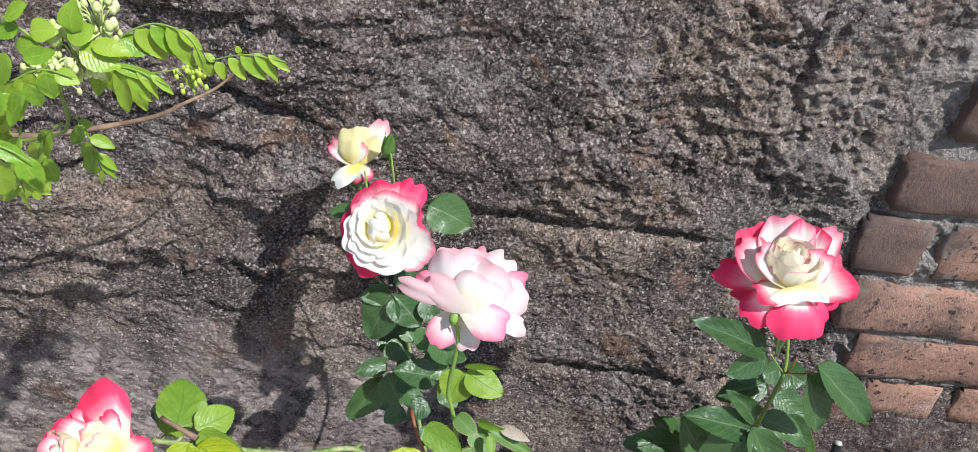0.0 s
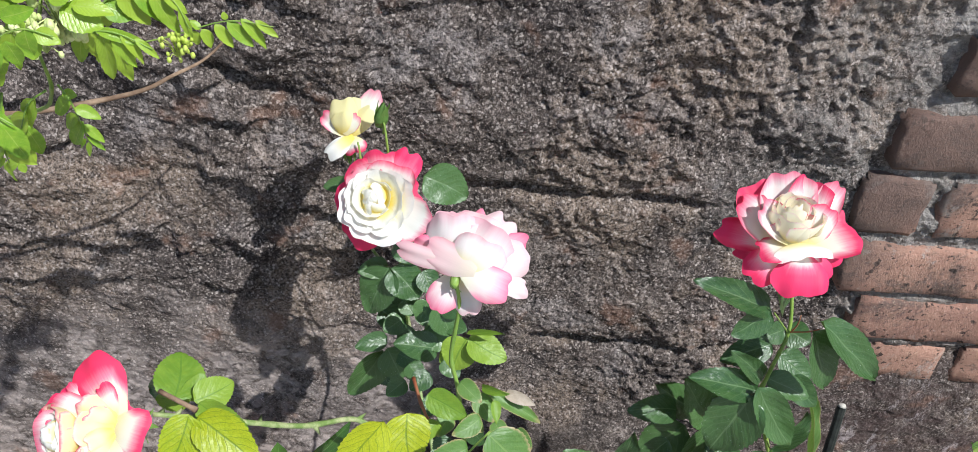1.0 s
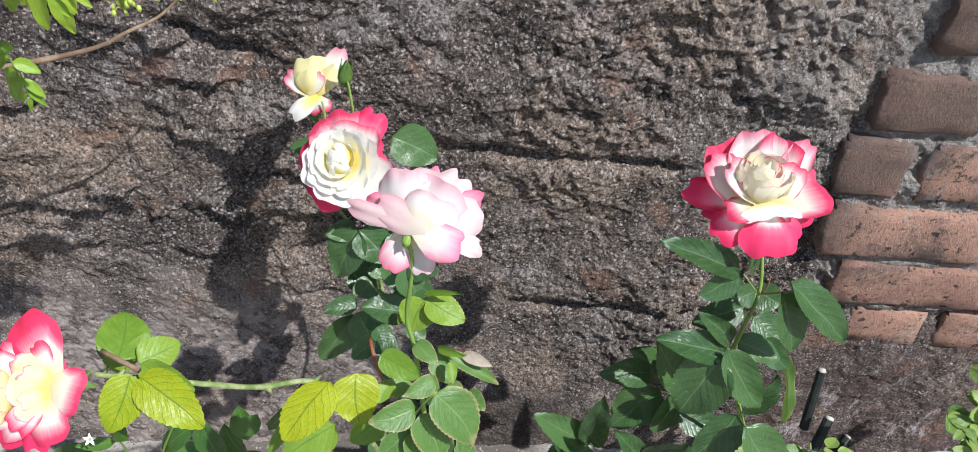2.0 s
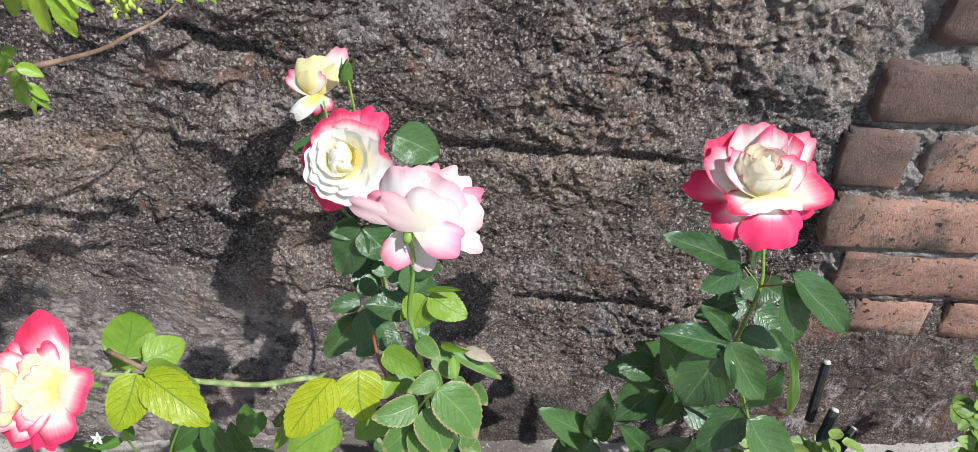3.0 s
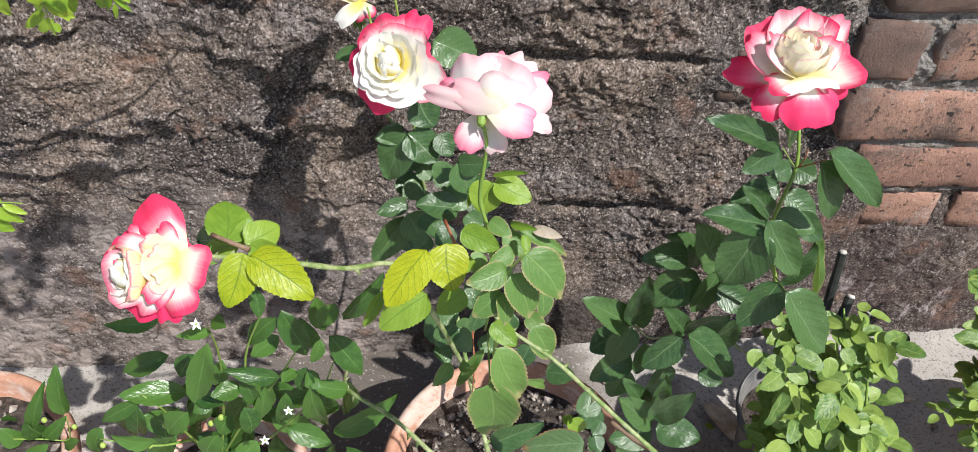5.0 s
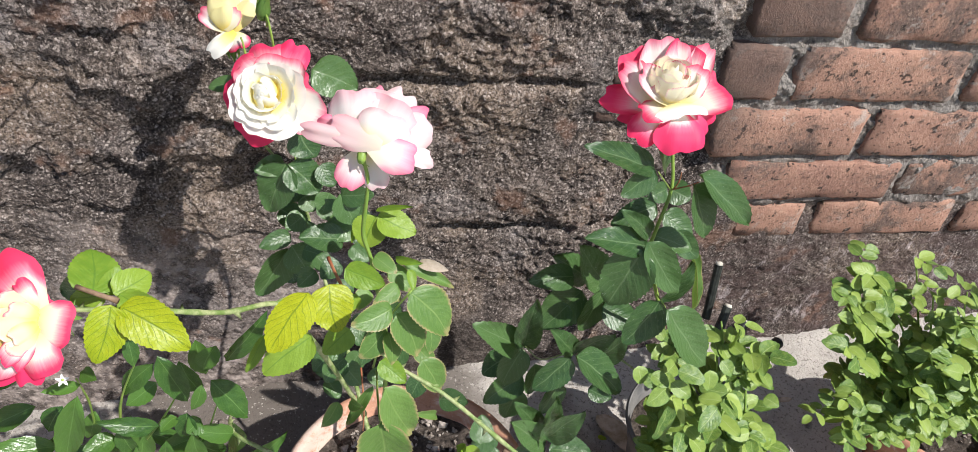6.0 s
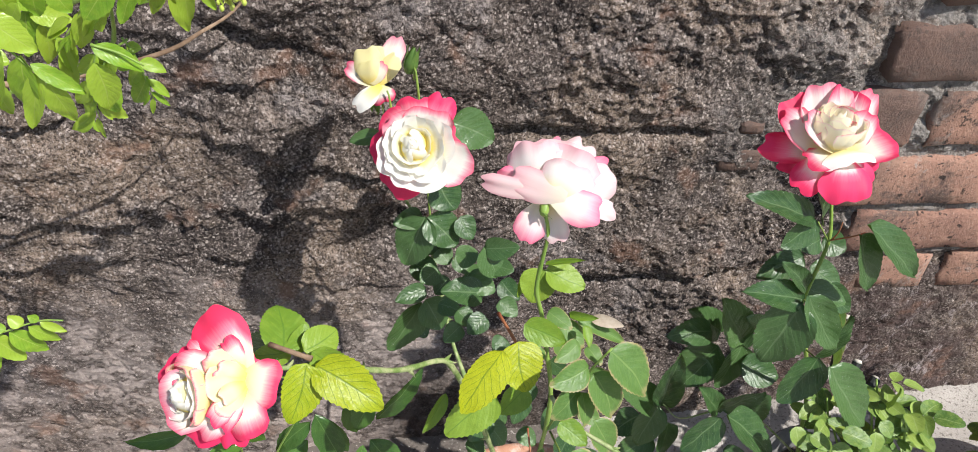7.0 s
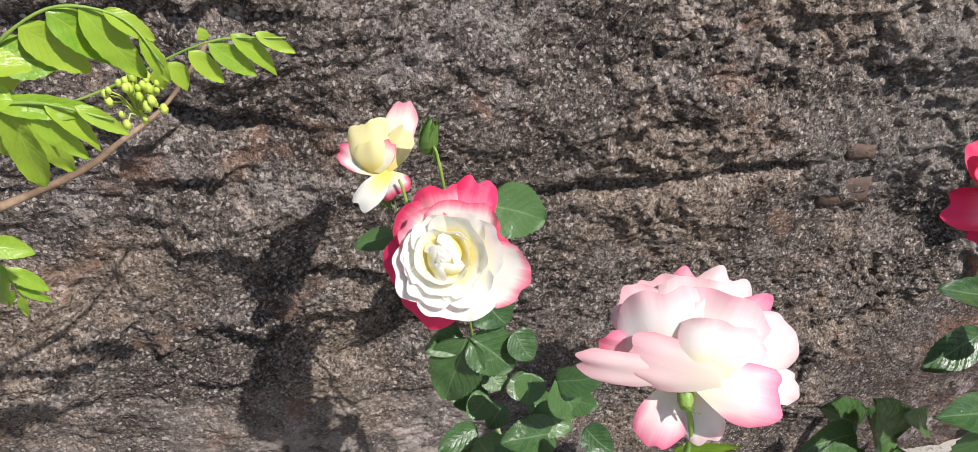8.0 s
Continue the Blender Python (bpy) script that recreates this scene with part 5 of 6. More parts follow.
cane(curry, "shoot", [(-0.282, 1.030, 0.695), (-0.149, 0.980, 0.748), (-0.098, 0.930, 0.794), (-0.079, 0.900, 0.840), (-0.058, 0.880, 0.875)], 0.0015, 0.0008, M_STALK, "green shoot")
cane(curry, "leaf_stalk", [(-0.100, 0.800, 0.880), (-0.091, 0.800, 0.875), (-0.086, 0.800, 0.864), (-0.078, 0.800, 0.852)], 0.0006, 0.00035, M_STALK)
leaf(curry, "curry", (-0.098, 0.800, 0.876), (-0.110, 0.800, 0.850), 0.012)
leaf(curry, "curry", (-0.092, 0.800, 0.870), (-0.101, 0.800, 0.841), 0.010)
leaf(curry, "curry", (-0.084, 0.800, 0.864), (-0.092, 0.800, 0.832), 0.010)
leaf(curry, "curry", (-0.080, 0.800, 0.857), (-0.091, 0.800, 0.831), 0.008)
leaf(curry, "curry", (-0.078, 0.800, 0.852), (-0.075, 0.800, 0.831), 0.009)
leaf(curry, "curry", (-0.092, 0.800, 0.881), (-0.078, 0.800, 0.865), 0.011)
leaf(curry, "curry", (-0.082, 0.800, 0.860), (-0.066, 0.800, 0.846), 0.006)
leaf(curry, "curry", (-0.096, 0.800, 0.878), (-0.100, 0.800, 0.889), 0.009)
cane(curry, "leaf_stalk", [(-0.074, 0.850, 0.842), (-0.083, 0.850, 0.816), (-0.084, 0.850, 0.802)], 0.0006, 0.00035, M_STALK)
leaf(curry, "curry", (-0.085, 0.850, 0.802), (-0.085, 0.850, 0.790), 0.003)
leaf(curry, "curry", (-0.085, 0.850, 0.805), (-0.098, 0.850, 0.796), 0.005)
leaf(curry, "curry", (-0.083, 0.850, 0.813), (-0.092, 0.850, 0.802), 0.006)
leaf(curry, "curry", (-0.082, 0.850, 0.812), (-0.072, 0.850, 0.800), 0.007)
leaf(curry, "curry", (-0.082, 0.850, 0.822), (-0.093, 0.850, 0.809), 0.007)
leaf(curry, "curry", (-0.080, 0.850, 0.824), (-0.074, 0.850, 0.805), 0.011)
leaf(curry, "curry", (-0.076, 0.850, 0.835), (-0.087, 0.850, 0.825), 0.007)
cane(curry, "leaf_stalk", [(-0.087, 0.920, 0.806), (-0.083, 0.920, 0.795), (-0.081, 0.920, 0.778), (-0.080, 0.920, 0.768)], 0.0006, 0.00035, M_STALK)
leaf(curry, "curry", (-0.086, 0.920, 0.801), (-0.079, 0.920, 0.799), 0.006)
leaf(curry, "curry", (-0.082, 0.920, 0.791), (-0.069, 0.920, 0.785), 0.007)
leaf(curry, "curry", (-0.083, 0.920, 0.797), (-0.094, 0.920, 0.787), 0.010)
leaf(curry, "curry", (-0.082, 0.920, 0.787), (-0.091, 0.920, 0.777), 0.007)
leaf(curry, "curry", (-0.080, 0.920, 0.782), (-0.093, 0.920, 0.764), 0.010)
leaf(curry, "curry", (-0.080, 0.920, 0.780), (-0.071, 0.920, 0.768), 0.005)
leaf(curry, "curry", (-0.080, 0.920, 0.772), (-0.072, 0.920, 0.762), 0.003)
leaf(curry, "curry", (-0.080, 0.920, 0.768), (-0.083, 0.920, 0.757), 0.003)
leaf(curry, "curry", (-0.081, 0.920, 0.770), (-0.088, 0.920, 0.763), 0.003)
cane(curry, "leaf_stalk", [(-0.068, 0.840, 0.867), (-0.076, 0.840, 0.857), (-0.082, 0.840, 0.850)], 0.0006, 0.00035, M_STALK)
leaf(curry, "curry", (-0.070, 0.840, 0.864), (-0.066, 0.840, 0.851), 0.008)
leaf(curry, "curry", (-0.073, 0.840, 0.861), (-0.077, 0.840, 0.842), 0.008)
leaf(curry, "curry", (-0.078, 0.840, 0.858), (-0.090, 0.840, 0.851), 0.005)
leaf(curry, "curry", (-0.080, 0.840, 0.854), (-0.091, 0.840, 0.848), 0.003)
leaf(curry, "curry", (-0.081, 0.840, 0.850), (-0.088, 0.840, 0.842), 0.002)
leaf(curry, "curry", (-0.078, 0.840, 0.854), (-0.081, 0.840, 0.842), 0.003)
leaf(curry, "curry", (-0.080, 0.840, 0.851), (-0.084, 0.840, 0.842), 0.002)
leaf(curry, "curry", (-0.067, 0.840, 0.867), (-0.061, 0.840, 0.859), 0.009)
cane(curry, "leaf_stalk", [(-0.104, 0.820, 0.884), (-0.087, 0.820, 0.880), (-0.075, 0.820, 0.882)], 0.0006, 0.00035, M_STALK)
leaf(curry, "curry", (-0.093, 0.820, 0.881), (-0.091, 0.820, 0.870), 0.009)
leaf(curry, "curry", (-0.080, 0.820, 0.881), (-0.082, 0.820, 0.869), 0.009)
leaf(curry, "curry", (-0.087, 0.820, 0.875), (-0.094, 0.820, 0.867), 0.006)
leaf(curry, "curry", (-0.099, 0.820, 0.881), (-0.099, 0.820, 0.872), 0.008)
leaf(curry, "curry", (-0.058, 0.820, 0.878), (-0.055, 0.820, 0.869), 0.007)
leaf(curry, "curry", (-0.073, 0.820, 0.881), (-0.069, 0.820, 0.870), 0.008)
leaf(curry, "curry", (-0.103, 0.820, 0.881), (-0.110, 0.820, 0.871), 0.008)
cane(curry, "leaf_stalk", [(-0.065, 0.950, 0.827), (-0.062, 0.950, 0.817), (-0.059, 0.950, 0.803)], 0.0006, 0.00035, M_STALK)
leaf(curry, "curry", (-0.064, 0.950, 0.819), (-0.059, 0.950, 0.790), 0.009)
leaf(curry, "curry", (-0.058, 0.950, 0.820), (-0.054, 0.950, 0.804), 0.007)
leaf(curry, "curry", (-0.072, 0.950, 0.825), (-0.083, 0.950, 0.810), 0.008)
leaf(curry, "curry", (-0.065, 0.950, 0.824), (-0.079, 0.950, 0.802), 0.008)
cane(curry, "leaf_stalk", [(-0.098, 1.000, 0.786), (-0.055, 1.000, 0.795), (-0.013, 1.000, 0.808), (0.017, 1.000, 0.805)], 0.0006, 0.00035, M_STALK)
leaf(curry, "curry", (-0.029, 1.000, 0.802), (-0.024, 1.000, 0.789), 0.007)
leaf(curry, "curry", (-0.020, 1.000, 0.806), (-0.011, 1.000, 0.790), 0.007)
leaf(curry, "curry", (-0.012, 1.000, 0.808), (0.002, 1.000, 0.791), 0.008)
leaf(curry, "curry", (-0.003, 1.000, 0.810), (0.012, 1.000, 0.790), 0.007)
leaf(curry, "curry", (0.006, 1.000, 0.809), (0.019, 1.000, 0.798), 0.005)
leaf(curry, "curry", (-0.030, 1.000, 0.802), (-0.035, 1.000, 0.808), 0.005)
leaf(curry, "curry", (-0.013, 1.000, 0.809), (-0.013, 1.000, 0.814), 0.004)
leaf(curry, "curry", (-0.034, 1.000, 0.801), (-0.034, 1.000, 0.790), 0.006)
cane(curry, "leaf_stalk", [(-0.066, 0.940, 0.839), (-0.053, 0.940, 0.850), (-0.036, 0.940, 0.856), (-0.020, 0.940, 0.849), (-0.014, 0.940, 0.832)], 0.0006, 0.00035, M_STALK)
leaf(curry, "curry", (-0.059, 0.940, 0.846), (-0.043, 0.940, 0.838), 0.012)
leaf(curry, "curry", (-0.049, 0.940, 0.852), (-0.035, 0.940, 0.834), 0.011)
leaf(curry, "curry", (-0.040, 0.940, 0.855), (-0.026, 0.940, 0.836), 0.010)
leaf(curry, "curry", (-0.031, 0.940, 0.855), (-0.020, 0.940, 0.829), 0.009)
leaf(curry, "curry", (-0.025, 0.940, 0.853), (-0.013, 0.940, 0.842), 0.006)
leaf(curry, "curry", (-0.018, 0.940, 0.843), (-0.013, 0.940, 0.826), 0.005)
leaf(curry, "curry", (-0.061, 0.940, 0.843), (-0.058, 0.940, 0.832), 0.010)
cane(curry, "leaf_stalk", [(-0.057, 0.900, 0.849), (-0.038, 0.900, 0.849), (-0.020, 0.900, 0.840)], 0.0006, 0.00035, M_STALK)
leaf(curry, "curry", (-0.049, 0.900, 0.849), (-0.050, 0.900, 0.832), 0.009)
leaf(curry, "curry", (-0.044, 0.900, 0.849), (-0.047, 0.900, 0.819), 0.008)
leaf(curry, "curry", (-0.039, 0.900, 0.848), (-0.031, 0.900, 0.829), 0.006)
leaf(curry, "curry", (-0.035, 0.900, 0.848), (-0.025, 0.900, 0.832), 0.005)
leaf(curry, "curry", (-0.028, 0.900, 0.846), (-0.018, 0.900, 0.835), 0.004)
leaf(curry, "curry", (-0.054, 0.900, 0.848), (-0.060, 0.900, 0.831), 0.008)
leaf(curry, "curry", (-0.047, 0.900, 0.850), (-0.023, 0.900, 0.844), 0.006)
cane(curry, "leaf_stalk", [(-0.071, 0.880, 0.826), (-0.083, 0.880, 0.817), (-0.093, 0.880, 0.797), (-0.101, 0.880, 0.776)], 0.0006, 0.00035, M_STALK)
leaf(curry, "curry", (-0.099, 0.880, 0.780), (-0.098, 0.880, 0.774), 0.004)
leaf(curry, "curry", (-0.099, 0.880, 0.782), (-0.111, 0.880, 0.775), 0.006)
leaf(curry, "curry", (-0.085, 0.880, 0.813), (-0.100, 0.880, 0.793), 0.010)
leaf(curry, "curry", (-0.089, 0.880, 0.805), (-0.085, 0.880, 0.785), 0.009)
leaf(curry, "curry", (-0.078, 0.880, 0.821), (-0.092, 0.880, 0.801), 0.010)
leaf(curry, "curry", (-0.093, 0.880, 0.793), (-0.090, 0.880, 0.781), 0.005)
cane(curry, "leaf_stalk", [(-0.058, 0.800, 0.867), (-0.049, 0.800, 0.863), (-0.041, 0.800, 0.857)], 0.0006, 0.00035, M_STALK)
leaf(curry, "curry", (-0.058, 0.800, 0.866), (-0.041, 0.800, 0.856), 0.007)
leaf(curry, "curry", (-0.059, 0.800, 0.859), (-0.058, 0.800, 0.836), 0.011)
leaf(curry, "curry", (-0.035, 0.800, 0.892), (-0.045, 0.800, 0.875), 0.007)
leaf(curry, "curry", (-0.032, 0.800, 0.895), (-0.030, 0.800, 0.884), 0.007)
leaf(curry, "curry", (-0.044, 0.800, 0.892), (-0.057, 0.800, 0.877), 0.010)
leaf(curry, "curry", (-0.023, 0.800, 0.900), (-0.024, 0.800, 0.889), 0.007)
cane(curry, "leaf_stalk", [(-0.058, 0.830, 0.878), (-0.043, 0.830, 0.885), (-0.030, 0.830, 0.882)], 0.0006, 0.00035, M_STALK)
leaf(curry, "curry", (-0.052, 0.830, 0.881), (-0.071, 0.830, 0.855), 0.006)
leaf(curry, "curry", (-0.047, 0.830, 0.884), (-0.052, 0.830, 0.864), 0.008)
leaf(curry, "curry", (-0.041, 0.830, 0.885), (-0.041, 0.830, 0.871), 0.009)
leaf(curry, "curry", (-0.057, 0.830, 0.878), (-0.071, 0.830, 0.862), 0.006)
leaf(curry, "curry", (-0.038, 0.830, 0.883), (-0.028, 0.830, 0.880), 0.007)
leaf(curry, "curry", (-0.056, 0.830, 0.892), (-0.064, 0.830, 0.876), 0.009)
leaf(curry, "curry", (-0.049, 0.830, 0.890), (-0.035, 0.830, 0.894), 0.007)
cane(curry, "leaf_stalk", [(-0.055, 0.860, 0.878), (-0.063, 0.860, 0.887), (-0.072, 0.860, 0.895)], 0.0006, 0.00035, M_STALK)
leaf(curry, "curry", (-0.058, 0.860, 0.882), (-0.071, 0.860, 0.880), 0.009)
leaf(curry, "curry", (-0.061, 0.860, 0.887), (-0.049, 0.860, 0.889), 0.010)
leaf(curry, "curry", (-0.065, 0.860, 0.889), (-0.078, 0.860, 0.886), 0.010)
leaf(curry, "curry", (-0.070, 0.860, 0.894), (-0.059, 0.860, 0.901), 0.010)
leaf(curry, "curry", (-0.044, 0.860, 0.885), (-0.032, 0.860, 0.891), 0.010)
leaf(curry, "curry", (-0.040, 0.860, 0.880), (-0.023, 0.860, 0.872), 0.013)
leaf(curry, "curry", (-0.034, 0.860, 0.882), (-0.017, 0.860, 0.880), 0.008)
leaf(curry, "curry", (-0.041, 0.860, 0.888), (-0.038, 0.860, 0.903), 0.010)
leaf(curry, "curry", (-0.058, 0.860, 0.875), (-0.070, 0.860, 0.863), 0.009)
flower_head(curry, (-0.047, 0.870, 0.874), 0.016, 40, 145, M_CREAM)
flower_head(curry, (-0.059, 0.860, 0.868), 0.011, 26, 95, M_CREAM)
flower_head(curry, (-0.055, 0.865, 0.862), 0.011, 26, 120, M_CREAM)
flower_head(curry, (-0.038, 0.880, 0.886), 0.014, 34, 178, M_CREAM)
flower_head(curry, (-0.040, 0.980, 0.799), 0.011, 30, 322, M_BUDS)
flower_head(curry, (-0.047, 0.880, 0.863), 0.010, 22, 165, M_CREAM)
cane(curry, "leaf_stalk", [(-0.114, 0.860, 0.863), (-0.100, 0.860, 0.850), (-0.092, 0.860, 0.832)], 0.0006, 0.00035, M_STALK)
leaf(curry, "curry", (-0.109, 0.860, 0.858), (-0.118, 0.860, 0.839), 0.010)
leaf(curry, "curry", (-0.103, 0.860, 0.853), (-0.109, 0.860, 0.830), 0.010)
leaf(curry, "curry", (-0.098, 0.860, 0.847), (-0.100, 0.860, 0.824), 0.009)
leaf(curry, "curry", (-0.094, 0.860, 0.839), (-0.090, 0.860, 0.820), 0.008)
leaf(curry, "curry", (-0.102, 0.860, 0.852), (-0.085, 0.860, 0.847), 0.009)
leaf(curry, "curry", (-0.107, 0.860, 0.856), (-0.092, 0.860, 0.859), 0.009)
leaf(curry, "curry", (-0.093, 0.860, 0.834), (-0.094, 0.860, 0.811), 0.007)
cane(curry, "leaf_stalk", [(-0.125, 0.830, 0.860), (-0.116, 0.830, 0.851), (-0.112, 0.830, 0.834)], 0.0006, 0.00035, M_STALK)
leaf(curry, "curry", (-0.117, 0.830, 0.854), (-0.129, 0.830, 0.834), 0.010)
leaf(curry, "curry", (-0.114, 0.830, 0.843), (-0.119, 0.830, 0.821), 0.009)
leaf(curry, "curry", (-0.116, 0.830, 0.852), (-0.104, 0.830, 0.844), 0.009)
leaf(curry, "curry", (-0.113, 0.830, 0.836), (-0.113, 0.830, 0.817), 0.008)
cane(curry, "leaf_stalk", [(-0.202, 0.800, 0.689), (-0.169, 0.800, 0.706), (-0.144, 0.800, 0.714), (-0.125, 0.800, 0.720), (-0.114, 0.800, 0.719)], 0.0006, 0.00035, M_STALK)
leaf(curry, "curry", (-0.142, 0.800, 0.715), (-0.149, 0.800, 0.721), 0.005)
leaf(curry, "curry", (-0.133, 0.800, 0.718), (-0.138, 0.800, 0.724), 0.006)
leaf(curry, "curry", (-0.125, 0.800, 0.720), (-0.129, 0.800, 0.724), 0.004)
leaf(curry, "curry", (-0.151, 0.800, 0.712), (-0.140, 0.800, 0.693), 0.010)
leaf(curry, "curry", (-0.141, 0.800, 0.714), (-0.128, 0.800, 0.696), 0.009)
leaf(curry, "curry", (-0.131, 0.800, 0.717), (-0.120, 0.800, 0.703), 0.006)
leaf(curry, "curry", (-0.125, 0.800, 0.719), (-0.115, 0.800, 0.711), 0.004)
leaf(curry, "curry", (-0.162, 0.800, 0.707), (-0.155, 0.800, 0.686), 0.013)
leaf(curry, "curry", (-0.175, 0.800, 0.700), (-0.173, 0.800, 0.666), 0.014)
leaf(curry, "curry", (-0.165, 0.800, 0.710), (-0.161, 0.800, 0.727), 0.010)

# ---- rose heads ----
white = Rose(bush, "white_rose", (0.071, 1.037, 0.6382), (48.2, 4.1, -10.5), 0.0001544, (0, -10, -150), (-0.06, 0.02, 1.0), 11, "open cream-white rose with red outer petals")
white.petal(P_RED, (20, 20, -110), (-130, -262, -95), 125, 0.05, 0.5, -0.12)
white.petal(P_RED, (-10, 10, -110), (-272, -35, -100), 110, 0.06, 0.6, -0.10)
white.petal(P_RED, (20, 30, -110), (105, 305, -95), 92, 0.05, 0.5, -0.08)
white.petal(P_HALF, (0, 30, -105), (-85, 268, -80), 120, 0.05, 0.6, -0.10)
white.petal(P_HALF, (0, 20, -105), (-215, 165, -80), 105, 0.06, 0.6, -0.10)
white.petal(P_HALF, (20, 0, -105), (205, 75, -70), 100, 0.06, 0.6, -0.08)
white.petal(P_TIPPED, (20, -10, -95), (282, -105, -40), 122, -0.03, -0.2, -0.08)
white.petal(P_WHITE, (0, -10, -90), (-222, -90, -30), 118, -0.05, -0.5, -0.06)
white.petal(P_WHITE, (10, -20, -90), (15, -240, -10), 150, -0.06, -0.5, -0.06)
white.petal(P_TIPPED, (10, 20, -90), (45, 215, -30), 140, -0.06, -0.6, -0.05)
white.petal(P_TIPPED, (0, 10, -90), (-175, 135, -25), 112, -0.06, -0.6, -0.06)
white.petal(P_CREAM, (10, 0, -85), (185, 45, 0), 120, -0.10, -0.8, -0.05)
white.petal(P_CREAM, (0, -20, -80), (95, -165, 10), 110, -0.10, -0.8, -0.05)
white.petal(P_CREAM, (-10, -20, -80), (-125, -160, 5), 105, -0.10, -0.8, -0.05)
white.petal(P_CREAM, (-20, 0, -80), (-190, 0, 0), 105, -0.10, -0.8, -0.05)
white.petal(P_CREAM, (-10, 10, -80), (-110, 135, 5), 100, -0.10, -0.8, -0.05)
white.petal(P_CREAM, (0, 10, -80), (30, 165, 5), 115, -0.10, -0.8, -0.05)
white.ring(P_CREAM, (-20, 5, -80), 5, 30, 50, 142, 15, 88, 122, 0.7, 0.02, 0.06)
white.ring(P_CREAM, (-24, 5, -80), 4, 10, 45, 100, 20, 106, 98, 0.9, 0.02, 0.08)
white.heart(P_CREAM, (-25, 0, -70), 4, 70, 40, 104, 62, 15)
white.heart(P_CREAM, (-25, 0, -75), 3, 40, 50, 116, 40, 70)
white.sepals(20, -70)

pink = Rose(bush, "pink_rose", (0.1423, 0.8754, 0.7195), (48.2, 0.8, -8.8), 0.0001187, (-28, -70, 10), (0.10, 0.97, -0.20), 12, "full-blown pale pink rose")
pink.petal(P_ROSY, (-45, -70, -50), (-125, -275, -70), 85, 0.03, 0.38, -0.05, frill=0.16)
pink.petal(P_PINK, (-15, -70, -50), (60, -275, -75), 72, 0.025, 0.3, -0.05, frill=0.16)
pink.petal(P_PINK, (-20, -40, -40), (-70, 270, -150), 110, 0.05, 0.6, 0.02)
pink.petal(P_PINK, (-20, -40, -40), (190, 258, -140), 115, 0.05, 0.6, 0.02)
pink.petal(P_ROSY, (0, -40, -60), (300, 165, -140), 70, 0.03, 0.6, 0.05, frill=0.25)
pink.petal(P_ROSY, (0, -40, -60), (70, 275, -200), 100, 0.03, 0.6, 0.05)
pink.petal(P_PINK, (-30, -30, -20), (-175, 235, -90), 105, 0.06, 0.68, 0.03)
pink.petal(P_PINK, (-10, -30, 0), (85, 255, -70), 150, 0.06, 0.6, 0.03)
pink.petal(P_PINK, (20, -40, 0), (322, 85, -10), 112, 0.06, 0.68, 0.02)
pink.petal(P_PINK, (0, -40, 20), (125, 215, 25), 168, 0.06, 0.5, 0.06, (0.05, 0.1, 1), 0.2)
pink.petal(P_PINK, (-50, -20, 25), (-100, 240, 10), 150, 0.06, 0.55, 0.07, (-0.2, 0.1, 1), 0.2)
pink.petal(P_ROSY, (-30, -20, -20), (-290, 55, -40), 75, 0.025, 0.45, -0.05, (0, -0.3, 1), 0.16)
pink.petal(P_PINK, (25, -55, 55), (120, 130, 75), 142, 0.06, 0.55, 0.07, (0.1, -0.05, 1), 0.22)
pink.petal(P_DUSKY, (-20, -30, 45), (-365, 22, 5), 56, 0.03, 0.4, -0.06, (0.1, -0.3, 1), 0.2)
pink.petal(P_DUSKY, (70, -45, 70), (-215, 48, 35), 86, 0.02, 0.35, -0.05, (0.15, -0.3, 1), 0.18)
pink.petal(P_PINK, (100, -45, 20), (345, -105, -30), 62, 0.06, 0.68, -0.10, (0.1, 0.3, 1), 0.18)
pink.petal(P_ROSY, (5, -50, 45), (250, -125, 80), 96, 0.05, 0.45, -0.10, (0.1, 0.1, 1), 0.22)
pink.ring(P_PINK, (-10, 0, -70), 5, 30, 60, 120, 0, 205, 100, 1.0, 0.02)
pink.sepals(200, -125, 0.011, 3)

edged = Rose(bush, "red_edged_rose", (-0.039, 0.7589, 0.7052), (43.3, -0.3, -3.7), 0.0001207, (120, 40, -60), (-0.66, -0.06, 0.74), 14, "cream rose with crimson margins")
edged.petal(P_RED, (60, 10, -30), (-120, -205, -40), 105, 0.03, 0.4, -0.08)
edged.petal(P_RED, (20, 20, -40), (-248, 45, -50), 118, 0.03, 0.4, -0.06)
edged.petal(P_RED, (40, 40, -40), (-185, 140, -55), 85, 0.03, 0.5, -0.06)
edged.petal(P_TIPPED, (20, 60, -30), (-118, 205, -25), 34, 0.04, 0.8, 0.05)
edged.petal(P_RED, (80, 60, -30), (160, 122, -45), 62, 0.04, 0.6, -0.06)
edged.petal(P_RED, (75, 10, -15), (58, -236, -25), 70, 0.05, 0.7, -0.06, frill=0.2)
edged.petal(P_STREAK, (118, 85, -20), (-62, 322, -20), 108, 0.04, 0.4, -0.10, frill=0.10)
edged.petal(P_HALF, (105, 80, -5), (38, 215, 10), 44, 0.06, 0.8, 0.05)
edged.petal(P_HALF, (85, 10, 5), (140, -195, 5), 86, 0.06, 0.7, -0.06, frill=0.18)
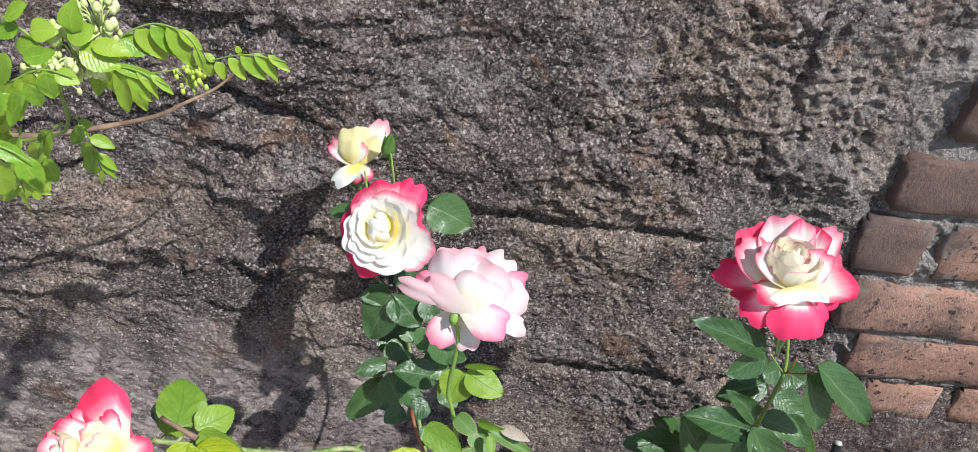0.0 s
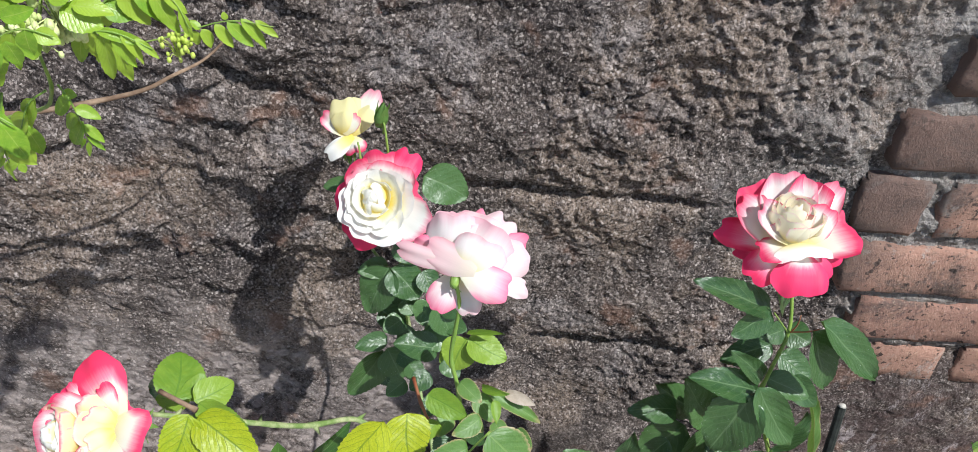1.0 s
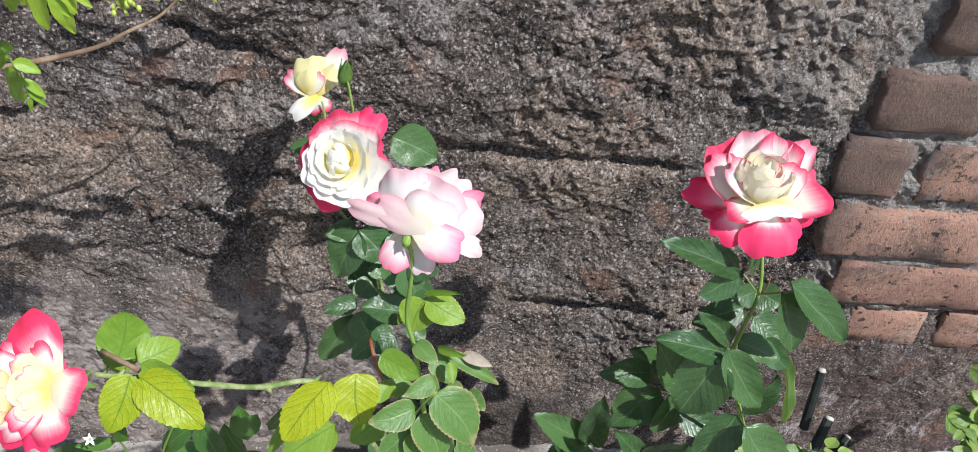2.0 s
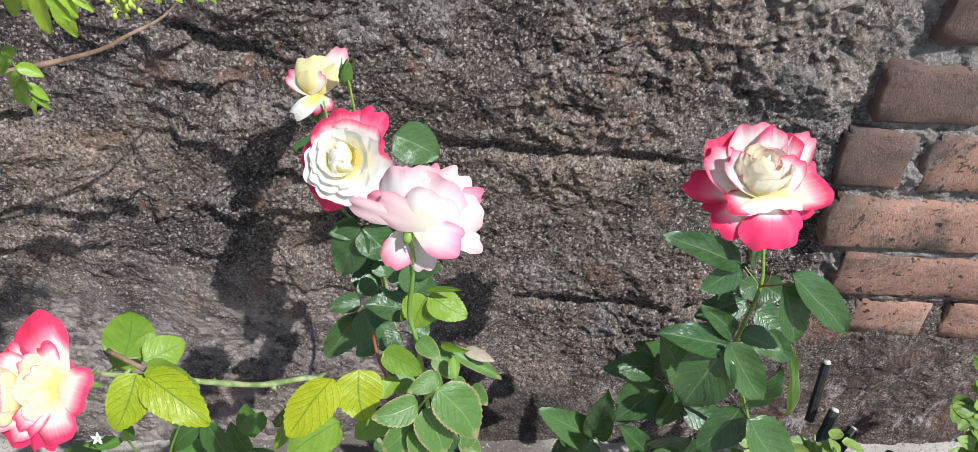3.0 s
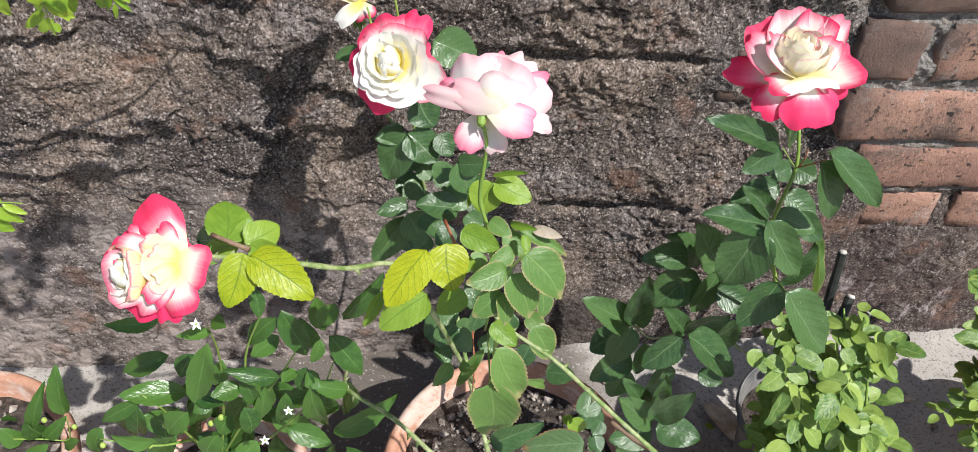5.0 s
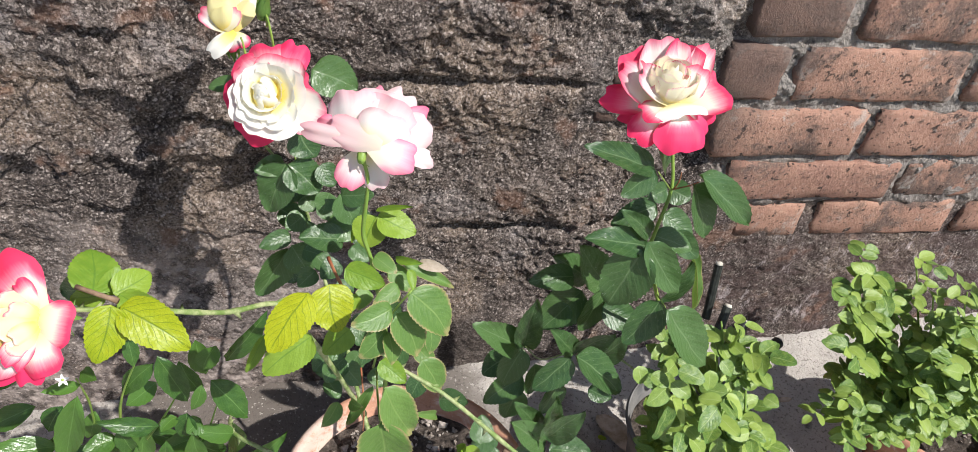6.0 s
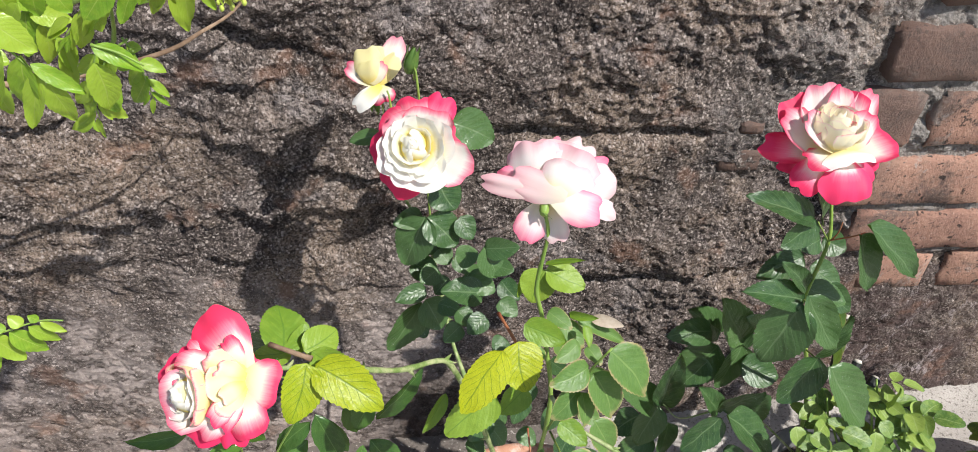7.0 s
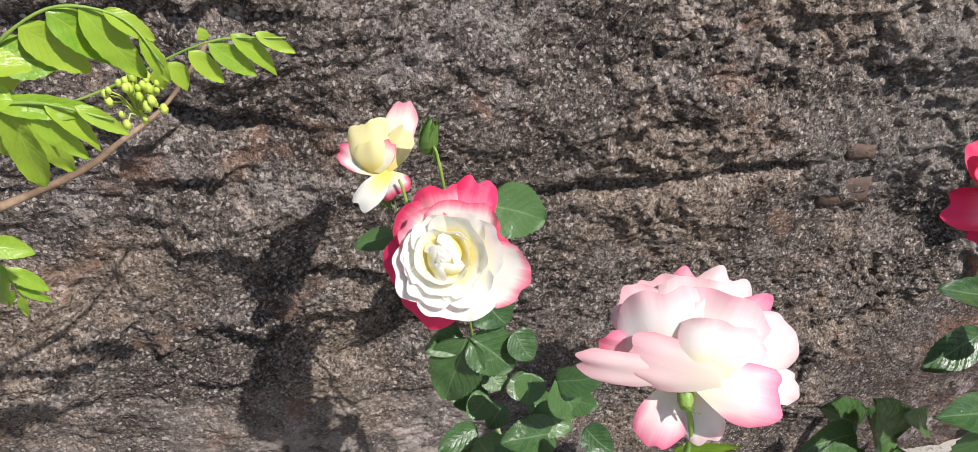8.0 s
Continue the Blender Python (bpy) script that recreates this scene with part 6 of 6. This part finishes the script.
edged.petal(P_HALF, (90, 40, 0), (252, 5, 10), 106, 0.06, 0.4, -0.06, frill=0.08)
edged.petal(P_TIPPED, (70, 10, 5), (-70, -170, 15), 84, 0.04, 0.5, -0.05, frill=0.2)
edged.petal(P_TIPPED, (40, 10, -10), (-222, -50, 10), 128, 0.02, -0.3, -0.05)
edged.petal(P_TIPPED, (40, 40, -10), (-165, 105, 15), 92, 0.03, -0.3, -0.05)
edged.petal(P_HALF, (100, 5, 15), (30, -150, 45), 48, 0.08, 0.9, 0.04)
edged.petal(P_TIPPED, (100, 15, 20), (-10, -120, 60), 52, 0.08, 0.8, 0.03)
edged.petal(P_WRAP, (112, 60, 0), (-40, 135, 30), 70, 0.05, 0.8, 0.04)
edged.petal(P_WRAP, (118, 50, 10), (5, 90, 50), 56, 0.05, 0.9, 0.05)
edged.petal(P_WRAP, (115, 20, 15), (20, -85, 62), 52, 0.06, 1.0, 0.05)
edged.petal(P_WRAP, (116, 40, 15), (-28, 25, 72), 82, 0.04, 0.8, 0.05, (0.35, 0.1, 1))
edged.petal(P_WRAP, (118, 30, 22), (35, -25, 78), 46, 0.05, 1.0, 0.06, (0.3, 0, 1))
edged.ring(P_WRAP, (-95, -5, -10), 5, 10, 70, 118, -40, 66, 108, 0.8, 0.02, 0.05)
edged.ring(P_CREAM, (-100, -5, -10), 4, 36, 55, 92, -30, 68, 86, 0.8, 0.02, 0.05)
edged.ring(P_CREAM, (-105, -5, -10), 3, 0, 40, 62, -20, 62, 62, 0.9, 0.02, 0.05)
edged.heart(P_CREAM, (-105, -5, -5), 5, 66, 20, 72, 58)
edged.heart(P_CREAM, (-106, -5, 0), 3, 36, 30, 84, 38, 50)
edged.sepals(20, -110, 0.016)

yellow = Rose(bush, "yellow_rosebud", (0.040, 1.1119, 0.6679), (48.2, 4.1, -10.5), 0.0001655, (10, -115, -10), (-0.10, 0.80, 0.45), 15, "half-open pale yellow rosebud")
yellow.petal(P_YTIP, (20, -90, -30), (100, 182, -55), 66, 0.024, 0.59, 0.04)
yellow.petal(P_YELLOW, (20, -90, -10), (105, 75, 0), 58, 0.072, 0.85, 0.03)
yellow.petal(P_YELLOW, (0, -90, -20), (-20, 112, -35), 90, 0.084, 1.02, 0.02)
yellow.petal(P_YELLOW, (0, -95, 5), (-55, 98, 20), 84, 0.156, 1.02, -0.06)
yellow.petal(P_YELLOW, (-5, -95, 15), (-10, 20, 62), 82, 0.132, 0.94, -0.02)
yellow.petal(P_YTIP, (0, -95, 20), (58, 18, 55), 42, 0.072, 0.94, 0.02, (0.4, 0, 1))
yellow.petal(P_YTIP, (0, -95, 10), (-148, 0, 15), 46, -0.048, -0.51, -0.12)
yellow.petal(P_HALF, (35, -95, 0), (80, -178, 15), 66, 0.072, 0.77, -0.10)
yellow.petal(P_CREAM, (40, -90, 10), (-75, -228, 10), 50, 0.072, 0.68, -0.08)
yellow.sepals(0, -70, 0.020)

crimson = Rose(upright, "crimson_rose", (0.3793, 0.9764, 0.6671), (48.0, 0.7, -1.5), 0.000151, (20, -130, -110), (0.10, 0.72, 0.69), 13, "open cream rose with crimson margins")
crimson.petal(P_RED, (-20, -90, -70), (-248, -95, -110), 75, 0.035, 0.45, -0.06)
crimson.petal(P_RED, (30, -80, -60), (330, -95, -105), 92, 0.035, 0.54, -0.08)
crimson.petal(P_RED, (-20, -70, -50), (-350, -5, -70), 82, 0.042, 0.63, -0.06)
crimson.petal(P_HALF, (0, -60, -50), (-205, 225, -50), 125, -0.042, -0.54, -0.06)
crimson.petal(P_TIPPED, (10, -60, -40), (-20, 292, -30), 150, -0.035, -0.54, -0.06, frill=0.18)
crimson.petal(P_TIPPED, (20, -60, -30), (110, 265, -10), 120, -0.042, -0.63, -0.06, frill=0.18)
crimson.petal(P_TIPPED, (40, -60, -30), (262, 245, -30), 80, -0.035, -0.63, -0.04)
crimson.petal(P_HALF, (40, -60, -20), (358, 30, -60), 150, -0.035, -0.36, -0.08, (0.1, 0.5, 0.8), 0.16)
crimson.petal(P_TIPPED, (-10, -70, 0), (-265, 125, 20), 118, -0.056, -0.54, -0.06, (0.2, 0.3, 0.9))
crimson.petal(P_RED, (-60, -95, 0), (-190, -262, 0), 92, 0.056, 0.54, -0.08)
crimson.petal(P_CRIMSON, (80, -110, 20), (130, -275, 25), 105, 0.06, 0.6, -0.06, frill=0.2)
crimson.petal(P_CRIMSON, (40, -115, 35), (40, -335, 42), 145, 0.056, 0.45, -0.08, frill=0.12)
crimson.petal(P_HALF, (-20, -75, 40), (-180, -125, 100), 80, 0.035, 0.36, -0.10, (0, 0.6, 0.8), 0.2)
crimson.petal(P_WHITE, (20, -65, 60), (40, -142, 135), 150, 0.07, 0.36, -0.14, (0, 0.8, 0.6), 0.14)
crimson.petal(P_TIPPED, (0, -70, 50), (-195, 105, 90), 92, 0.028, -0.72, 0.06, (0.3, 0.1, 0.9))
crimson.petal(P_TIPPED, (40, -70, 60), (165, 105, 95), 92, 0.056, 0.63, 0.05, (0.3, 0, 0.9))
crimson.petal(P_SALMON, (-10, -72, 70), (-35, 62, 130), 128, 0.098, 0.72, 0.06, (0, -0.1, 1))
crimson.ring(P_BLUSH, (-20, -20, 10), 5, 20, 70, 116, 0, 160, 112, 0.8, 0.03, 0.05, 0.03)
crimson.ring(P_BLUSH, (-30, -15, 15), 4, 70, 50, 80, 0, 172, 92, 0.9, 0.02, 0.04, 0.03)
crimson.ring(P_BLUSH, (-36, -10, 20), 3, 10, 30, 46, 0, 182, 66, 1.1, 0.01, 0.04, 0.03)
crimson.ring(P_BLUSH, (-38, -8, 20), 2, 100, 10, 18, 0, 184, 44, 1.4, 0.0, 0.03, 0.02)
crimson.sepals(20, -110, 0.02)

# ---- green bud beside the yellow rosebud ----
v, f = lathe([(0.0006, -0.012), (0.0045, -0.009), (0.006, -0.003), (0.0055, 0.003), (0.003, 0.009), (0.0008, 0.014)], 12)
green_bud = part("rosebud", mesh_of("rosebud", v, f, M_SEPAL, [(0.3 + 0.4 * (i % 12) / 12, (i // 12) / 6) for i in range(72)]), bush, "tight green rosebud", Matrix.Translation(Vector((0.070, 1.092, 0.682)) - bush.matrix_basis.translation) @ pose(0, 0, 0, 8, 12, 0))
for i in range(5):
    part("sepal", blade(M_SEPAL, 0.32, i, teeth=4, blunt=0.5, round_=0.9, curl=-0.5), green_bud, "", pose(0, 0, -0.009, 0, 0, 72 * i) @ pose(0, 0.0045, 0, 84, 0, 0) @ Matrix.Diagonal((0.022, 0.024, 0.022, 1)))


# ---- small-leaved bushes ----
def small_bush(at, tips, seed, label, spread=0.024, size=0.019, per=6):
    """Thin stems from one foot, with leaflets in fives along their upper part."""
    rng = random.Random(seed)
    b = thing("small_bush", at, label, "bush", "small-leaved bushes")
    foot = Vector(at)
    for tip in tips:
        tip = Vector(tip)
        mid = (foot + tip) / 2 + Vector((rng.uniform(-1, 1), rng.uniform(-1, 1), 0)) * spread * 0.6
        line = smooth_line([foot, mid, tip], 6)
        vv, ff = tube([q - foot for q in line], [0.0022 - 0.0013 * i / (len(line) - 1) for i in range(len(line))], 6)
        part("stem", mesh_of("stem", vv, ff, M_STALK), b)
        for k in range(per):
            s = line[min(len(line) - 1, int(len(line) * (0.35 + 0.65 * k / (per - 1))))]
            a = rng.uniform(0, 6.283)
            d = Vector((math.cos(a), math.sin(a) - 0.25, rng.uniform(-0.1, 0.6))).normalized()
            side = d.cross(Vector((0, 0, 1))).normalized()
            z = rng.uniform(0.75, 1.25) * size
            for along, off in ((0.9, 0.0), (0.55, 1), (0.55, -1), (0.15, 1), (0.15, -1)):
                if rng.random() < 0.16:
                    continue
                o = s + d * spread * along
                w = (d * (1.0 if off == 0 else 0.45) + side * off + Vector((0, 0, rng.uniform(-0.25, 0.2)))).normalized()
                g = z * rng.uniform(0.75, 1.15)
                leaf(b, "bush", o, o + w * g, 0.0, (rng.uniform(-0.5, 0.5), rng.uniform(-0.9, 0.1), 1.0))
    return b


def spread_tips(c, r, n, seed):
    rng = random.Random(seed)
    return [(c[0] + rng.uniform(-1, 1) * r[0], c[1] + rng.uniform(-1, 1) * r[1], c[2] + rng.uniform(-1, 1) * r[2]) for _ in range(n)]


mottled = small_bush((0.50, 0.845, 0.165), spread_tips((0.446, 0.880, 0.365), (0.042, 0.045, 0.085), 30, 4), 4, "small light green bush with mottled leaflets", per=7, size=0.0195)
leaf(mottled, "bush", (0.387, 0.850, 0.446), (0.368, 0.838, 0.438), 0.017)
leaf(mottled, "bush", (0.396, 0.850, 0.427), (0.412, 0.838, 0.396), 0.014)
leaf(mottled, "bush", (0.388, 0.840, 0.430), (0.382, 0.828, 0.392), 0.017)
leaf(mottled, "bush", (0.389, 0.850, 0.451), (0.404, 0.838, 0.444), 0.013)
leaf(mottled, "bush", (0.391, 0.850, 0.469), (0.411, 0.838, 0.468), 0.015)
leaf(mottled, "bush", (0.421, 0.850, 0.464), (0.420, 0.838, 0.450), 0.013)
leaf(mottled, "bush", (0.374, 0.860, 0.452), (0.386, 0.848, 0.450), 0.013)
leaf(mottled, "bush", (0.365, 0.870, 0.452), (0.367, 0.858, 0.441), 0.013)
leaf(mottled, "bush", (0.411, 0.840, 0.346), (0.395, 0.828, 0.330), 0.023)
leaf(mottled, "bush", (0.421, 0.840, 0.373), (0.440, 0.828, 0.353), 0.017)
leaf(mottled, "bush", (0.453, 0.840, 0.364), (0.448, 0.828, 0.346), 0.016)
leaf(mottled, "bush", (0.421, 0.850, 0.383), (0.399, 0.838, 0.379), 0.017)
leaf(mottled, "bush", (0.485, 0.860, 0.361), (0.501, 0.848, 0.362), 0.015)
leaf(mottled, "bush", (0.491, 0.850, 0.366), (0.525, 0.838, 0.326), 0.019)
leaf(mottled, "bush", (0.508, 0.870, 0.375), (0.517, 0.858, 0.377), 0.013)
leaf(mottled, "bush", (0.458, 0.860, 0.405), (0.469, 0.848, 0.403), 0.013)
leaf(mottled, "bush", (0.445, 0.850, 0.381), (0.433, 0.838, 0.370), 0.015)
leaf(mottled, "bush", (0.452, 0.880, 0.431), (0.461, 0.868, 0.423), 0.012)
leaf(mottled, "bush", (0.469, 0.900, 0.426), (0.468, 0.888, 0.460), 0.013)
leaf(mottled, "bush", (0.437, 0.900, 0.447), (0.448, 0.888, 0.453), 0.010)
small_bush((0.87, 0.95, 0.105), spread_tips((0.705, 0.95, 0.335), (0.095, 0.06, 0.100), 30, 9) + [(0.62, 0.98, 0.41), (0.645, 0.985, 0.435), (0.67, 0.98, 0.415), (0.73, 1.0, 0.41)], 9, "pale green mottled bush in a small pot", per=8, size=0.0195)
small_bush((0.875, 0.955, 0.106), spread_tips((0.86, 0.94, 0.33), (0.09, 0.06, 0.10), 14, 19), 19, "straggling pale green bush at the wall", per=7, size=0.023)

pot((0.50, 0.845), 0.092, 0.19, M_POT, "small terracotta pot with dark soil", grit=60, seed=9, band=0.03)
pot((0.515, 0.962), 0.08, 0.185, M_GREYPOT, "round grey plastic pot near the wall", grit=30, seed=11, lip=0.005, band=0.012)
pot((0.88, 0.96), 0.085, 0.13, M_POT, "small terracotta pot under a pale bush", grit=40, seed=13, band=0.03)


# ---- black stakes ----
def stake(foot, tip, r, label):
    s = thing("garden_stake", foot, label, "stake", "black stakes")
    a, b = Vector(foot), Vector(tip)
    d = b - a
    vv, ff = tube([(0, 0, 0), d * 0.35, d * 0.7, d], [r, r * 1.06, r * 0.97, r], 10)
    part("shaft", mesh_of("shaft", vv, ff, M_STAKE, smooth=False), s)
    vv, ff = tube([d * 0.998, d + d.normalized() * 0.003], [r * 0.97, r * 0.7], 10)
    part("cut_end", mesh_of("cut_end", vv, ff, M_CUT), s, "pale ragged cut end")
    return s



# ---- litter on the floor ----
def pebble(at, r, seed):
    rng = random.Random(seed)
    vv, ff = ball((0, 0, 0), r, 0.6, 7, 5)
    vv = [Vector(q) * rng.uniform(0.75, 1.2) for q in vv]
    return tagged(new("pebble", mesh_of("pebble", vv, ff, M_GRIT)), "small grey stone chip lying on the floor", "stone", "stone chips")


lit = random.Random(77)
for i in range(46):
    r = lit.choice((0.002, 0.003, 0.004, 0.006))
    ob = pebble(None, r, 300 + i)
    ob.location = (lit.uniform(-0.5, 1.0), lit.uniform(0.98, 1.17), r * 0.45)
for i in range(9):
    fallen = thing("fallen_leaf", (lit.uniform(-0.4, 0.95), lit.uniform(1.0, 1.16), 0.004), "dry brown fallen leaf on the cement floor", "leaf", "fallen leaves")
    d = Vector((lit.uniform(-1, 1), lit.uniform(-1, 1), 0)).normalized() * lit.uniform(0.012, 0.028)
    leaf(fallen, "dry", fallen.location, fallen.location + d, 0.0, (0.1, 0, 1))
husk = thing("fallen_leaf", (0.458, 1.089, 0.006), "large curled brown dead leaf on the cement floor", "leaf", "fallen leaves")
leaf(husk, "dry", (0.458, 1.089, 0.006), (0.501, 1.013, 0.012), 0.030, (0.1, -0.2, 1))
yellowed = thing("fallen_leaf", (0.450, 1.055, 0.004), "small yellow fallen leaf on the cement floor", "leaf", "fallen leaves")
leaf(yellowed, "yellow", (0.450, 1.055, 0.004), (0.462, 1.050, 0.004), 0.006, (0, 0, 1))
stake((0.572, 1.090, 0.214), (0.582, 1.120, 0.284), 0.0055, "thin black stake leaning against the wall")
stake((0.575, 1.060, 0.214), (0.589, 1.080, 0.247), 0.006, "short black stake with a torn pale end")
stake((0.591, 1.050, 0.207), (0.615, 1.070, 0.223), 0.007, "short black stake in a pot")
stake((0.585, 1.000, 0.193), (0.660, 1.050, 0.201), 0.008, "stout black stake with a pale cut end")

# ---- bare bricks ----
DIP = -0.075


def brick(x0, x1, z0, z1, proud, seed):
    """A worn brick with a ragged outline, rounded edges and a dished face; the courses dip towards the east."""
    rng = random.Random(seed)
    n, m = max(6, int((x1 - x0) / 0.014)), 7
    off = rng.uniform(0, 9)
    across, up = np.linspace(0, 1, n), np.linspace(0, 1, m)
    across[1], across[-2], up[1], up[-2] = 0.004 / (x1 - x0), 1 - 0.004 / (x1 - x0), 0.06, 0.94
    u, w = np.meshgrid(across, up)
    x, z = x0 + u * (x1 - x0), z0 + w * (z1 - z0)
    rag = lambda a, b, k: 0.014 * (fbm(a + off, b + off, 0.030, k, 3, 0.6) - 0.5)
    ends = (np.abs(u - 0.5) > 0.499) * 1.0
    rims = (np.abs(w - 0.5) > 0.499) * 1.0
    corner = ends * rims
    x = x + rag(x, z, 301) * ends - np.sign(u - 0.5) * 0.006 * corner
    z = z + rag(x, z, 302) * rims - np.sign(w - 0.5) * 0.006 * corner + DIP * (x - 0.6)
    y = WALL_Y - proud + 0.003 * np.maximum(ends, rims) + 0.006 * (fbm(x + off, z, 0.035, 303, 4, 0.6) - 0.5)
    vv = np.stack([x, y, z], -1).reshape(-1, 3).tolist()
    ff = sheet(n, m)
    ring = [*range(n), *[j * n + n - 1 for j in range(1, m)], *range(m * n - 2, (m - 1) * n - 1, -1), *[j * n for j in range(m - 2, 0, -1)]]
    o = len(vv)
    vv += [(vv[q][0], WALL_Y + 0.04, vv[q][2]) for q in ring]
    ff += [(ring[(i + 1) % len(ring)], ring[i], o + i, o + (i + 1) % len(ring)) for i in range(len(ring))]
    return part("brick", mesh_of("brick", vv, ff, M_BRICK, smooth=True), wall)


def course(z0, z1, proud, *ends):
    for i, (a, b) in enumerate(zip(ends[::2], ends[1::2])):
        brick(a, b, z0, z1, proud, int(z0 * 1000) + 17 * i)


course(0.830, 0.892, 0.009, 0.70, 0.93, 0.945, 1.17)
course(0.744, 0.806, 0.009, 0.72, 0.87, 0.885, 1.11)
course(0.655, 0.718, 0.008, 0.600, 0.685, 0.700, 0.925, 0.94, 1.17)
course(0.569, 0.632, 0.010, 0.567, 0.676, 0.698, 0.925, 0.94, 1.17)
course(0.485, 0.556, 0.009, 0.550, 0.624, 0.642, 0.860, 0.875, 1.10)
course(0.399, 0.469, 0.010, 0.562, 0.759, 0.771, 0.985, 1.00, 1.22)
course(0.324, 0.386, 0.009, 0.594, 0.845)
course(0.324, 0.386, 0.004, 0.856, 1.07, 1.085, 1.30)
course(0.248, 0.310, 0.003, 0.640, 0.738, 0.757, 0.975, 0.99, 1.20)
for x0, x1, z0, z1 in ((0.412, 0.466, 0.436, 0.468), (0.425, 0.455, 0.492, 0.508)):
    brick(x0, x1, z0, z1, 0.002 + wall_relief(np.array([[0.5 * (x0 + x1)]]), np.array([[0.5 * (z0 + z1)]])).item(), int(x0 * 1000))
